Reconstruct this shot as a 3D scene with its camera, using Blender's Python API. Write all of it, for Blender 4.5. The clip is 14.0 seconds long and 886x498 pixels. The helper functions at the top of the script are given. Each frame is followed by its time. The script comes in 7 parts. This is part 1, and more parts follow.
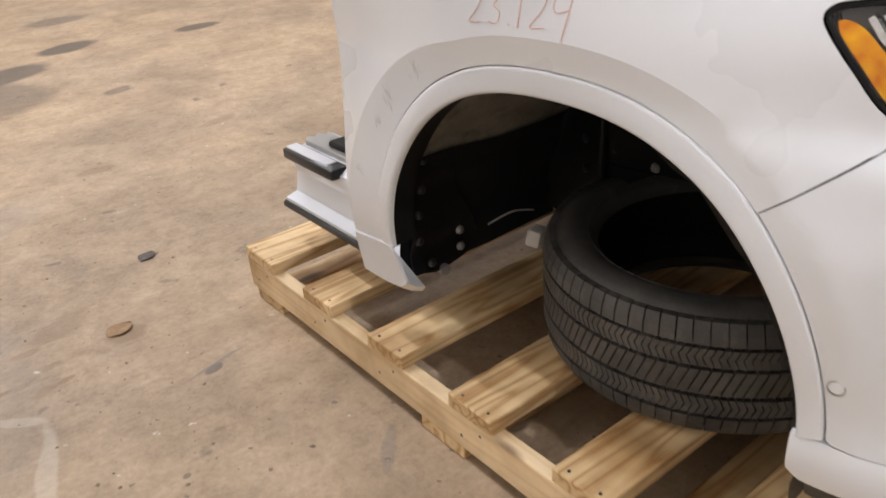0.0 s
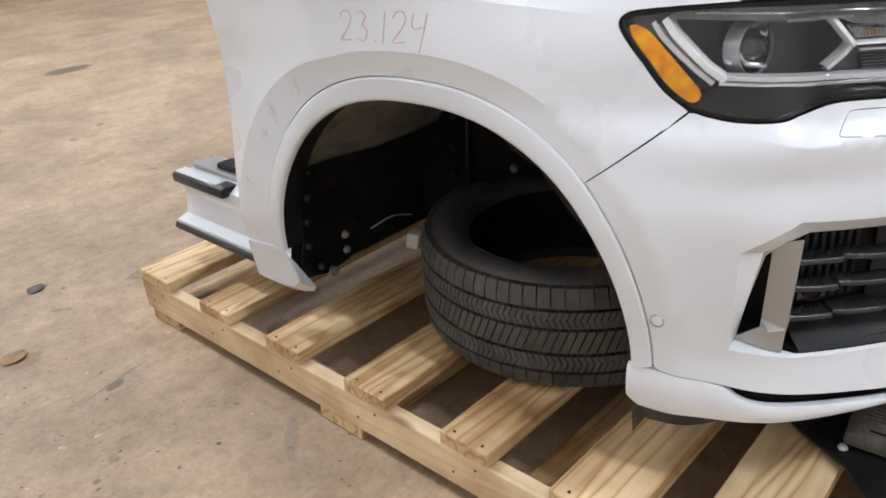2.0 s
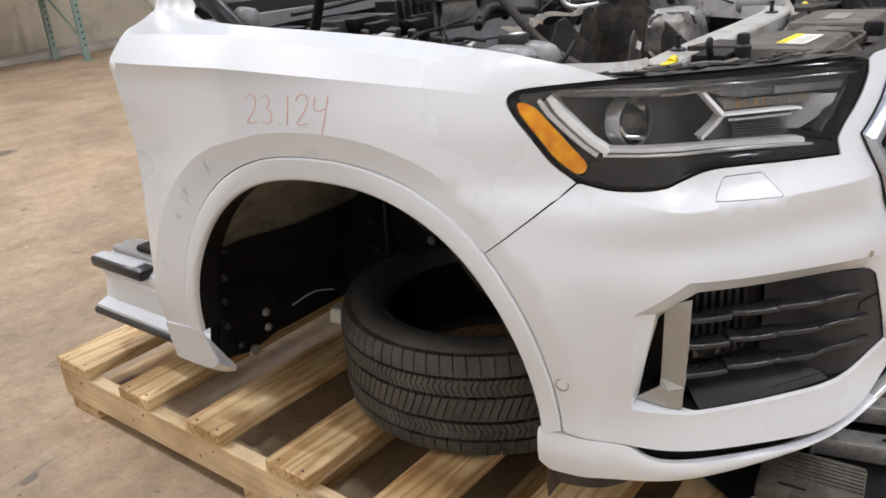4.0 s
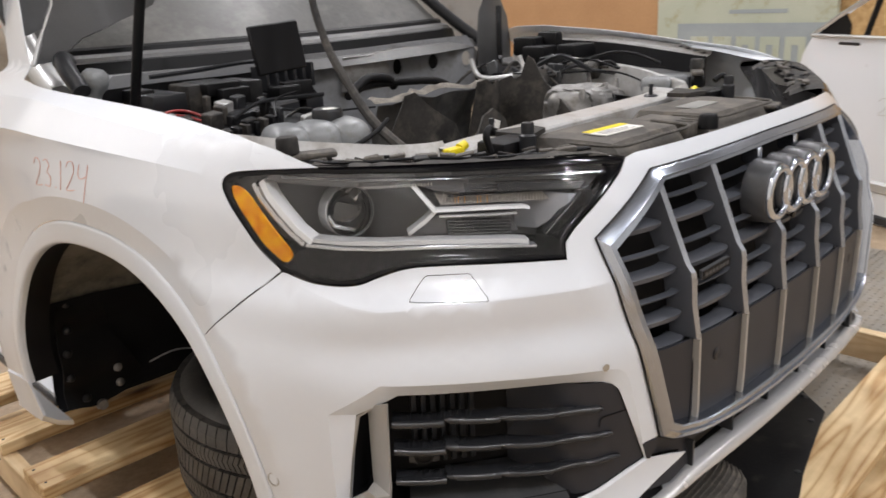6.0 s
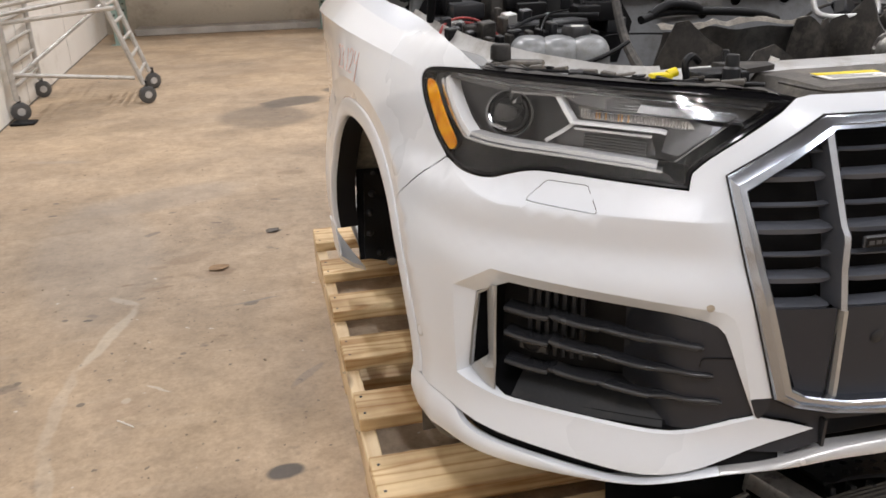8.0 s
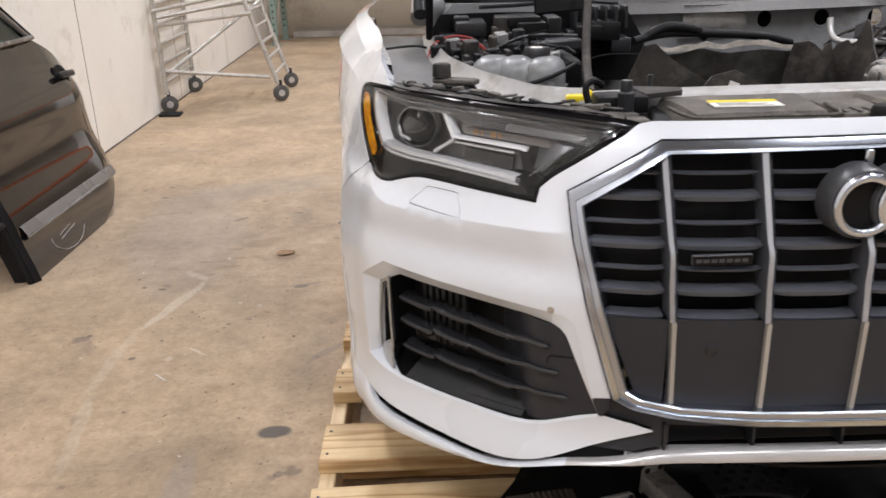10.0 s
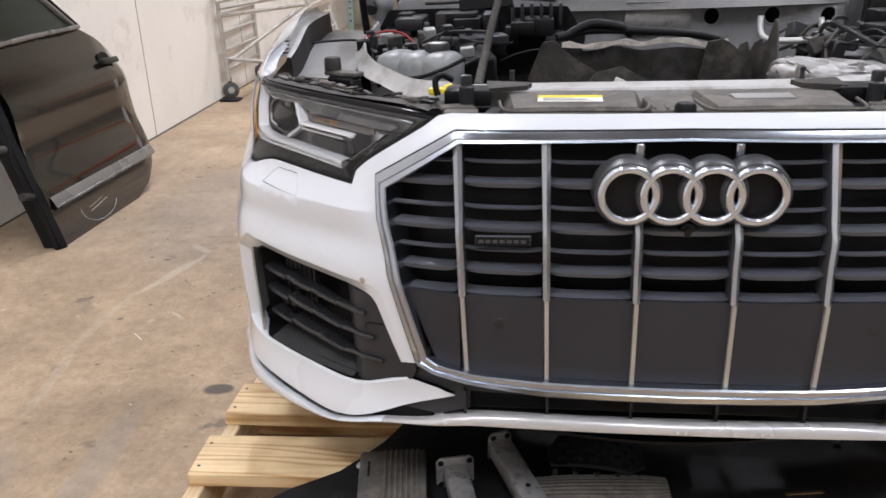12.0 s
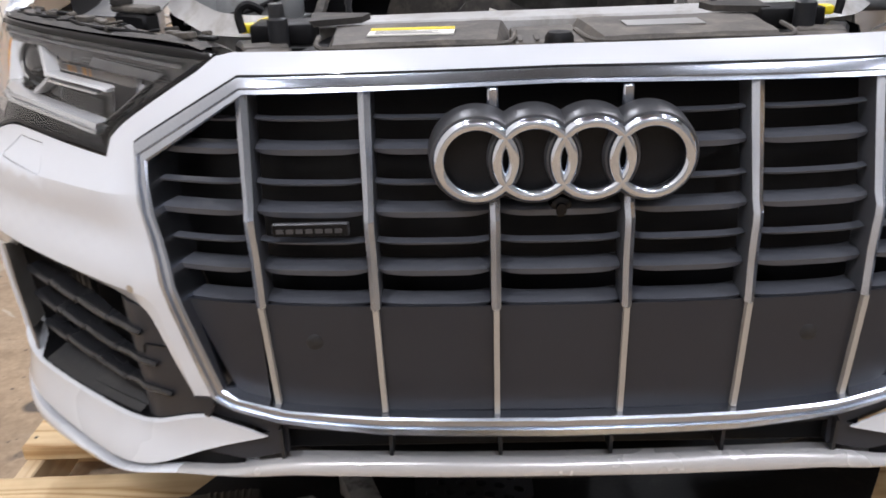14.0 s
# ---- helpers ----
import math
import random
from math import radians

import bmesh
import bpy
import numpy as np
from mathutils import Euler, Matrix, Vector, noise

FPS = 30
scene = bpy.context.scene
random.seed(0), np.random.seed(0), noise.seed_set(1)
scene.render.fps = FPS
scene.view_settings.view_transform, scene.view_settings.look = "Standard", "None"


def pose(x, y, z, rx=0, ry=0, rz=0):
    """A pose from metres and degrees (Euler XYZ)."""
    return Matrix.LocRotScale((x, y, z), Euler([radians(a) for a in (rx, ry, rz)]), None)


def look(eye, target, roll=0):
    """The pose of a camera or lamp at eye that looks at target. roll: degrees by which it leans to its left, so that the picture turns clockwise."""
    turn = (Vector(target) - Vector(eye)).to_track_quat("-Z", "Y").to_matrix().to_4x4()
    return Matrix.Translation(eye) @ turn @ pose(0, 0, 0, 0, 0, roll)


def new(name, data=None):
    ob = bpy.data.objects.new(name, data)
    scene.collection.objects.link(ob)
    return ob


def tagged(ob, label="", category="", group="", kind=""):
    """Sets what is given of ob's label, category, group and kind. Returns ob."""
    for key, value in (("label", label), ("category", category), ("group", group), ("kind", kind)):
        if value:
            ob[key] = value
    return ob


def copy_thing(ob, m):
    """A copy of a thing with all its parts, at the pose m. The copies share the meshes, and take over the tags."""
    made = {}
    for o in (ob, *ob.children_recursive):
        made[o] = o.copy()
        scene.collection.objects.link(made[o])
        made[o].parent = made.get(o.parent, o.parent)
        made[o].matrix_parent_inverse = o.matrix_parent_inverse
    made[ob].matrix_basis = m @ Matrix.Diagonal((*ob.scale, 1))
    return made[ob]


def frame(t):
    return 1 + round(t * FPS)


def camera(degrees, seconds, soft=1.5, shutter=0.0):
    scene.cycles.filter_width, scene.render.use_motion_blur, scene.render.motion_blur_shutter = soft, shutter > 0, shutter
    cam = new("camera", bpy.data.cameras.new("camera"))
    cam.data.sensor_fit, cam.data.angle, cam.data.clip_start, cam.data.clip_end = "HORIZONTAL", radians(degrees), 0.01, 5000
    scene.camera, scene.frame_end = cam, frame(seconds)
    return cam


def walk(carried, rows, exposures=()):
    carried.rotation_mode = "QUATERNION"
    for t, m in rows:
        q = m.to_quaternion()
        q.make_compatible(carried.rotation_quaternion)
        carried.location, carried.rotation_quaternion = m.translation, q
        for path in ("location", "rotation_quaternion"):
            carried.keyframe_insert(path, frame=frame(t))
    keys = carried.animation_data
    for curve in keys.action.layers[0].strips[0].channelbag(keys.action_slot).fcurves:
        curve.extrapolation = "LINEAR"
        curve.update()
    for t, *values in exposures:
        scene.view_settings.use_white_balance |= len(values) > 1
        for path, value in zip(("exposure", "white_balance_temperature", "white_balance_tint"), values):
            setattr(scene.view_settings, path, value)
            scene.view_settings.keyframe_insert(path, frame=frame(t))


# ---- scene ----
cam = camera(58.0, 14.0, soft=1.6, shutter=0.3)
PATH = [
    (0, (-1.882, 0.062, 1.28), (-0.837, 1.478, 0.329), -5.1),
    (0.5, (-1.933, -0.088, 1.254), (-0.924, 1.338, 0.279), -5.7),
    (1, (-2.007, -0.107, 1.247), (-0.936, 1.257, 0.251), -5.7),
    (1.5, (-2.032, -0.118, 1.257), (-0.85, 1.175, 0.291), -5.0),
    (2, (-2.026, -0.112, 1.286), (-0.744, 1.141, 0.399), -4.5),
    (2.2, (-2.027, -0.109, 1.287), (-0.716, 1.131, 0.425), -4.3),
    (4.3, (-1.98, -0.224, 1.303), (-0.535, 0.961, 0.591), -5.2),
    (4.5, (-1.95, -0.302, 1.306), (-0.494, 0.882, 0.615), -5.3),
    (5, (-1.87, -0.449, 1.3), (-0.397, 0.742, 0.656), -5.1),
    (5.5, (-1.709, -0.539, 1.284), (-0.249, 0.681, 0.668), -4.1),
    (6, (-1.559, -0.581, 1.306), (-0.219, 0.77, 0.692), -2.9),
    (6.5, (-1.417, -0.626, 1.283), (-0.334, 0.922, 0.626), -2.2),
    (7, (-1.305, -0.729, 1.282), (-0.507, 0.969, 0.589), -2.0),
    (7.2, (-1.302, -0.771, 1.272), (-0.607, 0.966, 0.566), -2.1),
    (9.3, (-0.991, -1.147, 1.307), (-0.846, 0.707, 0.573), -1.1),
    (9.5, (-0.953, -1.16, 1.314), (-0.853, 0.697, 0.578), -1.6),
    (10, (-0.783, -1.182, 1.316), (-0.759, 0.688, 0.606), -1.5),
    (10.5, (-0.602, -1.197, 1.311), (-0.64, 0.675, 0.607), -1.6),
    (11, (-0.496, -1.257, 1.318), (-0.6, 0.613, 0.615), -1.7),
    (11.5, (-0.406, -1.325, 1.328), (-0.579, 0.536, 0.614), -1.7),
    (12, (-0.267, -1.32, 1.335), (-0.487, 0.53, 0.609), -1.8),
    (12.5, (-0.136, -1.289, 1.32), (-0.38, 0.549, 0.572), -2.3),
    (12.8, (-0.085, -1.277, 1.316), (-0.325, 0.555, 0.55), -2.4),
    (13, (-0.072, -1.268, 1.309), (-0.295, 0.561, 0.53), -2.7),
    (13.5, (-0.096, -1.155, 1.281), (-0.251, 0.668, 0.472), -2.8),
    (14, (-0.118, -0.925, 1.224), (-0.18, 0.895, 0.396), -2.2),
]
walk(cam, [(t, look(eye, target, roll)) for t, eye, target, roll in PATH],
     [(0, .02, 6650, 17), (.9, .04, 6400, 15), (2.0, .1, 6150, 14), (4.5, 0, 6500, 15), (7, -.05, 6600, 15), (9.5, .0, 6550, 16), (11, .03, 6400, 17), (12.8, .06, 6250, 17), (14, .06, 6250, 17)])

# ---------------------------------------------------------------- world and light
world = bpy.data.worlds.new("world")
scene.world = world
world.use_nodes = True
world.node_tree.nodes["Background"].inputs[0].default_value = (0.75, 0.8, 0.9, 1)
world.node_tree.nodes["Background"].inputs[1].default_value = 0.02

CEILING = 6.6
LAMPS = [(-2.72, 1.7), (-2.0, -3.4), (-1.8, 5.0), (-1.8, 9.0), (1.2, -4.6), (3.0, -1.2), (3.0, 3.2), (1.7, 8.4), (5.4, -3.2), (5.8, 1.4), (5.2, 6.4)]
POWER = [25, 150, 200, 150, 150, 112, 110, 140, 110, 110, 110]
for (lx, ly), watts in zip(LAMPS, POWER):
    light = bpy.data.lights.new("strip_light", "AREA")
    light.shape, light.size, light.size_y = "RECTANGLE", 0.09, 1.2
    light.energy, light.color = watts, (0.935, 0.968, 1.0)
    new("strip_light", light).matrix_world = pose(lx, ly, CEILING - 0.17)
scene.view_settings.exposure = 0.0


# ---------------------------------------------------------------- materials
def mat(name, c1, c2=None, scale=6.0, rough=0.5, metal=0.0, bump=0.0, coat=0.0, fine=90.0, spread=0.06, dirt=None, dirt_at=0.62, coat_rough=0.04, spec=0.5):
    """Two scales of variation between two colours, rough patches, fine relief, and dirt where asked."""
    m = bpy.data.materials.new(name)
    m.use_nodes = True
    nt = m.node_tree
    bsdf = nt.nodes["Principled BSDF"]
    link = nt.links.new
    tc = nt.nodes.new("ShaderNodeTexCoord")
    big, small = nt.nodes.new("ShaderNodeTexNoise"), nt.nodes.new("ShaderNodeTexNoise")
    big.inputs["Scale"].default_value, big.inputs["Detail"].default_value = scale, 4
    small.inputs["Scale"].default_value, small.inputs["Detail"].default_value = fine, 3
    for n in (big, small):
        link(tc.outputs["Object"], n.inputs["Vector"])
    add = nt.nodes.new("ShaderNodeMath")
    add.operation = "MULTIPLY_ADD"
    link(small.outputs["Fac"], add.inputs[0])
    add.inputs[1].default_value = 0.4
    link(big.outputs["Fac"], add.inputs[2])
    ramp = nt.nodes.new("ShaderNodeValToRGB")
    ramp.color_ramp.elements[0].position, ramp.color_ramp.elements[1].position = 0.45, 0.95
    ramp.color_ramp.elements[0].color = (*c1, 1)
    ramp.color_ramp.elements[1].color = (*(c2 or c1), 1)
    link(add.outputs[0], ramp.inputs[0])
    colour = ramp.outputs[0]
    if dirt:
        spots = nt.nodes.new("ShaderNodeTexNoise")
        spots.inputs["Scale"].default_value, spots.inputs["Detail"].default_value, spots.inputs["Roughness"].default_value = scale * 2.3, 8, 0.7
        link(tc.outputs["Object"], spots.inputs["Vector"])
        r2 = nt.nodes.new("ShaderNodeValToRGB")
        r2.color_ramp.elements[0].position, r2.color_ramp.elements[1].position = dirt_at - 0.12, dirt_at + 0.12
        r2.color_ramp.elements[0].color, r2.color_ramp.elements[1].color = (0, 0, 0, 1), (1, 1, 1, 1)
        link(spots.outputs["Fac"], r2.inputs[0])
        mix = nt.nodes.new("ShaderNodeMix")
        mix.data_type = "RGBA"
        link(r2.outputs[0], mix.inputs["Factor"])
        link(colour, mix.inputs["A"])
        mix.inputs["B"].default_value = (*dirt, 1)
        colour = mix.outputs["Result"]
    link(colour, bsdf.inputs["Base Color"])
    rr = nt.nodes.new("ShaderNodeMapRange")
    rr.inputs["From Min"].default_value, rr.inputs["From Max"].default_value = 0.3, 0.75
    rr.inputs["To Min"].default_value, rr.inputs["To Max"].default_value = max(0.0, rough - spread), min(1.0, rough + spread)
    link(big.outputs["Fac"], rr.inputs["Value"])
    link(rr.outputs[0], bsdf.inputs["Roughness"])
    bsdf.inputs["Metallic"].default_value = metal
    bsdf.inputs["Specular IOR Level"].default_value = spec
    bsdf.inputs["Coat Weight"].default_value, bsdf.inputs["Coat Roughness"].default_value = coat, coat_rough
    if bump:
        b = nt.nodes.new("ShaderNodeBump")
        b.inputs["Strength"].default_value, b.inputs["Distance"].default_value = bump, 0.002
        link(add.outputs[0], b.inputs["Height"])
        link(b.outputs[0], bsdf.inputs["Normal"])
    return m


def wood(name, light, dark):
    """Pine boards, the grain running along the board's own x, each with its own cut."""
    m = bpy.data.materials.new(name)
    m.use_nodes = True
    nt = m.node_tree
    bsdf, link = nt.nodes["Principled BSDF"], nt.links.new
    tc, info = nt.nodes.new("ShaderNodeTexCoord"), nt.nodes.new("ShaderNodeObjectInfo")
    off = nt.nodes.new("ShaderNodeVectorMath")
    off.operation = "MULTIPLY_ADD"
    link(info.outputs["Random"], off.inputs[0])
    off.inputs[1].default_value = (37, 11, 23)
    link(tc.outputs["Object"], off.inputs[2])
    stretch = nt.nodes.new("ShaderNodeMapping")
    stretch.inputs["Scale"].default_value = (0.55, 7, 7)
    link(off.outputs[0], stretch.inputs["Vector"])
    soft = nt.nodes.new("ShaderNodeTexNoise")
    soft.inputs["Scale"].default_value, soft.inputs["Detail"].default_value = 1.3, 2
    link(stretch.outputs[0], soft.inputs["Vector"])
    rings = nt.nodes.new("ShaderNodeMath")
    rings.operation = "MULTIPLY"
    rings.inputs[1].default_value = 11.0
    link(soft.outputs["Fac"], rings.inputs[0])
    saw = nt.nodes.new("ShaderNodeMath")
    saw.operation = "PINGPONG"
    saw.inputs[1].default_value = 0.5
    link(rings.outputs[0], saw.inputs[0])
    fibre = nt.nodes.new("ShaderNodeTexNoise")
    fibre.inputs["Scale"].default_value, fibre.inputs["Detail"].default_value = 1.0, 4
    fmap = nt.nodes.new("ShaderNodeMapping")
    fmap.inputs["Scale"].default_value = (7, 260, 260)
    link(off.outputs[0], fmap.inputs["Vector"])
    link(fmap.outputs[0], fibre.inputs["Vector"])
    mixv = nt.nodes.new("ShaderNodeMath")
    mixv.operation = "MULTIPLY_ADD"
    link(fibre.outputs["Fac"], mixv.inputs[0])
    mixv.inputs[1].default_value = 0.35
    link(saw.outputs[0], mixv.inputs[2])
    ramp = nt.nodes.new("ShaderNodeValToRGB")
    e = ramp.color_ramp.elements
    e[0].position, e[0].color = 0.16, (*light, 1)
    e[1].position, e[1].color = 0.70, (*dark, 1)
    mid = e.new(0.46)
    mid.color = tuple(0.7 * a + 0.3 * b for a, b in zip(light, dark)) + (1,)
    link(mixv.outputs[0], ramp.inputs[0])
    knots = nt.nodes.new("ShaderNodeTexVoronoi")
    knots.inputs["Scale"].default_value = 1.0
    kmap = nt.nodes.new("ShaderNodeMapping")
    kmap.inputs["Scale"].default_value = (2.2, 6, 6)
    link(off.outputs[0], kmap.inputs["Vector"])
    link(kmap.outputs[0], knots.inputs["Vector"])
    kr = nt.nodes.new("ShaderNodeValToRGB")
    kr.color_ramp.elements[0].position, kr.color_ramp.elements[0].color = 0.05, (1, 1, 1, 1)
    kr.color_ramp.elements[1].position, kr.color_ramp.elements[1].color = 0.14, (0, 0, 0, 1)
    link(knots.outputs["Distance"], kr.inputs[0])
    dirt = nt.nodes.new("ShaderNodeTexNoise")
    dirt.inputs["Scale"].default_value, dirt.inputs["Detail"].default_value = 4.0, 5
    link(off.outputs[0], dirt.inputs["Vector"])
    dr = nt.nodes.new("ShaderNodeValToRGB")
    dr.color_ramp.elements[0].position, dr.color_ramp.elements[0].color = 0.33, (0.55, 0.47, 0.37, 1)
    dr.color_ramp.elements[1].position, dr.color_ramp.elements[1].color = 0.6, (1, 1, 1, 1)
    link(dirt.outputs["Fac"], dr.inputs[0])
    k = nt.nodes.new("ShaderNodeMix")
    k.data_type = "RGBA"
    link(kr.outputs[0], k.inputs["Factor"])
    link(ramp.outputs[0], k.inputs["A"])
    k.inputs["B"].default_value = (0.16, 0.075, 0.03, 1)
    mul = nt.nodes.new("ShaderNodeMix")
    mul.data_type, mul.blend_type = "RGBA", "MULTIPLY"
    mul.inputs["Factor"].default_value = 1.0
    link(k.outputs["Result"], mul.inputs["A"])
    link(dr.outputs[0], mul.inputs["B"])
    link(mul.outputs["Result"], bsdf.inputs["Base Color"])
    bsdf.inputs["Roughness"].default_value = 0.6
    b = nt.nodes.new("ShaderNodeBump")
    b.inputs["Strength"].default_value, b.inputs["Distance"].default_value = 0.35, 0.0015
    link(mixv.outputs[0], b.inputs["Height"])
    link(b.outputs[0], bsdf.inputs["Normal"])
    return m


def glass(name, tint=(1, 1, 1), rough=0.0, haze=0.0, base=0.045, edge_gain=0.8):
    m = bpy.data.materials.new(name)
    m.use_nodes = True
    nt = m.node_tree
    nt.nodes.remove(nt.nodes["Principled BSDF"])
    clear, gloss, mix, edge, steep, fres = (nt.nodes.new(n) for n in ("ShaderNodeBsdfTransparent", "ShaderNodeBsdfGlossy", "ShaderNodeMixShader", "ShaderNodeLayerWeight", "ShaderNodeMath", "ShaderNodeMath"))
    clear.inputs[0].default_value = (*tint, 1)
    gloss.inputs["Roughness"].default_value = rough
    edge.inputs["Blend"].default_value = 0.5
    steep.operation, fres.operation = "POWER", "MULTIPLY_ADD"
    steep.inputs[1].default_value = 5.0
    nt.links.new(edge.outputs["Facing"], steep.inputs[0])
    nt.links.new(steep.outputs[0], fres.inputs[0])
    fres.inputs[1].default_value, fres.inputs[2].default_value = edge_gain, base
    nt.links.new(fres.outputs[0], mix.inputs[0])
    # haze: diffuse veil that puts a lens's grey reflections into its colour
    if haze:
        dust, veil = nt.nodes.new("ShaderNodeBsdfDiffuse"), nt.nodes.new("ShaderNodeMixShader")
        dust.inputs[0].default_value = (0.8, 0.8, 0.8, 1)
        veil.inputs[0].default_value = haze
        nt.links.new(clear.outputs[0], veil.inputs[1])
        nt.links.new(dust.outputs[0], veil.inputs[2])
        nt.links.new(veil.outputs[0], mix.inputs[1])
    else:
        nt.links.new(clear.outputs[0], mix.inputs[1])
    nt.links.new(gloss.outputs[0], mix.inputs[2])
    nt.links.new(mix.outputs[0], nt.nodes["Material Output"].inputs[0])
    return m


OIL, RUST, PALE, GREY, SMEAR = (0.06, 0.052, 0.046), (0.20, 0.13, 0.075), (0.60, 0.55, 0.46), (0.27, 0.24, 0.205), (0.15, 0.135, 0.125)
# the broad GREY patch at (-2.1, .3) paints in a shaded stretch of floor
STAINS_AND_SHADE = [(-.44, 6.43, .26, .17, 20, OIL, .8), (-.95, 5.95, .34, .22, 35, OIL, .75), (.47, 6.18, .2, .12, 0, OIL, .75), (-.57, 4.94, .12, .07, 30, OIL, .5), (-1.46, 2.26, .07, .05, 0, RUST, .6),
          (-1.226, 2.69, .035, .022, 10, OIL, .8), (-1.345, 1.892, .035, .020, 20, OIL, .65), (-1.32, 1.912, .11, .010, 12, SMEAR, .6), (-1.255, .82, .055, .034, 5, OIL, .9), (-1.2, 5.4, .40, .5, 10, OIL, .5),
          (-1.60, 2.45, .13, .06, 25, RUST, .4), (-1.17, 1.30, .09, .02, 50, SMEAR, .4), (-1.819, 1.76, .028, .27, -15, PALE, .3), (-1.905, 1.30, .024, .26, -2, PALE, .15), (-1.86, .86, .028, .25, 10, PALE, .15), (-1.81, 2.05, .085, .024, -38, PALE, .3), (-2.1, .3, .5, .3, 0, GREY, .5),
          (-1.9, -.2, .4, .25, 30, OIL, .4), (-.4, 3.9, .13, .05, 15, RUST, .5), (-1.1, 3.7, .09, .05, 0, RUST, .5), (-.2, 7.6, .3, .2, 0, OIL, .5), (-1.75, 3.4, .5, .22, 20, GREY, .3),
          (-2.0, 2.6, .3, .9, 10, GREY, .25), (-1.45, .3, .06, .5, 5, GREY, .4), (-.9, 7.8, .6, .25, 0, RUST, .25), (-1.7, 1.3, .015, .02, 0, PALE, .3), (-1.62, 1.34, .05, .006, -40, PALE, .45),
          (-1.72, 2.37, 0.045, 0.022, 1, RUST, 0.45), (-1.68, 2.24, 0.04, 0.02, 19, RUST, 0.4), (-1.59, 2.25, 0.035, 0.018, 4, RUST, 0.35), (-1.72, 2.13, 0.04, 0.02, 12, RUST, 0.35), (-1.39, 2.64, 0.05, 0.025, 10, RUST, 0.35),
          (-2.21, 2.94, 0.16, 0.02, 15, RUST, 0.3), (-2.51, 4.40, 0.22, 0.04, -15, GREY, 0.3), (-2.34, 3.46, 0.02, 0.014, -4, OIL, 0.7), (-2.31, 3.24, 0.022, 0.012, 4, OIL, 0.7), (-1.71, 3.13, 0.022, 0.012, 4, OIL, 0.6),
          (-2.00, 1.93, 0.014, 0.012, 10, OIL, 0.7), (-1.92, 1.91, 0.016, 0.012, 0, OIL, 0.8), (-1.84, 1.30, 0.016, 0.014, 15, OIL, 0.7), (-1.56, 1.55, 0.012, 0.01, 5, OIL, 0.6), (-1.44, 1.64, 0.02, 0.01, -10, RUST, 0.6),
          (-1.20, 3.19, 0.035, 0.014, -20, OIL, 0.5), (-1.82, 2.20, 0.028, 0.012, -4, RUST, 0.6), (-1.66, 2.14, 0.03, 0.012, 5, RUST, 0.6), (-2.06, 1.50, 0.014, 0.01, -15, OIL, 0.6)]


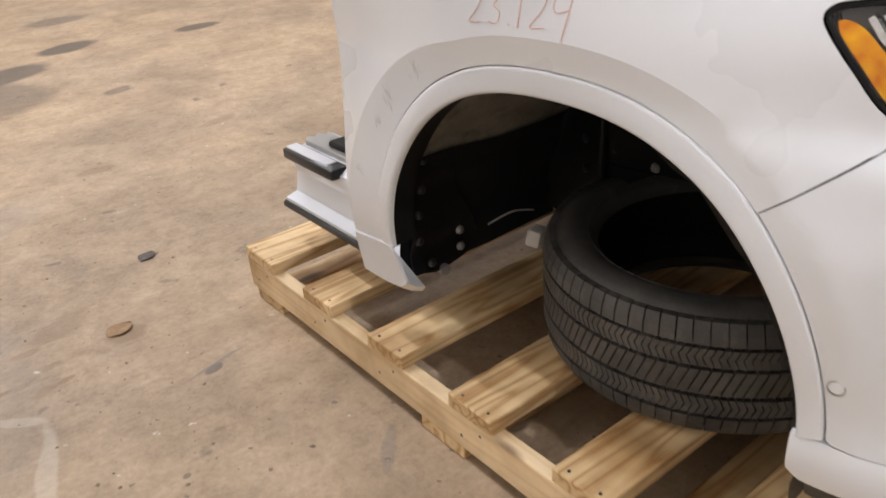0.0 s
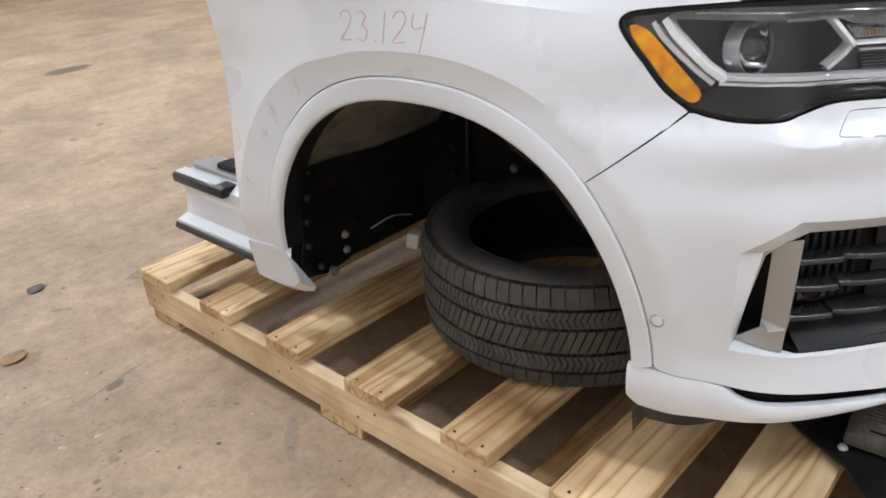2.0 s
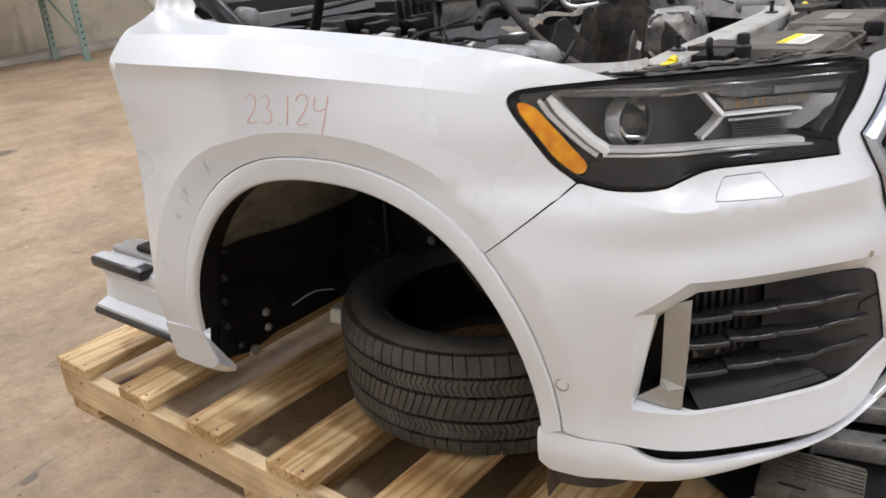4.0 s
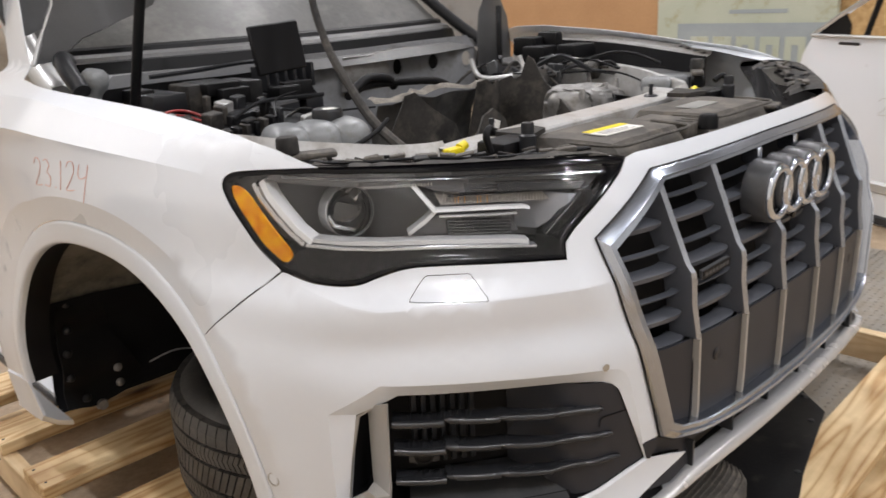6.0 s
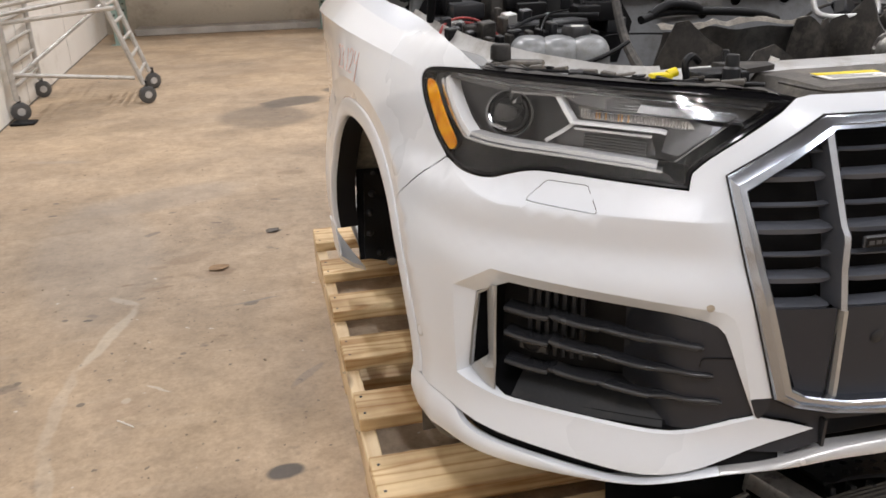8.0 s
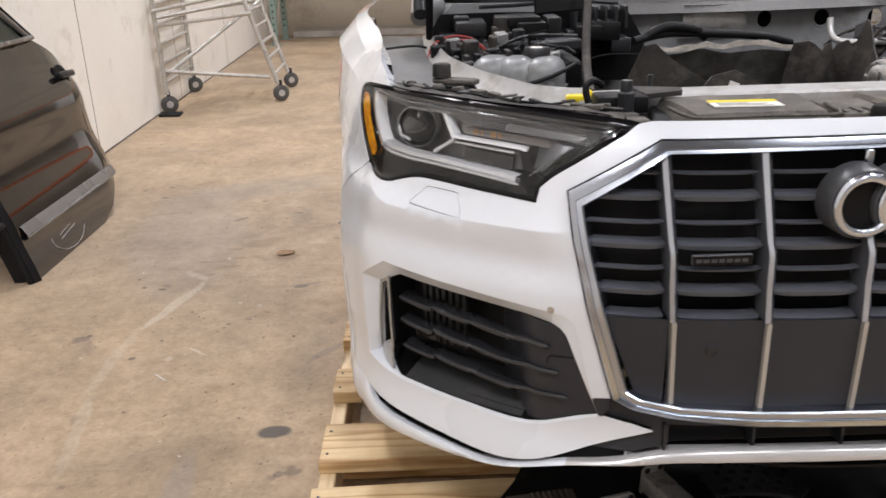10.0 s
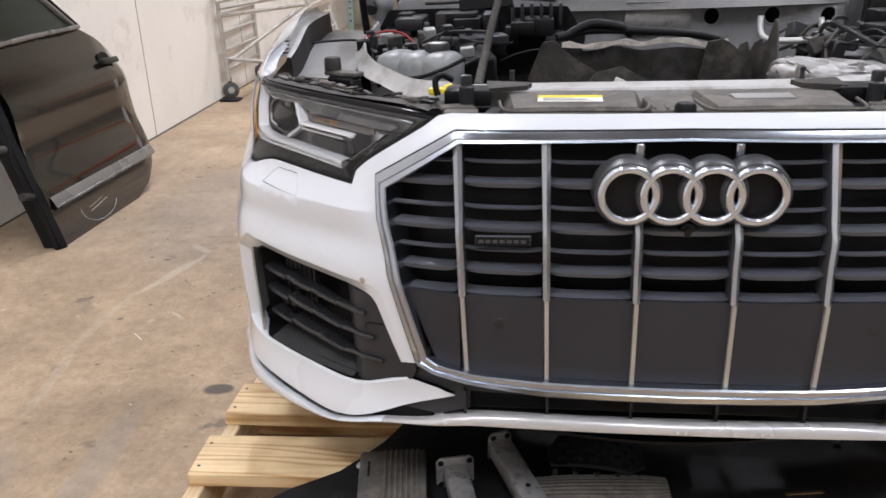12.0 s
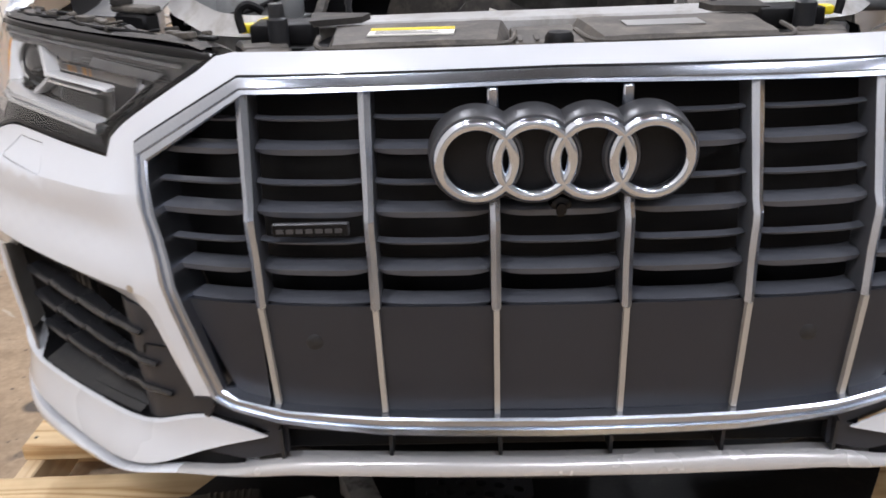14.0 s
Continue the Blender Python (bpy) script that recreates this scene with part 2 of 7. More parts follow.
def floor_material():
    """Old warehouse concrete: tan dust, grey worn lanes, dark oil blots, fine cracks and specks."""
    m = bpy.data.materials.new("stained_concrete")
    m.use_nodes = True
    nt = m.node_tree
    bsdf, link = nt.nodes["Principled BSDF"], nt.links.new
    tc = nt.nodes.new("ShaderNodeTexCoord")

    def tex(scale, detail, rough=0.55, distort=0.0):
        n = nt.nodes.new("ShaderNodeTexNoise")
        n.inputs["Scale"].default_value, n.inputs["Detail"].default_value = scale, detail
        n.inputs["Roughness"].default_value, n.inputs["Distortion"].default_value = rough, distort
        link(tc.outputs["Object"], n.inputs["Vector"])
        return n.outputs["Fac"]

    def ramp(src, *stops):
        r = nt.nodes.new("ShaderNodeValToRGB")
        for i, (p, c) in enumerate(stops):
            el = r.color_ramp.elements[i] if i < 2 else r.color_ramp.elements.new(p)
            el.position, el.color = p, (*c, 1)
        link(src, r.inputs[0])
        return r.outputs[0]

    def blend(a, b, fac, kind="MIX"):
        x = nt.nodes.new("ShaderNodeMix")
        x.data_type, x.blend_type = "RGBA", kind
        for key, v in (("A", a), ("B", b), ("Factor", fac)):
            if isinstance(v, tuple):
                x.inputs[key].default_value = (*v, 1)
            elif isinstance(v, float):
                x.inputs[key].default_value = v
            else:
                link(v, x.inputs[key])
        return x.outputs["Result"]

    base = ramp(tex(0.55, 5), (0.3, (0.395, 0.303, 0.214)), (0.7, (0.53, 0.39, 0.25)))
    worn = blend(base, ramp(tex(1.7, 7, 0.65, 0.4), (0.36, (0.66, 0.65, 0.645)), (0.58, (1.0, 1.0, 1.0))), 0.8, "MULTIPLY")
    mottled = blend(worn, ramp(tex(5.0, 8, 0.75), (0.32, (0.72, 0.71, 0.69)), (0.6, (1.0, 1.0, 1.0))), 0.75, "MULTIPLY")
    mottled = blend(mottled, ramp(tex(17.0, 6, 0.72), (0.34, (0.70, 0.685, 0.66)), (0.56, (1.0, 1.0, 1.0))), 0.7, "MULTIPLY")
    grain = blend(mottled, ramp(tex(60, 4, 0.7), (0.25, (0.72, 0.70, 0.67)), (0.6, (1.0, 1.0, 1.0))), 0.8, "MULTIPLY")
    blots = ramp(tex(1.15, 6, 0.6, 0.6), (0.64, (0, 0, 0)), (0.74, (1, 1, 1)))
    dark = blend(grain, (0.10, 0.088, 0.075), blend((0.0, 0.0, 0.0), (0.62, 0.62, 0.62), blots))
    spots = ramp(tex(7.0, 3, 0.5), (0.68, (0, 0, 0)), (0.73, (1, 1, 1)))
    spotted = blend(dark, (0.13, 0.10, 0.075), blend((0.0, 0.0, 0.0), (0.7, 0.7, 0.7), spots))
    scrape = nt.nodes.new("ShaderNodeMapping")
    scrape.inputs["Rotation"].default_value = (0, 0, 0.6)
    scrape.inputs["Scale"].default_value = (1.2, 14, 1)
    link(tc.outputs["Object"], scrape.inputs["Vector"])
    streak = nt.nodes.new("ShaderNodeTexNoise")
    streak.inputs["Scale"].default_value, streak.inputs["Detail"].default_value, streak.inputs["Distortion"].default_value = 1.6, 4, 0.8
    link(scrape.outputs[0], streak.inputs["Vector"])
    spotted = blend(spotted, (0.60, 0.52, 0.42), blend((0.0, 0.0, 0.0), (0.10, 0.10, 0.10), ramp(streak.outputs["Fac"], (0.60, (0, 0, 0)), (0.72, (1, 1, 1)))))
    specks = ramp(tex(38.0, 2, 0.5), (0.70, (0, 0, 0)), (0.73, (1, 1, 1)))
    spotted = blend(spotted, (0.10, 0.08, 0.06), blend((0.0, 0.0, 0.0), (0.75, 0.75, 0.75), specks))
    rusty = ramp(tex(2.6, 6, 0.7, 0.3), (0.62, (0, 0, 0)), (0.72, (1, 1, 1)))
    spotted = blend(spotted, (0.24, 0.15, 0.09), blend((0.0, 0.0, 0.0), (0.4, 0.4, 0.4), rusty))
    pale = ramp(tex(26.0, 2, 0.5), (0.74, (0, 0, 0)), (0.77, (1, 1, 1)))
    final = blend(spotted, (0.62, 0.58, 0.5), blend((0.0, 0.0, 0.0), (0.6, 0.6, 0.6), pale))
    warp = nt.nodes.new("ShaderNodeTexNoise")
    warp.inputs["Scale"].default_value, warp.inputs["Detail"].default_value = 5.0, 4
    link(tc.outputs["Object"], warp.inputs["Vector"])
    bent = nt.nodes.new("ShaderNodeVectorMath")
    bent.operation = "MULTIPLY_ADD"
    link(warp.outputs["Color"], bent.inputs[0])
    bent.inputs[1].default_value = (0.07, 0.07, 0)
    link(tc.outputs["Object"], bent.inputs[2])
    # oil blots, scrapes, worn paint and one painted floor shade: place, half-sizes, turn, colour, strength
    for x, y, a, b, turn, colour, strength in STAINS_AND_SHADE:
        mp = nt.nodes.new("ShaderNodeMapping")
        mp.vector_type = "TEXTURE"
        mp.inputs["Location"].default_value = (x + .035, y + .035, 0)
        mp.inputs["Rotation"].default_value = (0, 0, radians(turn))
        mp.inputs["Scale"].default_value = (a, b, 1)
        link(bent.outputs[0], mp.inputs["Vector"])
        flat = nt.nodes.new("ShaderNodeVectorMath")
        flat.operation = "MULTIPLY"
        flat.inputs[1].default_value = (1, 1, 0)
        link(mp.outputs[0], flat.inputs[0])
        ln = nt.nodes.new("ShaderNodeVectorMath")
        ln.operation = "LENGTH"
        link(flat.outputs[0], ln.inputs[0])
        final = blend(final, colour, ramp(ln.outputs["Value"], (0.72, (strength,) * 3), (1.08, (0, 0, 0))))
    link(final, bsdf.inputs["Base Color"])
    rr = nt.nodes.new("ShaderNodeMapRange")
    rr.inputs["To Min"].default_value, rr.inputs["To Max"].default_value = 0.45, 0.8
    link(tex(3.0, 5), rr.inputs["Value"])
    link(rr.outputs[0], bsdf.inputs["Roughness"])
    b = nt.nodes.new("ShaderNodeBump")
    b.inputs["Strength"].default_value, b.inputs["Distance"].default_value = 0.5, 0.003
    link(tex(35, 6, 0.65), b.inputs["Height"])
    link(b.outputs[0], bsdf.inputs["Normal"])
    return m


M_FLOOR = floor_material()
M_WALL = mat("white_painted_wall", (0.84, 0.805, 0.74), (0.92, 0.89, 0.83), 1.2, 0.75, bump=0.5, fine=40, dirt=(0.58, 0.53, 0.46), dirt_at=0.68)
M_BACKWALL = mat("beige_block_wall", (0.42, 0.37, 0.29), (0.52, 0.47, 0.38), 1.0, 0.8, bump=0.5, fine=30, dirt=(0.3, 0.25, 0.19))
M_ROOF = mat("dusty_ceiling", (0.17, 0.165, 0.16), (0.22, 0.215, 0.21), 1.0, 0.85, bump=0.3, fine=30)
M_FARWALL = mat("grey_block_wall", (0.30, 0.29, 0.27), (0.38, 0.37, 0.35), 1.0, 0.8, bump=0.5, fine=30, dirt=(0.22, 0.2, 0.17))
M_PINE = wood("new_pine", (0.84, 0.65, 0.38), (0.50, 0.28, 0.105))
M_PINEPALE = wood("pale_pine", (0.84, 0.67, 0.43), (0.72, 0.53, 0.31))
M_PAINT = mat("white_car_paint", (0.725, 0.762, 0.81), (0.725, 0.762, 0.81), 2, 0.28, coat=1.0, spread=0.01, fine=400, coat_rough=0.03)
M_TRIMWHITE = mat("white_arch_trim", (0.67, 0.70, 0.74), (0.71, 0.745, 0.785), 5, 0.36, coat=0.6, fine=200, dirt=(0.58, 0.59, 0.60), dirt_at=0.74)
M_CHROME = mat("bright_chrome", (0.64, 0.70, 0.79), (0.70, 0.76, 0.85), 4, 0.13, 1.0, spread=0.04)
M_SATIN = mat("satin_aluminium", (0.46, 0.505, 0.58), (0.56, 0.605, 0.68), 5, 0.24, 1.0, spread=0.05, fine=300)
M_GREYTRIM = mat("grey_painted_trim", (0.42, 0.42, 0.41), (0.47, 0.47, 0.46), 5, 0.35, 0.6)
M_DARK = mat("dark_grey_plastic", (0.016, 0.017, 0.019), (0.024, 0.025, 0.028), 7, 0.36, bump=0.15, fine=500, spec=0.45)
M_DARK2 = mat("anthracite_panel", (0.020, 0.0215, 0.028), (0.026, 0.028, 0.034), 5, 0.42, bump=0.2, fine=700, dirt=(0.038, 0.039, 0.042), dirt_at=0.76, spec=0.45)
M_BLACK = mat("black_plastic", (0.004, 0.004, 0.0045), (0.008, 0.008, 0.009), 7, 0.5, bump=0.2, fine=300, spec=0.22)
M_GLOSSBLACK = mat("gloss_black_plastic", (0.003, 0.003, 0.004), (0.005, 0.005, 0.006), 4, 0.12, spec=0.25)
M_DUSTY = mat("dusty_black_plastic", (0.014, 0.0135, 0.013), (0.055, 0.050, 0.045), 9, 0.65, bump=0.4, fine=120, dirt=(0.105, 0.093, 0.078), dirt_at=0.6, spec=0.3)
M_FELT = mat("black_felt_liner", (0.004, 0.004, 0.005), (0.009, 0.009, 0.010), 11, 0.8, bump=0.8, fine=260, spec=0.2)
M_RUBBER = mat("worn_tyre_rubber", (0.046, 0.045, 0.044), (0.092, 0.090, 0.087), 9, 0.5, bump=0.4, fine=220, dirt=(0.13, 0.123, 0.113), dirt_at=0.64, spec=0.5)
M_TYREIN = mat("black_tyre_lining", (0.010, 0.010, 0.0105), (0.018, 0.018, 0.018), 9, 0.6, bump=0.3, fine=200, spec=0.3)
M_BODYIN = mat("bare_body_shell_silver", (0.22, 0.226, 0.235), (0.29, 0.296, 0.305), 4, 0.36, 0.0, bump=0.1, fine=100, coat=0.3, dirt=(0.14, 0.132, 0.12), dirt_at=0.62)
M_SCUTTLE = mat("dull_grey_scuttle", (0.10, 0.10, 0.10), (0.15, 0.15, 0.148), 5, 0.4, bump=0.2, fine=100, dirt=(0.20, 0.19, 0.17), dirt_at=0.64)
M_ALU = mat("cast_aluminium", (0.26, 0.255, 0.245), (0.40, 0.395, 0.385), 12, 0.45, 0.6, bump=0.5, fine=200, dirt=(0.14, 0.125, 0.105), dirt_at=0.62)
M_TANK = mat("cloudy_translucent_tank", (0.17, 0.18, 0.185), (0.26, 0.27, 0.275), 8, 0.35, coat=0.2, bump=0.1, dirt=(0.13, 0.12, 0.10), dirt_at=0.66)
M_YELLOW = mat("yellow_plastic", (0.80, 0.62, 0.01), (0.88, 0.72, 0.02), 12, 0.4)
M_AMBER = mat("amber_reflector", (0.66, 0.13, 0.0), (1.0, 0.52, 0.002), 60, 0.3, bump=0.8, fine=260, spec=0.15)
M_LAMPGREY = mat("lamp_housing_grey", (0.070, 0.071, 0.076), (0.095, 0.096, 0.102), 6, 0.3, 0.1)
M_LAMPTOP = mat("lamp_bezel_dark", (0.12, 0.122, 0.128), (0.15, 0.152, 0.158), 6, 0.28, 0.4)
M_LAMPWING = mat("lamp_facet_pale", (0.36, 0.37, 0.40), (0.42, 0.43, 0.46), 6, 0.25, 0.4)
M_SLAT = mat("satin_dark_slat", (0.018, 0.0185, 0.021), (0.024, 0.025, 0.028), 7, 0.26, bump=0.05, fine=500, spec=0.6)
M_DUCTGREY = mat("dusty_duct_grey", (0.030, 0.031, 0.033), (0.046, 0.047, 0.049), 6, 0.45, bump=0.2, fine=300, dirt=(0.075, 0.072, 0.068), dirt_at=0.64)
M_LAMPSILVER = mat("lamp_bezel_silver", (0.62, 0.63, 0.64), (0.72, 0.73, 0.74), 6, 0.16, 0.9)
M_LAMPWHITE = mat("lamp_light_guide", (0.82, 0.825, 0.83), (0.88, 0.885, 0.89), 6, 0.2, 0.0, coat=0.8)
M_RED = mat("red_cable", (0.24, 0.022, 0.02), (0.32, 0.035, 0.03), 9, 0.45)
M_LABEL = mat("paper_label", (0.80, 0.78, 0.72), (0.86, 0.85, 0.80), 9, 0.6)
M_INK = mat("faded_red_marker", (0.58, 0.26, 0.20), (0.74, 0.50, 0.45), 60, 0.6)
M_INKFAINT = mat("almost_gone_red_marker", (0.12, 0.055, 0.046), (0.30, 0.16, 0.135), 70, 0.6)
M_MOULD = mat("satin_grey_moulding", (0.15, 0.142, 0.135), (0.19, 0.18, 0.17), 5, 0.3, 0.2, coat=0.5)
M_INKGREY = mat("grey_marker", (0.38, 0.37, 0.36), (0.55, 0.54, 0.53), 60, 0.6)
M_GALV = mat("galvanised_steel", (0.44, 0.44, 0.44), (0.58, 0.58, 0.575), 14, 0.36, 0.45, bump=0.2, dirt=(0.27, 0.25, 0.225), dirt_at=0.68)
M_CRASH = mat("dull_scuffed_aluminium", (0.30, 0.295, 0.29), (0.46, 0.455, 0.445), 16, 0.36, 0.5, bump=0.3, dirt=(0.09, 0.085, 0.08), dirt_at=0.62)
M_LADDER = mat("pale_worn_aluminium", (0.44, 0.42, 0.385), (0.56, 0.54, 0.50), 9, 0.5, 0.3, dirt=(0.3, 0.27, 0.23))
M_BLACKPAINT = mat("black_car_paint", (0.006, 0.0045, 0.0042), (0.010, 0.0075, 0.007), 3, 0.10, coat=1.0, fine=300, coat_rough=0.03)
M_LENS = glass("clear_lens", (0.97, 0.975, 0.98), 0.02, haze=0.003, base=0.022, edge_gain=0.45)
M_GUIDE = mat("frosted_light_guide", (0.60, 0.605, 0.61), (0.68, 0.685, 0.69), 6, 0.22, 0.2, coat=0.8)
M_RING = mat("pale_satin_ring", (0.36, 0.37, 0.39), (0.44, 0.45, 0.47), 6, 0.2, 0.35, coat=0.6)
M_PROJECTOR = mat("dark_projector_glass", (0.012, 0.013, 0.015), (0.020, 0.021, 0.024), 20, 0.04, coat=1.0)
M_TINT = glass("tinted_window", (0.25, 0.28, 0.27), 0.02)
M_BODYWHITE = mat("dusty_white_body_shell", (0.46, 0.46, 0.455), (0.56, 0.56, 0.55), 5, 0.4, coat=0.3, bump=0.1, fine=120, dirt=(0.30, 0.275, 0.24), dirt_at=0.58)
M_FIN = mat("grey_grille_fin", (0.068, 0.073, 0.086), (0.092, 0.098, 0.112), 6, 0.36, fine=300)
M_BARTAIL = mat("dull_beige_metal", (0.40, 0.38, 0.34), (0.50, 0.48, 0.44), 6, 0.4, 0.4, fine=300)
M_RINGBASE = mat("grey_emblem_base", (0.055, 0.057, 0.062), (0.075, 0.077, 0.082), 6, 0.35, 0.1)
M_CHIP = mat("brown_primer_chip", (0.34, 0.29, 0.22), (0.46, 0.41, 0.34), 60, 0.7)
M_LAMPMID = mat("lamp_bezel_grey", (0.16, 0.163, 0.17), (0.20, 0.203, 0.21), 6, 0.14, 0.85)
M_AMBERRIB = mat("amber_tinted_plastic", (0.52, 0.24, 0.06), (0.62, 0.33, 0.12), 40, 0.25, coat=0.6)
M_LAMPGLASS = mat("ribbed_clear_plastic", (0.32, 0.30, 0.28), (0.46, 0.43, 0.40), 50, 0.2, 0.3, coat=0.8, bump=0.6, fine=200)
M_LINING = mat("grey_torn_fibre", (0.09, 0.082, 0.068), (0.25, 0.225, 0.19), 40, 0.85, bump=1.0, fine=160)
M_TRAY = mat("scuffed_black_tray", (0.006, 0.006, 0.0065), (0.014, 0.014, 0.0145), 7, 0.5, bump=0.5, fine=150, dirt=(0.045, 0.041, 0.037), dirt_at=0.68, spec=0.25)
M_WEAVE = mat("woven_heat_shield", (0.030, 0.030, 0.030), (0.11, 0.107, 0.10), 26, 0.42, bump=0.9, fine=150, spec=0.5)
M_JOINT = mat("dark_wall_joint", (0.30, 0.28, 0.25), (0.48, 0.455, 0.415), 3, 0.9)
M_PILLAR = mat("grey_textured_trim", (0.050, 0.050, 0.051), (0.075, 0.075, 0.076), 4, 0.4, bump=0.2, fine=300)
M_COVER = mat("dust_coated_plastic", (0.052, 0.048, 0.043), (0.14, 0.128, 0.112), 9, 0.6, bump=0.4, fine=140, dirt=(0.21, 0.185, 0.155), dirt_at=0.62, spec=0.3)
M_SHELL = mat("dusty_khaki_shell", (0.13, 0.12, 0.10), (0.22, 0.20, 0.165), 7, 0.6, bump=0.4, fine=90, dirt=(0.045, 0.052, 0.044), dirt_at=0.6)
M_BROWN = mat("grimy_brown_metal", (0.065, 0.054, 0.045), (0.15, 0.125, 0.10), 8, 0.6, bump=0.6, fine=90, dirt=(0.03, 0.027, 0.024), dirt_at=0.55)
M_LIPGREY = mat("silver_grey_lip", (0.54, 0.538, 0.535), (0.60, 0.598, 0.595), 5, 0.25, 0.35, coat=0.4)
M_LEAF = mat("dry_leaf", (0.20, 0.12, 0.06), (0.34, 0.22, 0.12), 30, 0.8, bump=0.6, fine=200)
M_GRIT = mat("floor_grit", (0.10, 0.075, 0.05), (0.36, 0.28, 0.2), 40, 0.9)


# ---------------------------------------------------------------- building helpers
from mathutils.geometry import delaunay_2d_cdt


def true_normals(me, place):
    """Shade the front of a curved sheet by its surface itself, so that it shows no facets."""
    uz = me.attributes["uz"].data
    e = .0012

    def normal(u, z):
        return (place(u + e, z) - place(u - e, z)).cross(place(u, z + e) - place(u, z - e)).normalized()
    at, front, crease = {}, {}, set()
    for i, v in enumerate(me.vertices):
        u, z, flag = uz[i].vector
        if flag > .5:
            at[i] = (u, z)
            front[i] = normal(u, z)
            if flag > 1.5:
                crease.add(i)
    loops = [Vector((0, 0, 0))] * len(me.loops)
    for p in me.polygons:
        top = all(i in front for i in p.vertices)
        if top:
            cu, cz = (sum(at[i][k] for i in p.vertices) / 3 for k in (0, 1))
        for li, vi in zip(p.loop_indices, p.vertices):
            n = p.normal
            if top:
                n = front[vi]
                if vi in crease:
                    u, z = at[vi]
                    k = .005 / max(math.hypot(cu - u, cz - z), .005)
                    n = normal(u + (cu - u) * k, z + (cz - z) * k)
                if n.dot(p.normal) < 0:
                    n = -n
            loops[li] = n
    me.normals_split_custom_set(loops)


def part(name, bm, material, parent=None, label="", sharp=38, shade=None):
    """Link a bmesh as one mesh object under a thing or a part."""
    me = bpy.data.meshes.new(name)
    bm.normal_update()
    bm.to_mesh(me)
    bm.free()
    me.materials.append(material)
    if sharp:
        for p in me.polygons:
            p.use_smooth = True
        me.set_sharp_from_angle(angle=radians(sharp))
    if shade:
        true_normals(me, shade)
    ob = new(name, me)
    if parent:
        ob.parent = parent
    return tagged(ob, label)


def thing(name, label, category, m=None, group="", kind=""):
    ob = new(name)
    ob.empty_display_size = 0.1
    if m is not None:
        ob.matrix_world = m
    return tagged(ob, label, category, group, kind)


def add_box(bm, lo, hi, bevel=0.0, m=None, seg=1):
    r = bmesh.ops.create_cube(bm, size=1)
    c, s = (Vector(lo) + Vector(hi)) / 2, Vector(hi) - Vector(lo)
    for v in r["verts"]:
        v.co = Vector((v.co.x * s.x, v.co.y * s.y, v.co.z * s.z)) + c
    vs = r["verts"]
    if bevel:
        es = list({e for v in vs for e in v.link_edges})
        vs = list({v for f in bmesh.ops.bevel(bm, geom=es, offset=bevel, segments=seg, affect="EDGES", profile=0.5)["faces"] for v in f.verts} | {v for v in vs if v.is_valid})
    if m is not None:
        for v in vs:
            v.co = m @ v.co
    return bm


def box(lo, hi, bevel=0.0, m=None, seg=1):
    return add_box(bmesh.new(), lo, hi, bevel, m, seg)


def add_tube(bm, points, radius, sides=8, cap=True, closed=False):
    """A round bar along points; radius is one number or one for each point."""
    pts = [Vector(p) for p in points]
    n = len(pts)
    rad = radius if isinstance(radius, (list, tuple)) else [radius] * n
    rings, up = [], None
    for i, p in enumerate(pts):
        a = pts[(i - 1) % n] if closed or i else p
        b = pts[(i + 1) % n] if closed or i < n - 1 else p
        d = (b - a).normalized()
        if up is None:
            up = d.orthogonal().normalized()
        up = (up - d * up.dot(d)).normalized()
        side = d.cross(up)
        rings.append([bm.verts.new(p + (up * math.cos(2 * math.pi * k / sides) + side * math.sin(2 * math.pi * k / sides)) * rad[i]) for k in range(sides)])
    for i in range(n if closed else n - 1):
        a, b = rings[i], rings[(i + 1) % n]
        for k in range(sides):
            bm.faces.new((a[k], a[(k + 1) % sides], b[(k + 1) % sides], b[k]))
    if cap and not closed:
        bm.faces.new(rings[0][::-1])
        bm.faces.new(rings[-1])
    return bm


def tube(points, radius, sides=8, cap=True, closed=False):
    return add_tube(bmesh.new(), points, radius, sides, cap, closed)


def curve(points, n=6, closed=False):
    """A smooth line through the points."""
    pts = [Vector(p) for p in points]
    out, k = [], len(pts)
    for i in range(k if closed else k - 1):
        p0, p1, p2, p3 = (pts[(i + j) % k] if closed else pts[min(max(i + j, 0), k - 1)] for j in (-1, 0, 1, 2))
        for s in range(n):
            t = s / n
            out.append(0.5 * (2 * p1 + (p2 - p0) * t + (2 * p0 - 5 * p1 + 4 * p2 - p3) * t * t + (3 * p1 - p0 - 3 * p2 + p3) * t ** 3))
    if not closed:
        out.append(pts[-1])
    return out


def lathe(profile, steps=48, m=None, caps=True):
    """A turned body round z from (radius, height) pairs."""
    bm = bmesh.new()
    rings = [[bm.verts.new((r * math.cos(2 * math.pi * k / steps), r * math.sin(2 * math.pi * k / steps), h)) for k in range(steps)] for r, h in profile]
    for a, b in zip(rings, rings[1:]):
        for k in range(steps):
            bm.faces.new((a[k], a[(k + 1) % steps], b[(k + 1) % steps], b[k]))
    if caps and profile[0][0] > 1e-6 and profile[0] != profile[-1]:
        bm.faces.new(rings[0][::-1])
        bm.faces.new(rings[-1])
    if m is not None:
        bm.transform(m)
    return bm


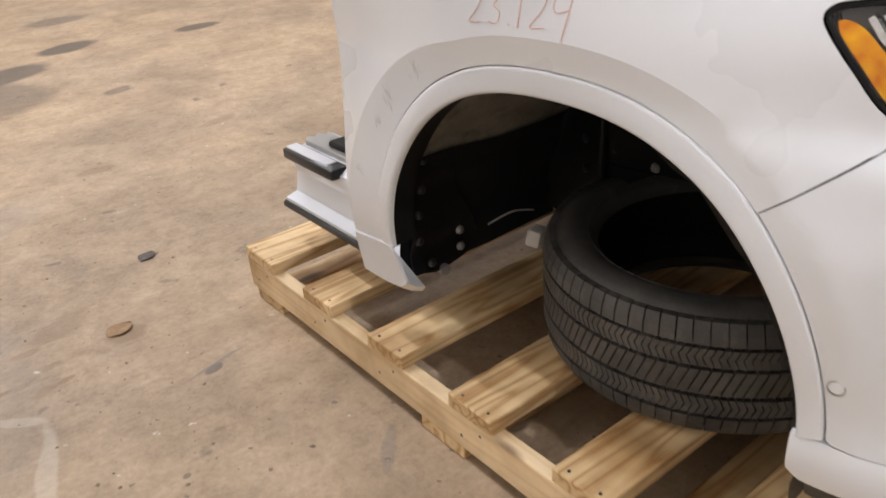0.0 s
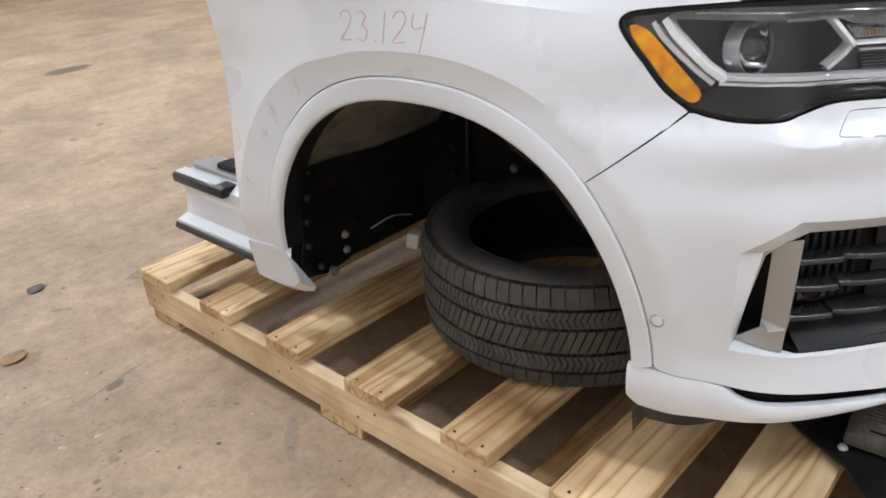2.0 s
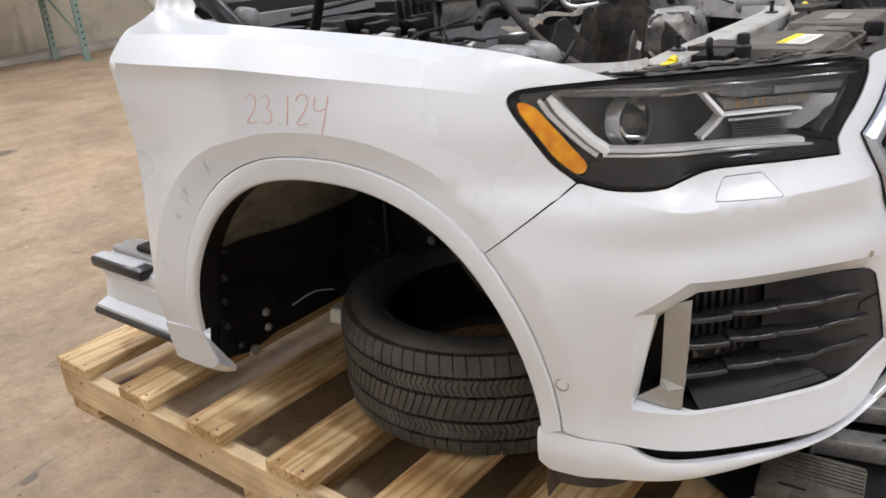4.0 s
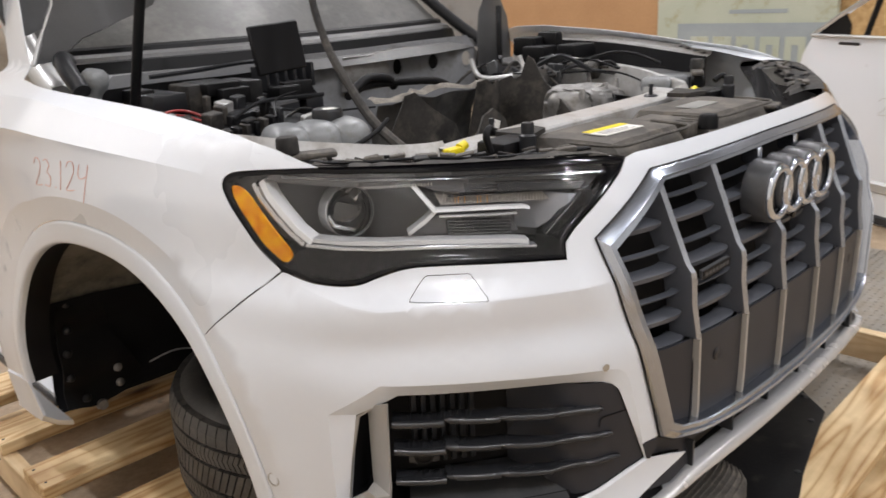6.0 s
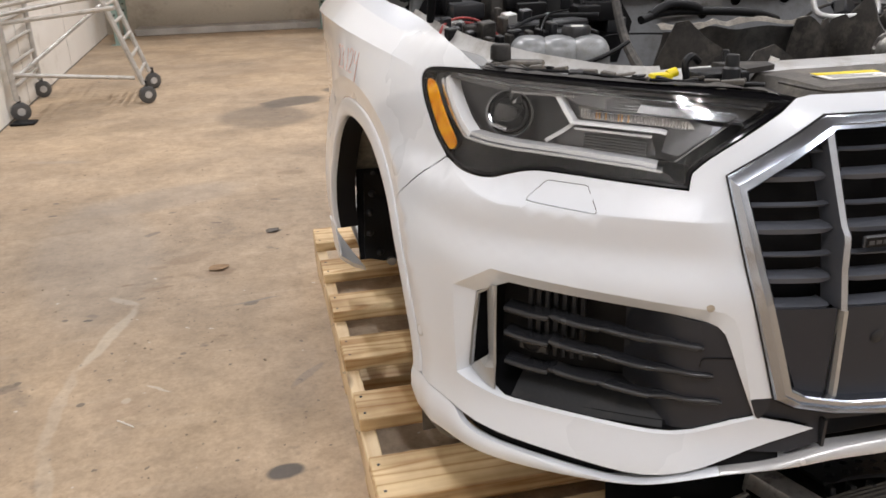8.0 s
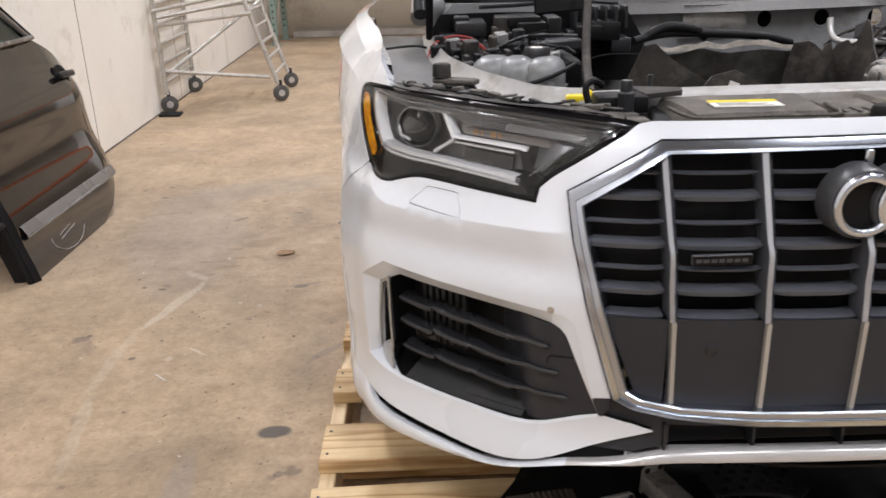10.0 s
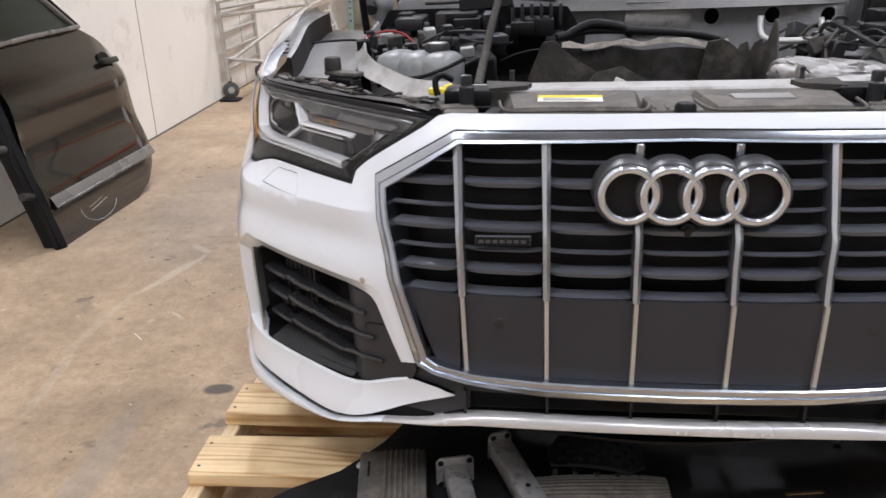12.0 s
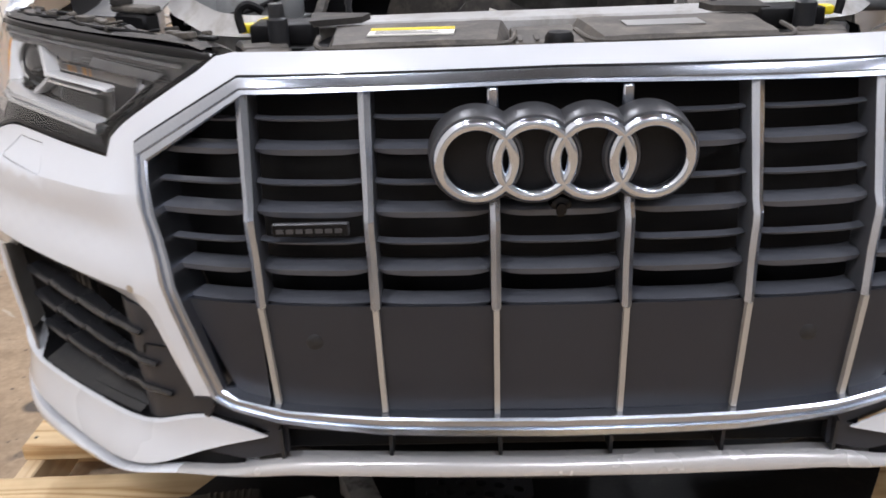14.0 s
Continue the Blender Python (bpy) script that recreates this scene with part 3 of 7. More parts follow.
def prism(outline, depth, m=None, bevel=0.0):
    """A flat plate: an outline in x, y, extruded along z by depth."""
    bm = bmesh.new()
    low = [bm.verts.new((x, y, 0)) for x, y in outline]
    high = [bm.verts.new((x, y, depth)) for x, y in outline]
    n = len(outline)
    bm.faces.new(low[::-1])
    bm.faces.new(high)
    for i in range(n):
        bm.faces.new((low[i], low[(i + 1) % n], high[(i + 1) % n], high[i]))
    bmesh.ops.recalc_face_normals(bm, faces=bm.faces)
    if bevel:
        es = [e for e in bm.edges if abs(e.verts[0].co.z - e.verts[1].co.z) < 1e-6]
        bmesh.ops.bevel(bm, geom=es, offset=bevel, segments=1, affect="EDGES")
    if m is not None:
        bm.transform(m)
    return bm


def inside(p, poly):
    x, y, hit = p[0], p[1], False
    for (x1, y1), (x2, y2) in zip(poly, poly[1:] + poly[:1]):
        if (y1 > y) != (y2 > y) and x < (x2 - x1) * (y - y1) / (y2 - y1) + x1:
            hit = not hit
    return hit


def dense(poly, step, closed=True):
    out = []
    ends = poly[1:] + poly[:1] if closed else poly[1:]
    for (x1, y1), (x2, y2) in zip(poly, ends):
        n = max(1, math.ceil(math.hypot(x2 - x1, y2 - y1) / step))
        out += [(x1 + (x2 - x1) * i / n, y1 + (y2 - y1) * i / n) for i in range(n)]
    return out if closed else out + [poly[-1]]


def skin(outer, place, holes=(), creases=(), thick=0.003, step=0.03):
    """A sheet of the given outline and holes on a curved surface: place(u, z) gives its front; it is thick to the back."""
    pts, edges, folds = [], [], set()
    for poly, closed in [(outer, True)] + [(h, True) for h in holes] + [(c, False) for c in creases]:
        d = dense(poly, step * 0.8, closed)
        k = len(pts)
        pts += d
        edges += [(k + i, k + i + 1) for i in range(len(d) - 1)]
        if closed:
            edges.append((k + len(d) - 1, k))
        if not closed:
            folds |= {(round(u, 5), round(z, 5)) for u, z in d}
    rim = np.array(pts)
    us, zs = rim[:, 0], rim[:, 1]
    for i, u in enumerate(np.arange(us.min() + step / 2, us.max(), step)):
        for z in np.arange(zs.min() + step * (0.3 + 0.5 * (i % 2)), zs.max(), step):
            if inside((u, z), outer) and not any(inside((u, z), h) for h in holes) and np.min((rim[:, 0] - u) ** 2 + (rim[:, 1] - z) ** 2) > (0.55 * step) ** 2:
                pts.append((float(u), float(z)))
    co, _, tris, *_ = delaunay_2d_cdt([Vector(p) for p in pts], edges, [], 0, 1e-7)
    bm = bmesh.new()
    uz = bm.verts.layers.float_vector.new("uz")
    vs = [bm.verts.new(place(p[0], p[1])) for p in co]
    for v, p in zip(vs, co):
        v[uz] = (p[0], p[1], 2 if (round(p[0], 5), round(p[1], 5)) in folds else 1)
    for f in tris:
        c = sum((co[i] for i in f), Vector((0, 0))) / 3
        if inside(c, outer) and not any(inside(c, h) for h in holes):
            bm.faces.new([vs[i] for i in f])
    for v in vs:
        if not v.link_faces:
            bm.verts.remove(v)
    bm.normal_update()
    front = list(bm.faces)
    centre = Vector((0, 0.9, 0.7))
    if sum((f.calc_center_median() - centre).dot(f.normal) for f in front) < 0:
        bmesh.ops.reverse_faces(bm, faces=front)
        bm.normal_update()
    if thick:
        border = [e for e in bm.edges if len(e.link_faces) == 1]
        back = {v: bm.verts.new(v.co - v.normal * thick) for v in list(bm.verts)}
        for f in front:
            bm.faces.new([back[v] for v in reversed(f.verts)])
        for e in border:
            a, b = e.verts
            loop = e.link_faces[0].loops
            order = [l.vert for l in loop if l.edge == e][0]
            if order == b:
                a, b = b, a
            bm.faces.new((b, a, back[a], back[b]))
    return bm


def loft(loops, closed=True):
    bm = bmesh.new()
    rows = [[bm.verts.new(p) for p in l] for l in loops]
    for a, b in zip(rows, rows[1:]):
        n = len(a)
        for i in range(n if closed else n - 1):
            bm.faces.new((a[i], a[(i + 1) % n], b[(i + 1) % n], b[i]))
    bmesh.ops.recalc_face_normals(bm, faces=bm.faces)
    return bm


# ---------------------------------------------------------------- the car's outer form
# u runs along the skin from the middle of the nose round the corner to the door gap, z is height; out is distance from the skin.
PLAN_X = [0, .2, .4, .56, .72, .86, .915, .95, .972, .990, 1.012, 1.032, 1.035, 1.029]
PLAN_Y = [-.035, -.03, -.012, .035, .128, .231, .297, .39, .48, .575, .75, 1.1, 1.4, 1.65]
PLAN_U = [0.0]
for k in range(1, len(PLAN_X)):
    PLAN_U.append(PLAN_U[-1] + math.hypot(PLAN_X[k] - PLAN_X[k - 1], PLAN_Y[k] - PLAN_Y[k - 1]))
TUCK_Z = [.25, .4, .5, .6, .7, .75, .8, .86, .9, 1.0, 1.08, 1.14]
TUCK_U = [0.0, .56, 1.1, 1.35, 1.8, 2.5]
TUCK = [[.03, -.014, .007, .006, .006, .008, .022, .030, .044, .09, .15, .2],
        [.03, -.022, .006, .004, .003, .004, .018, .026, .044, .09, .15, .2],
        [.03, -.006, .004, .0, -.002, .0, .010, .022, .050, .065, .10, .16],
        [.02, .01, .0, .0, .005, .010, .016, .024, .031, .042, .08, .14],
        [.02, .01, .0, .0, .01, .014, .019, .023, .024, .018, .018, .018],
        [.02, .01, .0, .0, .005, .008, .011, .013, .013, .010, .010, .010]]
ARCH_U, ARCH_Z, ARCH_N = 1.66, 0.37, 2.3


def cubic(x, X, Y):
    i = min(max(sum(1 for q in X if q <= x) - 1, 0), len(X) - 2)
    h = X[i + 1] - X[i]
    t = (x - X[i]) / h

    def slope(k):
        a, b = max(k - 1, 0), min(k + 1, len(X) - 1)
        return (Y[b] - Y[a]) / (X[b] - X[a])
    if t > 1:
        return Y[-1] + (x - X[-1]) * slope(len(X) - 1)
    return (2 * t ** 3 - 3 * t * t + 1) * Y[i] + (t ** 3 - 2 * t * t + t) * slope(i) * h + (3 * t * t - 2 * t ** 3) * Y[i + 1] + (t ** 3 - t * t) * slope(i + 1) * h


def ease(x):
    x = min(max(x, 0.0), 1.0)
    return x * x * (3 - 2 * x)


def shoulder(u):
    return 1.083 - 0.045 * max(0.0, (1.9 - u) / 0.65) ** 1.3


def upper_line(u):
    """Height of the second crease over the shoulder line."""
    return .040 + .016 * ease((u - 1.4) / .6)


def ridge(u):
    return .8635 + .16 * max(0.0, u - .95)


def arch_rho(u, z):
    return ((abs(u - ARCH_U) / 0.503) ** ARCH_N + (abs(z - ARCH_Z) / 0.549) ** ARCH_N) ** (1 / ARCH_N)


def flare_edge(u):
    """How far out from the arch the flat flare ends in a crease."""
    return 1.09 + .30 * max(0.0, u - 1.87)


def flare(u, z):
    rho, edge = arch_rho(u, z), flare_edge(u)
    if rho <= edge:
        return .009 + .0075 * (rho - 1.0) / (edge - 1.0) if rho > 1 else .009
    t = min((rho - edge) / (1.56 - edge), 1.0)
    return .0165 * (1 - t) ** 2.6


def body(u, z, out=0.0, side=-1):
    """A point of the car's skin; side -1 is the side that the camera starts beside, +1 its mirror image."""
    x, y = cubic(u, PLAN_U, PLAN_X), cubic(u, PLAN_U, PLAN_Y)
    x2, y2 = cubic(u + .01, PLAN_U, PLAN_X), cubic(u + .01, PLAN_U, PLAN_Y)
    x1, y1 = (cubic(u - .01, PLAN_U, PLAN_X), cubic(u - .01, PLAN_U, PLAN_Y)) if u > .01 else (-x2, y2)
    tx, ty = x2 - x1, y2 - y1
    n = math.hypot(tx, ty)
    nx, ny = ty / n, -tx / n
    if u > 1.2:
        zc, w = shoulder(u), ease((u - 1.2) / 0.35)
        low = cubic(min(u, 2.5), TUCK_U, [cubic(min(z, zc), TUCK_Z, row) for row in TUCK])
        lip = upper_line(u)
        top = low + 0.9 * min(max(z - zc, 0.0), lip) + 1.85 * min(max(z - zc - lip, 0.0), 0.045) + 0.15 * max(z - zc - lip - 0.045, 0.0)
        soft = cubic(min(u, 2.5), TUCK_U, [cubic(min(z, 1.14), TUCK_Z, row) for row in TUCK[:4] + TUCK[3:4] * 2]) + 0.15 * max(z - 1.14, 0.0)
        d = soft + (top - soft) * w
        d -= 0.006 * ease((u - 1.2) / 0.3) * (math.exp((z - zc) / 0.022) if z < zc else 1.0)
    else:
        d = cubic(u, TUCK_U, [cubic(z, TUCK_Z, row) for row in TUCK[:4] + TUCK[3:4] * 2])
    if u > 1.0:
        d -= flare(u, z) * ease((u - 1.0) / 0.2)
    # ridge under the lamp and the shallow hollow below it
    if .48 < u < 1.16:
        w = ease((u - .568) / .07) * ease((1.15 - u) / .18)
        d -= w * (.0095 * math.exp(-abs(z - ridge(u)) / .032) - .0045 * math.exp(-((z - .802) / .030) ** 2))
    d -= out
    return Vector((side * (x - nx * d), y - ny * d, z))


def arch(a, b, n0, n1, count, side=-1, out=0.0):
    """Points along the wheel arch, half-width a and height b; n0 to n1 degrees, 0 behind, 90 on top, 180 in front."""
    pts = []
    for k in range(count):
        t = radians(n0 + (n1 - n0) * k / (count - 1))
        c, s = math.cos(t), math.sin(t)
        pts.append((ARCH_U + a * math.copysign(abs(c) ** (2 / ARCH_N), c), ARCH_Z + b * math.copysign(abs(s) ** (2 / ARCH_N), s)))
    return pts


def rounded(runs, n=4):
    """A closed outline of smooth runs of points that meet in sharp corners."""
    out = []
    for run in runs:
        out += [(p.x, p.y) for p in curve([(u, z, 0) for u, z in run], n)[:-1]]
    return out


def grown(poly, d):
    """The outline moved outwards by d."""
    turn = 1 if sum((x2 - x1) * (y2 + y1) for (x1, y1), (x2, y2) in zip(poly, poly[1:] + poly[:1])) < 0 else -1
    out = []
    for (x0, y0), (x1, y1), (x2, y2) in zip(poly[-1:] + poly[:-1], poly, poly[1:] + poly[:1]):
        a, b = Vector((y1 - y0, x0 - x1)).normalized(), Vector((y2 - y1, x1 - x2)).normalized()
        k = (a + b).normalized()
        k *= turn * d / max(.5, k.dot(a))
        out.append((x1 + k.x, y1 + k.y))
    return out


LAMP_SIDE = [(1.140, .9075), (1.180, .934), (1.214, .974), (1.244, 1.008), (1.260, 1.031), (1.252, 1.044), (1.225, 1.0495), (1.16, 1.055), (1.08, 1.0595)]
LAMP_TOP = [(1.08, 1.0595), (.96, 1.0585), (.84, 1.052), (.67, 1.043), (.535, 1.036), (.474, 1.031)]
LAMP_FRONT = [(.474, 1.031), (.602, .9625), (.640, .935), (.646, .926), (.648, .907)]
LAMP_LOW = [(.648, .907), (.75, .912), (.84, .917), (.90, .9175), (.952, .907), (.985, .8985), (1.034, .8955), (1.09, .897), (1.140, .9075)]
LAMP = rounded([LAMP_SIDE, LAMP_TOP, LAMP_FRONT, LAMP_LOW])
LAMP_GAP = grown(LAMP, .0028)
SIDE_N, TOP_N, FRONT_N, LOW_N = (4 * (len(r) - 1) for r in (LAMP_SIDE, LAMP_TOP, LAMP_FRONT, LAMP_LOW))
FOG_CREASE = [(1.040, .700), (.955, .752), (.60, .7275), (.575, .724), (.560, .714), (.551, .695), (.5205, .573), (.5065, .5365), (.543, .5245), (.575, .5125), (.605, .501), (.640, .4935), (.675, .491), (.71, .4915), (.80, .496), (.93, .502), (1.043, .519)]
FOG_HOLE = [(1.002, .692), (.930, .724), (.60, .7025), (.583, .697), (.571, .686), (.563, .668), (.5245, .572), (.510, .538), (.545, .5285), (.577, .5165), (.607, .505), (.640, .4975), (.675, .495), (.71, .4955), (.80, .500), (.93, .507), (1.036, .523)]
WASHER = [(.902, .873), (.9005, .8775), (.876, .9015), (.870, .904), (.806, .9015), (.802, .8995), (.783, .870), (.782, .865), (.786, .8635), (.892, .8715)]
FRAME_OUT = [(0, 1.017), (.428, 1.0115), (.589, .929), (.486, .576), (.455, .560), (.39, .547), (.243, .533), (0, .531)]
FRAME_IN = [(0, 1.000), (.412, .992), (.556, .909), (.462, .598), (.44, .585), (.37, .573), (.24, .567), (0, .566)]


# ---------------------------------------------------------------- the hall
tagged(part("floor", box((-4.0, -6, -0.15), (9, 12.5, 0)), M_FLOOR, sharp=0), "stained tan concrete warehouse floor with oil blots", "floor", kind="structure")
wall_turn = pose(-3.0, 2.0, 0, 0, 0, 2.0)
tagged(part("wall_west", box((-0.2, -9, 0), (0, 11.5, CEILING), m=wall_turn), M_WALL, sharp=0), "white painted tilt-up concrete wall with streaks", "wall", kind="structure")
tagged(part("wall_north", box((-4.2, 12.4, 0), (9.2, 12.6, CEILING)), M_BACKWALL, sharp=0), "dull beige block wall at the far end", "wall", kind="structure")
tagged(part("wall_east", box((9, -6.2, 0), (9.2, 12.4, CEILING)), M_FARWALL, sharp=0), "plain grey block side wall", "wall", kind="structure")
tagged(part("wall_south", box((-4.2, -6.2, 0), (9, -6, CEILING)), M_FARWALL, sharp=0), "plain grey block end wall", "wall", kind="structure")
tagged(part("ceiling", box((-4.2, -6.2, CEILING), (9.2, 12.6, CEILING + 0.2)), M_ROOF, sharp=0), "dusty grey warehouse ceiling", "ceiling", kind="structure")

# ---------------------------------------------------------------- pallet
PALLET = thing("pallet", "new pine shipping pallet with wide-spaced deck boards, on the floor", "pallet")
X0, X1, DECK, BOARD = -1.073, 1.22, 0.174, 0.036


def board_mesh(length, width, thick, seed):
    rnd = random.Random(seed)
    bm = box((0, -width / 2, -thick), (length, width / 2, 0), 0.003)
    for v in bm.verts:
        v.co += Vector((rnd.uniform(-.001, .001), rnd.uniform(-.001, .001), rnd.uniform(-.0008, .0008)))
    return bm


SLATS = [(2.086, .174, 0), (1.752, .146, 1), (1.436, .146, 2), (1.118, .143, 3), (.808, .135, 4), (.505, .165, 5), (.247, .160, 6), (-.040, .155, 7)]
for yc, w, k in SLATS:
    b = part("deck_board", board_mesh(X1 - X0, w, BOARD, k), M_PINE, PALLET, sharp=0)
    b.matrix_basis = pose(X0, yc, DECK, 0, 0, (0, .3, -.3, .2, -.3, .1, 2.2, .4)[k])
    for x in (.018, X1 - X0 - .02):
        for d in (-.3, .28):
            part("nail", lathe([(.0001, .0012), (.0035, .001), (.0042, -.001)], 8, pose(x, d * w, 0)), M_DARK, b, sharp=0)
for k, xr in enumerate((X0 + 0.040, 0.06, X1 - 0.002)):
    b = part("stringer", board_mesh(2.285, .10, .038, 20 + k), M_PINEPALE, PALLET, sharp=0)
    b.matrix_basis = pose(xr, -.112, 0.088, 90, 0, 90)
for k, (y0, y1) in enumerate(((2.0, 2.15), (1.153, 1.312), (.583, .734), (-.20, -.05))):
    b = part("skid_board", board_mesh(X1 - X0 - .01, y1 - y0, .036, 30 + k), M_PINE, PALLET, sharp=0)
    b.matrix_basis = pose(X0 + 0.004, (y0 + y1) / 2, 0.0375)

for yc, w, k in SLATS:
    for d, z in ((-.03, .112), (.035, .075)):
        part("nail", lathe([(.0001, .0012), (.0035, .001), (.0042, -.002)], 8, pose(X0 + .0018, yc + d, z, 0, -90, 0)), M_DARK, PALLET, sharp=0)

# ---------------------------------------------------------------- tyre
TYRE = thing("tyre", "worn black car tyre lying flat on the pallet", "tyre", pose(-.485, .93, DECK + .001))
side_w, rad, bead = .285, .387, .264
prof = [(bead, .050), (bead + .003, .034), (bead + .014, .020), (bead + .020, .016), (bead + .034, .006), (bead + .056, .0), (rad - .052, .002), (rad - .036, .010), (rad - .026, .022), (rad - .016, .042), (rad - .012, .07), (rad - .011, side_w / 2)]
prof = prof + [(r, side_w - h) for r, h in prof[-2::-1]]
part("carcass", lathe(prof, 72, caps=False), M_RUBBER, TYRE)
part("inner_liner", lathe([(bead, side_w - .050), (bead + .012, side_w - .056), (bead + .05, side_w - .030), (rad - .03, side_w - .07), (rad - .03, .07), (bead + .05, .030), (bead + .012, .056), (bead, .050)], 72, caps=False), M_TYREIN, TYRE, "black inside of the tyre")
for h in (.014, side_w - .014):
    part("bead_ring", lathe([(bead + .019, h - .003), (bead + .0225, h), (bead + .019, h + .003)] if h < .1 else [(bead + .019, h - .001), (bead + .022, h + .002), (bead + .026, h - .001)], 60, caps=False), M_RUBBER, TYRE)
bm = bmesh.new()
edge = lambda z: .020 * max(0, (abs(z - side_w / 2) - .085) / .05) ** 1.7
for z0, z1, n, lean in ((.016, .059, 78, .003), (.067, .106, 170, .009), (.115, .170, 120, .022), (.179, .218, 170, -.009), (.226, .269, 78, -.003)):
    for k in range(n):
        a0, a1 = 2 * math.pi * k / n, 2 * math.pi * (k + (.90 if n < 100 else .80)) / n
        wave = n == 170
        rows = [(z0, 0.0), ((z0 + z1) / 2, lean / rad), (z1, 0.0 if wave else 2 * lean / rad)]
        if not wave:
            rows = [(z, lean / rad * (z - z0) / (z1 - z0)) for z in (z0, (z0 + z1) / 2, z1)]
        lo, hi = [], []
        for z, d in rows:
            r1 = rad + .001 - edge(z)
            for r, out in ((r1 - .016, lo), (r1, hi)):
                out.append([bm.verts.new((r * math.cos(a + d), r * math.sin(a + d), z)) for a in (a0, a1)])
        for i in range(2):
            bm.faces.new((hi[i][0], hi[i][1], hi[i + 1][1], hi[i + 1][0]))
            for e in range(2):
                bm.faces.new((lo[i][e], hi[i][e], hi[i + 1][e], lo[i + 1][e]))
        bm.faces.new((lo[0][0], lo[0][1], hi[0][1], hi[0][0]))
        bm.faces.new((lo[2][0], lo[2][1], hi[2][1], hi[2][0]))
bmesh.ops.recalc_face_normals(bm, faces=bm.faces)
tagged(part("tread", bm, M_RUBBER, TYRE, "rows of worn tread blocks with fine grooves", sharp=0), kind="stuff")

# ---------------------------------------------------------------- the car's front clip
CAR = thing("car", "white car front end, cut off, bonnet and engine removed, on pallet", "car")


def flare_line(a0, a1):
    """Close lines along the crease of the flare."""
    rows = [[], [], []]
    for k in range(40):
        a = radians(a0 + (a1 - a0) * k / 39)
        c, q = math.cos(a), math.sin(a)
        for row, o in zip(rows, (-.008, 0, .012)):
            u = ARCH_U
            for _ in range(4):
                e = flare_edge(u) + o
                u = ARCH_U + .503 * e * math.copysign(abs(c) ** (2 / ARCH_N), c)
            row.append((u, ARCH_Z + .549 * e * abs(q) ** (2 / ARCH_N)))
    return rows


def fender(side):
    name = "fender"
    outline = LAMP_GAP[SIDE_N:0:-1] + [(1.1425, .9045)] + arch(.503, .549, 133.8, 6.4, 44)
    stub = [(2.264, 1.165), (2.258, 1.20), (2.275, 1.26), (2.33, 1.40), (2.37, 1.46), (2.205, 1.46), (2.165, 1.335), (2.135, 1.25), (2.112, 1.20), (2.096, 1.178)] if side < 0 else [(2.20, 1.162)]
    outline += [(2.262, .443), (2.262, .60), (2.272, .94), (2.285, 1.06), (2.285, 1.145)] + stub + [(2.06, 1.166),
                (1.957, 1.158), (1.87, 1.153), (1.714, 1.143), (1.56, 1.130), (1.485, 1.122), (1.26, 1.100), (1.17, 1.084)]
    line = [(u, shoulder(u)) for u in np.arange(1.32, 2.27, .04)]
    upper = [(u, shoulder(u) + upper_line(u)) for u in np.arange(1.45, 2.27, .04)]
    edge = flare_line(16, 118)
    place = lambda u, z: body(u, z, 0, side)
    return part(name, skin(outline, place, creases=[line, upper] + edge, thick=.002, step=.024), M_PAINT, CAR, "white fender with a sharp shoulder line and a flat wheel-arch flare", shade=place)


FENDER = fender(-1)
FENDER_L = fender(1)


def arch_trim(side):
    """The wide lip round the wheel arch, rolled inwards at its edge."""
    def pts(w, out):
        return [body(u, z, out, side) for u, z in arch(.464 + .039 * w, .500 + .049 * w, 6.4, 172.4, 96)]
    loops = [pts(.97, -.007), pts(.95, .0005), pts(.90, .0022), pts(.82, .0028), pts(.5, .0032), pts(.16, .0030), pts(.09, .0022), pts(.03, -.0005), pts(0, -.005), pts(0, -.013)]
    part("arch_trim", loft(loops, False), M_TRIMWHITE, CAR, "white plastic wheel-arch lip with scuffs", sharp=60)
    part("arch_return", loft([pts(.005, -.0125), pts(.04, -.04), pts(.10, -.07)], False), M_BLACK, CAR, "black edge of the wheel-arch lining")
    foot = [(2.157, .449), (2.262, .440), (2.262, .40), (2.256, .339), (2.17, .336), (2.11, .345), (2.085, .368), (2.096, .39), (2.106, .42), (2.119, .449)]
    face = lambda u, z: body(u, z, .004, side)
    part("fender_foot", skin(foot, face, thick=.006, step=.02), M_TRIMWHITE, CAR, "white plastic end piece under the fender", sharp=35)
    low = [face(u, z) for u, z in ((2.256, .3385), (2.17, .3355), (2.11, .3445), (2.085, .368), (2.096, .39), (2.106, .42), (2.119, .449))]
    tip = [Vector((side * x, y, z)) for x, y, z in ((.985, 1.50, .300), (.968, 1.45, .286), (.953, 1.417, .284), (.950, 1.400, .300), (.955, 1.405, .345), (.96, 1.41, .40), (.965, 1.415, .449))]
    tip = [p.lerp(q, f) for p, q, f in zip(low, tip, (1, 1, 1, .9, .5, .2, 0))]
    part("foot_return", loft([low, [p.lerp(q, .5) + Vector((0, 0, -.006)) for p, q in zip(low, tip)], tip], False), M_TRIMWHITE, CAR, "white underside of the end piece", sharp=40)


arch_trim(-1)
arch_trim(1)


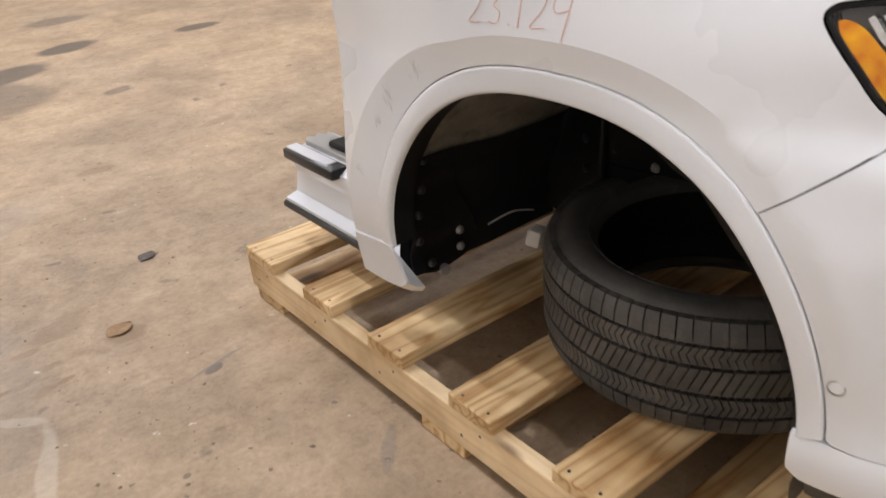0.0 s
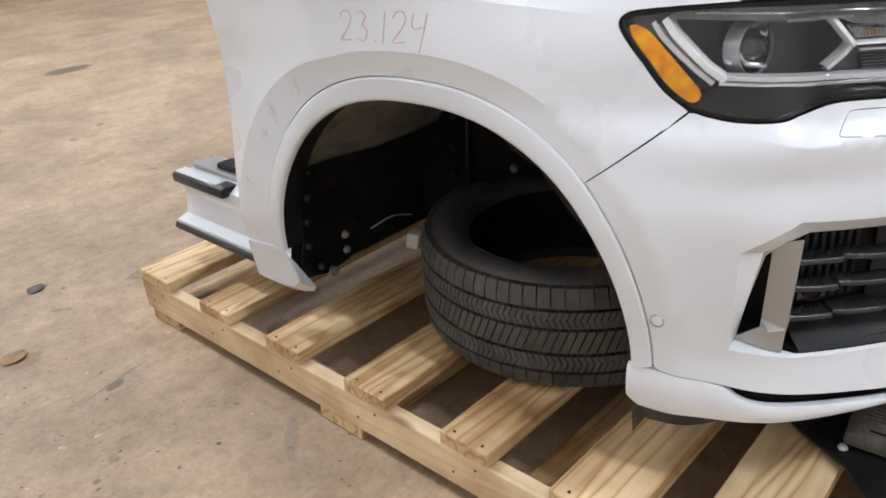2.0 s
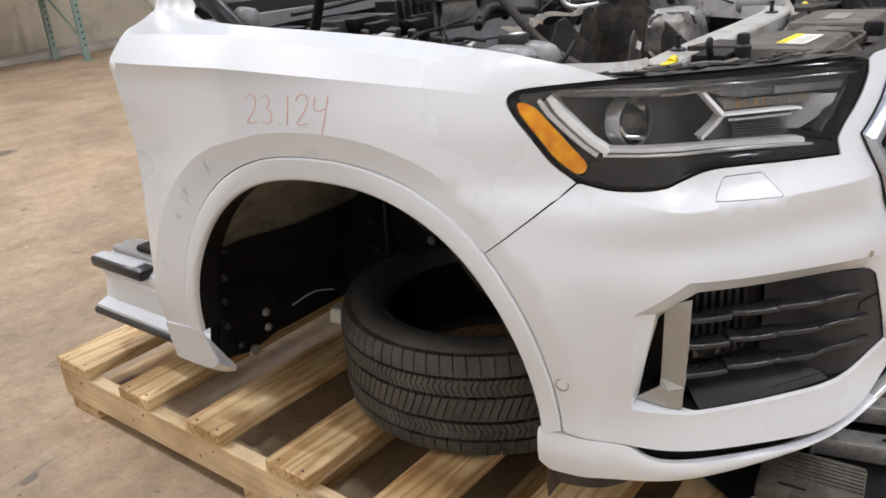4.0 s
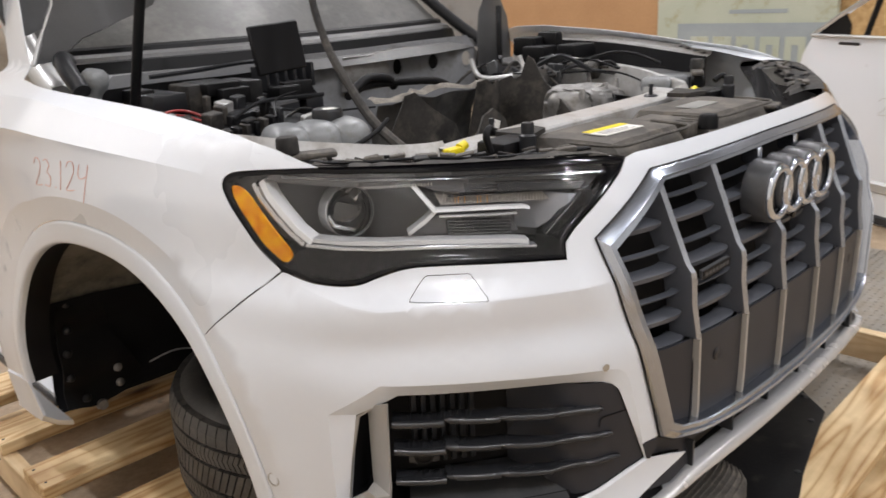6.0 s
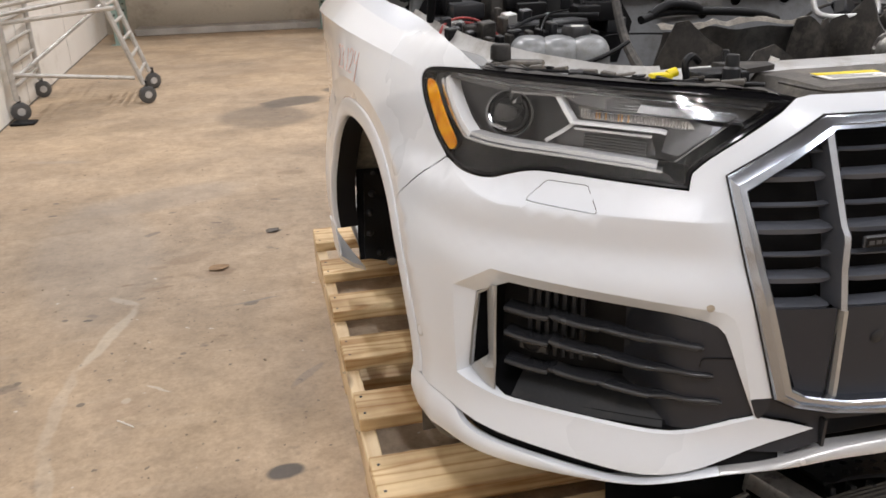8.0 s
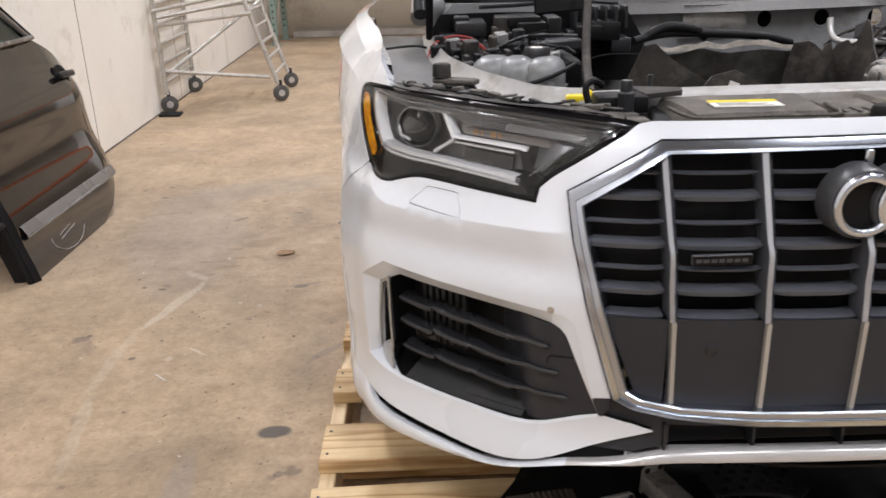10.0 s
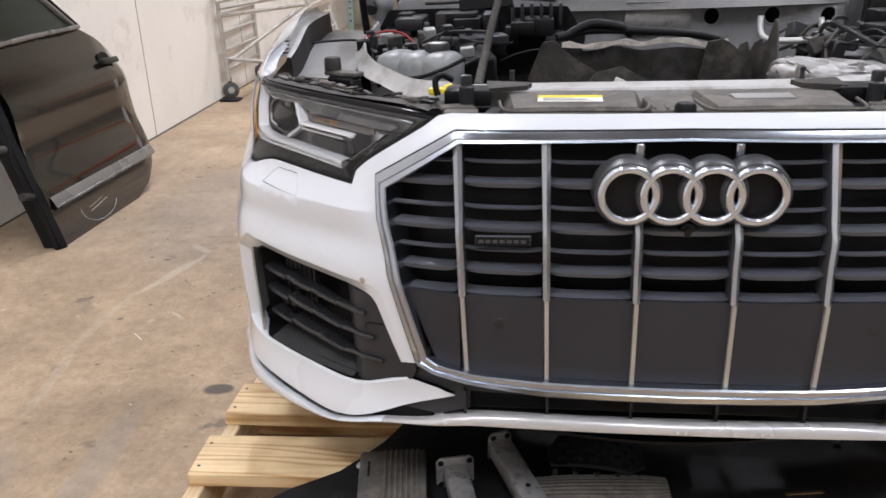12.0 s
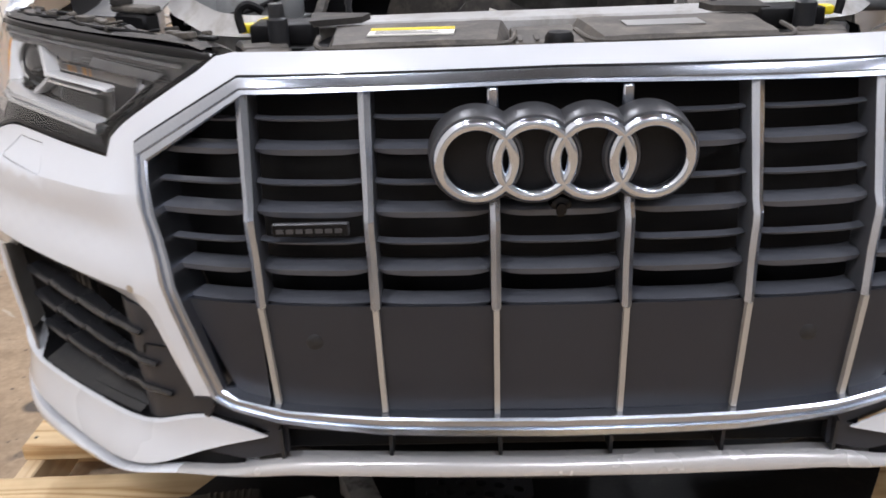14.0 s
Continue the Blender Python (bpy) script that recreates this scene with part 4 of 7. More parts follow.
def bumper(side):
    outline = [(0, 1.0105), (.427, 1.0045), (.5805, .9203), (.4822, .5765), (.5185, .5725), (.505, .5375), (.45, .527), (.413, .516), (.481, .493), (.52, .478), (.555, .462), (.585, .448), (.615, .4365), (.645, .428), (.675, .4225), (.71, .4205), (.747, .4225), (.83, .430), (.916, .437), (.983, .444), (1.047, .452), (1.106, .457), (1.150, .461)]
    outline += arch(.5045, .5505, 172.2, 134.05, 14) + [(1.1398, .9025)] + LAMP_GAP[SIDE_N + TOP_N + FRONT_N + LOW_N - 1:SIDE_N + TOP_N:-1] + [(.4705, 1.0335), (.444, 1.038), (0, 1.041)]
    place = lambda u, z: body(u, z, 0, side)
    lines = [[(u, ridge(u) + o) for u in us] for us in ((.575, .67, .770), (.908, .95, 1.0, 1.05, 1.10)) for o in (-.0035, 0, .0035)]
    ob = part("bumper", skin(outline, place, holes=[FOG_CREASE, WASHER], creases=lines, thick=.003, step=.022), M_PAINT, CAR, "white bumper cover with deep side air intakes", shade=place)
    n = 6
    def ring(poly, out, flush=None):
        return [body(u, z, out if flush is None else flush + (out - flush) * max(min(max((z - .60) / .09, 0), 1) * min(max((u - .57) / .09, 0), 1), min(max((u - .93) / .06, 0), 1)), side) for (u1, z1), (u2, z2) in zip(poly, poly[1:] + poly[:1]) for u, z in [(u1 + (u2 - u1) * k / n, z1 + (z2 - z1) * k / n) for k in range(n)]]
    part("intake_chamfer", loft([ring(FOG_CREASE, 0), ring(FOG_HOLE, -.022, -.0035), ring(FOG_HOLE, -.035, -.006)]), M_PAINT, ob, "white sloping edge round the air intake", sharp=30)
    cover = grown(WASHER, -.0012)
    part("seam_backing", skin([(1.12, .90), (1.15, .915), (1.34, .775), (1.30, .745)], lambda u, z: body(u, z, -.006, side), thick=.002, step=.04), M_BLACK, ob)
    part("seam_backing", skin([(.92, .85), (.92, .915), (.75, .915), (.75, .845)], lambda u, z: body(u, z, -.006, side), thick=.002, step=.04), M_BLACK, ob)
    part("washer_cover", skin(cover, lambda u, z: body(u, z, -.0004, side), thick=.003, step=.009), M_PAINT, ob, "small white headlamp washer flap", shade=place)
    ps = body(1.158, .559, 0, side)
    sm = (body(1.158, .559, .01, side) - ps).to_track_quat("Z", "Y").to_matrix().to_4x4()
    sm.translation = ps
    part("sensor_ring", lathe([(.0105, .0008), (.0125, .0008), (.0125, -.006), (.0105, -.006), (.0105, .0008)], 28, sm), M_GREYTRIM, ob, "thin ring round the parking sensor")
    part("parking_sensor", lathe([(.0001, .0012), (.0085, .001), (.0097, .0), (.0097, -.01)], 28, sm), M_PAINT, ob, "white parking sensor")
    nm = (body(.586, .722, .01, side) - body(.586, .722, 0, side)).to_track_quat("Z", "Y").to_matrix().to_4x4()
    nm.translation = body(.598, .731, .0003, side)
    part("paint_chip", lathe([(.0001, .0006), (.004, .0005), (.0065, .0)], 9, nm), M_CHIP, ob, "brown paint chip")
    return ob


BUMPER = bumper(-1)
BUMPER_L = bumper(1)


def intake(side, parent):
    """The side air intake: dark box, three waved slats, fine grid and a grey upright trim."""
    P = lambda u, z, out: body(u, z, out, side)
    n = 5
    def ring(poly, out, flush=None):
        return [P(u, z, out if flush is None else flush + (out - flush) * max(min(max((z - .60) / .09, 0), 1) * min(max((u - .57) / .09, 0), 1), min(max((u - .93) / .06, 0), 1))) for (u1, z1), (u2, z2) in zip(poly, poly[1:] + poly[:1]) for u, z in [(u1 + (u2 - u1) * k / n, z1 + (z2 - z1) * k / n) for k in range(n)]]
    part("intake_duct", loft([ring(FOG_HOLE, -.034, -.005), ring(FOG_HOLE, -.11)]), M_BLACK, parent, "black intake duct")
    part("intake_back", skin(FOG_HOLE, lambda u, z: P(u, z, -.105), thick=.002, step=.06), M_BLACK, parent)
    curl = lambda u: -.007 - .09 * min(max((u - .615) / .11, 0), 1) ** 1.6
    part("intake_panel", skin([(.511, .5385), (.525, .572), (.5635, .668), (.5715, .6855), (.5835, .6965), (.60, .702), (.735, .708), (.735, .4975), (.71, .4965), (.675, .496), (.640, .4985), (.607, .506), (.577, .5175), (.545, .5295)], lambda u, z: P(u, z, curl(u)), thick=.003, step=.025), M_DARK2, parent, "dark grey blanking panel")
    us = list(np.arange(.655, .935, .014))
    rise = lambda u: ease((u - .64) / .09)
    part("intake_floor", loft([[P(u, .4985 + .008 * ease((u - .74) / .2), -.008) for u in us], [P(u, .505 + .008 * ease((u - .74) / .2), -.026) for u in us], [P(u, .505 + .020 * rise(u), -.026 - .03 * rise(u)) for u in us], [P(u, .507 + .030 * rise(u), -.03 - .07 * rise(u)) for u in us]], False), M_DUCTGREY, parent, "grey intake floor", sharp=50)
    part("panel_seam", tube([P(.605, .624, -.0055), P(.603, .636, -.0055), P(.598, .640, -.0055), P(.552, .643, -.0055)], .0011, 5), M_BLACK, parent)
    cuts = [.944, .858, .768, .680]
    for ends, ue in (((.667, .663, .670, .6605, .6635, .657, .658, .658), .600), ((.619, .612, .620, .611, .613, .605, .606, .609), .581), ((.561, .556, .564, .556, .558, .550, .552, .561), .563)):
        stops = cuts + [ue]
        loops = [[] for _ in range(9)]
        for k in range(4):
            for i in range(11):
                t = i / 10 * .985
                u = stops[k] + (stops[k + 1] - stops[k]) * t
                f = max(0, (.930 - u) / (.930 - ue))
                z = ends[2 * k + 1] + (ends[2 * k] - ends[2 * k + 1]) * (1 - t) ** 2.2
                end = max(0, 1 - abs(t - (0 if k else -9)) / .06) + (max(0, (t - .93) / .05) if k == 3 else 0)
                h = .0064 * (1 - .15 * f) * (1 - .45 * min(1, end))
                o = -.028 + .028 * max(0, f) ** 1.3 - .004 * max(0, 1 - t / .08) * (1 - f) * (k > 0)
                deep = -.030 + .020 * max(0, (f - .5) / .5)
                if k == 3:
                    o = max(o, curl(u) + .008)
                for l, (dz, do) in zip(loops, ((.006 * (1 - f) + h * .6, deep), (h * 1.0, -.010), (h * .95, -.005), (h * .62, -.0012), (0, 0), (-h * .62, -.0012), (-h * .95, -.005), (-h, -.010), (-h * .6, deep))):
                    l.append(P(u, z + dz, o + do))
        part("intake_slat", loft(loops, False), M_SLAT, parent, "long wavy dark grey slat", sharp=60)
    for i in range(7):
        u = .905 - i * .0165
        part("grid_bar", box((-.0042, -.006, 0), (.0042, .006, .135), .001, Matrix.Translation(P(u, .575, -.066)) @ pose(0, 0, 0, 0, 0, 30 * side)), M_DARK, parent, sharp=0)
    part("fog_socket_plate", skin([(.918, .588), (.918, .617), (.865, .616), (.867, .586)], lambda u, z: P(u, z, -.046), thick=.006, step=.02), M_DUCTGREY, parent, "square black socket plate")
    part("fog_socket", lathe([(.0001, .001), (.0125, .001), (.014, .004), (.016, .004), (.017, -.01)], 22, Matrix.Translation(P(.893, .602, -.044)) @ pose(0, 0, 0, 90, 0, 40 * side)), M_BLACK, parent, "round black socket")
    part("trim_seam", skin([(.5205, .5708), (.492, .5738), (.4885, .562), (.5025, .5365), (.5088, .539)], lambda u, z: P(u, z, .0014), thick=.004, step=.02), M_DARK2, parent, "dark grey end of the lower trim")
    up = [(.984, .704), (.948, .720), (.955, .512), (1.038, .526), (1.0, .552), (.987, .562)]
    part("intake_trim", skin(up, lambda u, z: P(u, z, -.004 - max(0, u - .950) * (.85 if z > .56 else .28)), thick=.004, step=.02), M_GREYTRIM, parent, "grey painted upright trim in the air intake")
    part("intake_trim_edge", tube([P(.968, .707, -.028), P(1.0, .688, -.026), P(1.022, .605, -.026), P(1.036, .530, -.026)], .0035, 6), M_GREYTRIM, parent)


intake(-1, BUMPER)
intake(1, BUMPER_L)


def blade(side):
    """The lower lip under the bumper, deep at the wheel arch, with a dark slot above it."""
    top = [(0, .486), (.241, .487), (.381, .480), (.471, .461), (.573, .442), (.63, .424), (.69, .407), (.741, .403), (.83, .409), (.913, .415), (.956, .418), (.996, .423), (1.021, .432), (1.045, .448), (1.106, .4545), (1.168, .458), (1.206, .458)]
    low = [(0, .467), (.358, .464), (.45, .453), (.55, .440), (.60, .427), (.67, .406), (.735, .394), (.80, .389), (.90, .385), (1.0, .383), (1.098, .379), (1.184, .376), (1.206, .392)]
    def strip_of(us, name, material, label):
        zt, zl = [cubic(u, [p[0] for p in top], [p[1] for p in top]) for u in us], [cubic(u, [p[0] for p in low], [p[1] for p in low]) for u in us]
        loops = [[body(u, z, -.012, side) for u, z in zip(us, zt)], [body(u, z, -.001, side) for u, z in zip(us, zt)], [body(u, a * .8 + b * .2, .003, side) for u, a, b in zip(us, zt, zl)], [body(u, a * .3 + b * .7, .004, side) for u, a, b in zip(us, zt, zl)],
                 [body(u, z, .001, side) for u, z in zip(us, zl)], [body(u, z + .003, -.05, side) for u, z in zip(us, zl)]]
        return part(name, loft(loops, False), material, CAR, label, sharp=50)
    strip_of([.56 + .646 * k / 60 for k in range(61)], "lower_lip", M_PAINT, "white lower lip of the bumper")
    strip_of([.56 * k / 24 for k in range(25)], "lip_centre", M_LIPGREY, "silver grey centre of the lower lip")
    us = [.46 + k / 40 * .62 for k in range(41)]
    part("lip_slot", loft([[body(u, .505, -.022, side) for u in us], [body(u, cubic(u, [p[0] for p in top], [p[1] for p in top]) - .008, -.024, side) for u in us]], False), M_BLACK, CAR)
    skirt = [(1.18, .378), (1.178, .334), (1.162, .332), (1.097, .340), (1.068, .352), (1.029, .379)]
    part("rubber_skirt", skin(skirt, lambda u, z: body(u, z, -.014, side), thick=.03, step=.03), M_DARK, CAR, "dark rubber skirt under the bumper corner", sharp=30)
    tri = [(0, .531), (.243, .533), (.39, .547), (.455, .560), (.486, .573), (.505, .536), (.45, .527), (.413, .516), (.534, .472), (.45, .470), (.385, .488), (.385, .525), (0, .525)]
    part("lower_trim", skin(tri, lambda u, z: body(u, z, -.012, side), thick=.003, step=.04), M_DARK2, CAR, "dark grey lower grille surround")


blade(-1)
blade(1)

# ---- grille
GRILLE = part("grille", skin([(-.47, .60), (-.40, .58), (.40, .58), (.47, .60), (.565, .905), (.42, .995), (-.42, .995), (-.565, .905)], lambda u, z: Vector((u, body(abs(u), z).y + .11, z)), thick=.004, step=.08), M_BLACK, CAR, "black radiator grille backing")


def both(poly):
    return [(u, z, -1) for u, z in poly] + [(u, z, 1) for u, z in poly[::-1]][1:-1]


def frame_ring(poly, out, n=10):
    full = both(poly)
    pts = []
    for (u1, z1, s1), (u2, z2, s2) in zip(full, full[1:] + full[:1]):
        for k in range(n):
            t = k / n
            a, b = s1 * u1, s2 * u2
            v = a + (b - a) * t
            pts.append(body(abs(v), z1 + (z2 - z1) * t, out, -1 if v < 0 else 1))
    return pts


def tier(f):
    return [(a[0] * (1 - f) + b[0] * f, a[1] * (1 - f) + b[1] * f) for a, b in zip(FRAME_OUT, FRAME_IN)]


part("frame_joint", tube(frame_ring(FRAME_OUT, .0025), .0022, 6, closed=True), M_BLACK, GRILLE, "dark joint round the grille surround")
part("grille_frame", loft([frame_ring(FRAME_OUT, -.01), frame_ring(FRAME_OUT, .004), frame_ring(tier(.12), .009), frame_ring(tier(.54), .015), frame_ring(tier(.57), .0115), frame_ring(tier(.62), .0115), frame_ring(tier(.92), .0125), frame_ring(FRAME_IN, .009), frame_ring(FRAME_IN, -.05)]), M_SATIN, GRILLE, "satin aluminium grille surround", sharp=25)
def nose(x, z):
    """How far forward the grille stands: upright below, leaning back above its bend."""
    low = body(abs(x), .70, 0).y
    if z < .70:
        return body(abs(x), z, 0).y
    return low + (.15 * (z - .70) if z < .845 else .022 + .40 * (z - .845))


BARS = [(.083, .083), (.241, .237), (.396, .386)]
ROWS_Z = [(.959, .004), (.922, .011), (.883, .004), (.848, .011), (.810, .004), (.772, .011), (.728, .008)]


def grille_x(i, z):
    a, b = BARS[i]
    return b + (a - b) * (z - .585) / .265


for s in (-1, 1):
    for i in range(3):
        top_z = (.998, .998, .994)[i]
        low_z = (.566, .568, .574)[i]
        loops = [[], [], [], [], []]
        spans = [[.727, .745, .79, .832, .845, .858, .868], [.968, .98, top_z]] if i == 0 else [[.727, .745, .79, .832, .845, .858, .90, .93, .96, top_z]]
        for z in spans[0]:
            wide = .0062 if z < .85 else .0062 + .0015 * min(1, (z - .85) / .1)
            out = .008 if .83 < z < .85 else .003
            x = grille_x(i, z)
            y = nose(x, z)
            for l, (dx, dy) in zip(loops, ((-wide, .05), (-wide, -out + .004), (0, -out - .002), (wide, -out + .004), (wide, .05))):
                l.append(Vector((s * x + dx, y + dy, z)))
        barp = part("grille_bar", loft([loops[0], loops[1]], False), M_FIN, GRILLE, "grille bar with satin aluminium face", sharp=20)
        part("bar_side", loft([loops[3], loops[4]], False), M_FIN, barp, sharp=20)
        part("bar_face", loft(loops[1:4], False), M_SATIN, barp, "satin aluminium face", sharp=20)
        tail = [[], [], [], []]
        for z in (low_z, .60, .64, .68, .728):
            x = grille_x(i, z)
            y = body(x, z, 0).y
            for l, (dx, dy) in zip(tail, ((-.0042, .02), (-.0036, .001), (.0036, .001), (.0042, .02))):
                l.append(Vector((s * x + dx, y + dy, z)))
        part("bar_tail", loft(tail, False), M_BARTAIL, barp, "thin dull metal strip between the panels", sharp=20)
        if i == 0:
            y = body(.083, .985, 0).y
            part("grille_bar", box((s * .083 - .0075, y - .006, .966), (s * .083 + .0075, y + .03, .998), .003), M_SATIN, GRILLE, "short satin aluminium bar above the emblem")
edges_x = [None, 2, 1, 0, -1]
cells = [(-.60, -.396), (-.396, -.241), (-.241, -.083), (-.083, .083), (.083, .241), (.241, .396), (.396, .60)]
for xa, xb in cells:
    for z, h in ROWS_Z:
        a, b = xa, xb
        reach = .462 + (.556 - .462) * (z - .598) / (.909 - .598) if z < .909 else .556 - (.144) * (z - .909) / .083
        a, b = max(a, -reach), min(b, reach)
        if b - a < .03:
            continue
        a += .007 if a > -reach + .001 else 0
        b -= .007 if b < reach - .001 else 0
        loops = [[], [], [], [], []]
        for k in range(13):
            t = k / 12
            x = a + (b - a) * t
            e = abs(2 * t - 1) ** 5
            y = nose(abs(x), z) + .012 + .007 * e
            k = h * (1 - .5 * e)
            for l, (dy, dz) in zip(loops, ((.034 if h > .005 else .016, h * .45), (.006, h * .5), (0, k * .25), (.0015, -k * .5), (.040 if h > .005 else .018, -k * .3))):
                l.append(Vector((x, y + dy, z + dz)))
        part("grille_fin", loft(loops, False), M_FIN, GRILLE, sharp=30)
for xa, xb in cells:
    a, b = max(xa, -.50), min(xb, .50)
    lim = lambda z: .462 + (.50 - .462) * (z - .598) / .13
    q = [(max(a + .002, -lim(.58) + .02), .567), (min(b - .002, lim(.58) - .02), .567), (min(b - .002, lim(.729)), .729), (max(a + .002, -lim(.729)), .729)]
    part("blanking_panel", skin(q, lambda u, z: Vector((u, body(abs(u), z, 0).y + .010, z)), thick=.003, step=.05), M_DARK2, GRILLE, "smooth anthracite blanking panel")

# ---- emblem of four rings, badge plate, camera
EMBLEM = thing("emblem", "", "")
EMBLEM.parent = GRILLE
ry = body(.05, .92).y
for k in range(4):
    cx = -.105 + .07 * k
    base = [Vector((cx + .0455 * math.cos(t), ry - .024 - .003 * math.cos(t * 2) * 0, .92 + .0455 * math.sin(t))) for t in [2 * math.pi * j / 48 for j in range(48)]]
    part("ring", tube(base, .0078, 12, closed=True), M_CHROME, EMBLEM, "chrome ring")
    part("ring_base", lathe([(.0430, -.0005), (.0555, 0), (.0575, -.004), (.060, -.045), (.0430, -.045), (.0430, -.0005)], 40, Matrix.Translation((cx, ry - .022, .92)) @ pose(0, 0, 0, 90)), M_RINGBASE, EMBLEM, "grey ring base")
    part("ring_well", lathe([(.0001, 0), (.0435, 0), (.0435, -.006)], 32, Matrix.Translation((cx, ry - .012 + .0008 * k, .92)) @ pose(0, 0, 0, 90)), M_BLACK, EMBLEM, "black field inside the ring")
part("front_camera", lathe([(.0001, .010), (.006, .010), (.007, .006), (.013, .004), (.015, -.01)], 20, Matrix.Translation((.0, ry - .006, .853)) @ pose(0, 0, 0, 90)), M_GLOSSBLACK, GRILLE, "small black front camera")
by = nose(.318, .83) + .004
BADGE = part("badge", box((-.367, by, .822), (-.268, by + .008, .840), .002), M_RINGBASE, GRILLE, "small badge plate", sharp=30)
part("badge_field", box((-.3655, by - .0012, .8235), (-.2695, by + .001, .8385)), M_BLACK, BADGE, sharp=0)
for k in range(7):
    part("badge_mark", box((-.361 + .0125 * k, by - .002, .8275), (-.352 + .0125 * k, by - .0008, .8335)), M_RINGBASE, BADGE, sharp=0)
for s in (-1, 1):
    part("grille_sensor", lathe([(.0001, .0015), (.010, .0012), (.0115, .0)], 20, Matrix.Translation((s * .325, body(.325, .66).y + .0095, .675)) @ pose(0, 0, 0, 90)), M_DARK, GRILLE, "round sensor in the panel")


# ---------------------------------------------------------------- headlamps
def strip(line, width, P, depth, rise=.006, name="", material=None, parent=None, label="", skirt=.012):
    """A raised bar along a line of (u, z) inside the lamp, with sides that go back by skirt."""
    pts = [Vector((*p, 0)) for p in line]
    loops = [[] for _ in range(6)]
    for i, p in enumerate(pts):
        d = (pts[min(i + 1, len(pts) - 1)] - pts[max(i - 1, 0)]).normalized()
        n = Vector((-d.y, d.x, 0)) * width / 2
        for l, (s, o) in zip(loops, ((-1, depth - skirt), (-.98, depth + rise * .5), (-.78, depth + rise), (.78, depth + rise), (.98, depth + rise * .5), (1, depth - skirt))):
            q = p + n * s
            l.append(P(q.x, q.y, o))
    return part(name, loft(loops, False), material, parent, label, sharp=50)


def headlamp(side):
    P = lambda u, z, out=0.0: body(u, z, out, side)
    deep = lambda u: -.028 - .092 * ease((1.225 - u) / .16) * ease((u - .47) / .26)
    inner = grown(LAMP, -.010)
    lamp = part("headlamp", loft([[P(u, z, -.004) for u, z in LAMP], [P(u, z, deep(u)) for u, z in inner]]), M_GLOSSBLACK, CAR, "headlamp with clear lens, black rim and amber side reflector")
    part("lamp_back", skin(inner, lambda u, z: P(u, z, deep(u) + .004), thick=.002, step=.03), M_LAMPGREY, lamp, "dark grey lamp housing", sharp=60)
    rim_in = grown(LAMP, -.0065)
    part("lamp_rim", loft([[P(u, z, -.010) for u, z in grown(LAMP, .005)], [P(u, z, -.002) for u, z in LAMP], [P(u, z, -.0025) for u, z in grown(LAMP, -.003)], [P(u, z, -.0038) for u, z in rim_in], [P(u, z, -.016) for u, z in rim_in]]), M_GLOSSBLACK, lamp, "gloss black lamp rim", sharp=40)
    lens_face = lambda u, z: P(u, z, -.001)
    part("lens", skin(grown(LAMP, -.0045), lens_face, thick=.0025, step=.022), M_LENS, lamp, "clear lens", shade=lens_face).visible_shadow = False
    # black mask below the long light guide, and the ribbed satin bezel along the top
    mask = [(.668, .914), (.682, .9235), (.74, .928), (.80, .9325), (.86, .9365), (.93, .940), (1.0, .9415), (1.06, .942), (1.098, .9415), (1.128, .926), (1.130, .910)] + [(u, z + .0055) for u, z in rounded([LAMP_LOW])[30:3:-1]]
    part("lamp_mask", skin(mask, lambda u, z: P(u, z, -.009 - .25 * max(0, z - .91)), thick=.002, step=.02), M_GLOSSBLACK, lamp, "gloss black mask below the light guide", sharp=60)
    bezel = [(1.19, 1.036), (1.18, 1.046), (1.10, 1.0515), (.96, 1.0505), (.84, 1.0445), (.67, 1.0355), (.545, 1.029), (.515, 1.022), (.565, .995), (.62, .998), (.70, 1.003), (.79, 1.0095), (.84, 1.0165), (.866, 1.027), (.93, 1.029), (1.0, 1.0325), (1.10, 1.034)]
    part("top_bezel", skin(bezel, lambda u, z: P(u, z, -.010 - .35 * max(0, 1.05 - z)), thick=.003, step=.02), M_LAMPTOP, lamp, "dark satin bezel along the lamp's top", sharp=60)
    amber = rounded([[(1.246, 1.027), (1.236, 1.029), (1.214, 1.020), (1.182, .990), (1.150, .957), (1.127, .934), (1.128, .922), (1.140, .917), (1.172, .930), (1.206, .966), (1.236, 1.006), (1.246, 1.027)]], 3)
    part("side_reflector", skin(amber, lambda u, z: P(u, z, -.006), thick=.004, step=.016), M_AMBER, lamp, "orange side reflector")
    guide = [(1.196, 1.036), (1.178, 1.014), (1.15, .990), (1.120, .966), (1.092, .948)]
    strip(guide, .0125, P, -.019, name="light_guide", material=M_LAMPWHITE, parent=lamp, label="white upright light guide", skirt=.016)
    strip([(u + .017, z - .005) for u, z in guide], .010, P, -.022, name="guide_edge", material=M_LAMPSILVER, parent=lamp, label="silver edge beside the light guide", skirt=.03)
    strip([(1.096, .9515), (1.03, .951), (.95, .9495), (.86, .946), (.78, .940), (.725, .9355), (.700, .932)], .0080, P, -.021, name="light_guide", material=M_GUIDE, parent=lamp, label="long frosted light guide along the bottom", skirt=.016)
    strip([(1.10, .9445), (1.03, .944), (.95, .9425), (.86, .9395), (.78, .934), (.71, .928), (.690, .926)], .0045, P, -.015, name="guide_edge", material=M_LAMPSILVER, parent=lamp, label="bright silver edge under the light guide")
    strip([(.880, 1.029), (.862, 1.008), (.844, .987)], .0085, P, -.026, name="light_guide", material=M_LAMPWHITE, parent=lamp, label="white branch of the light guide", skirt=.014)
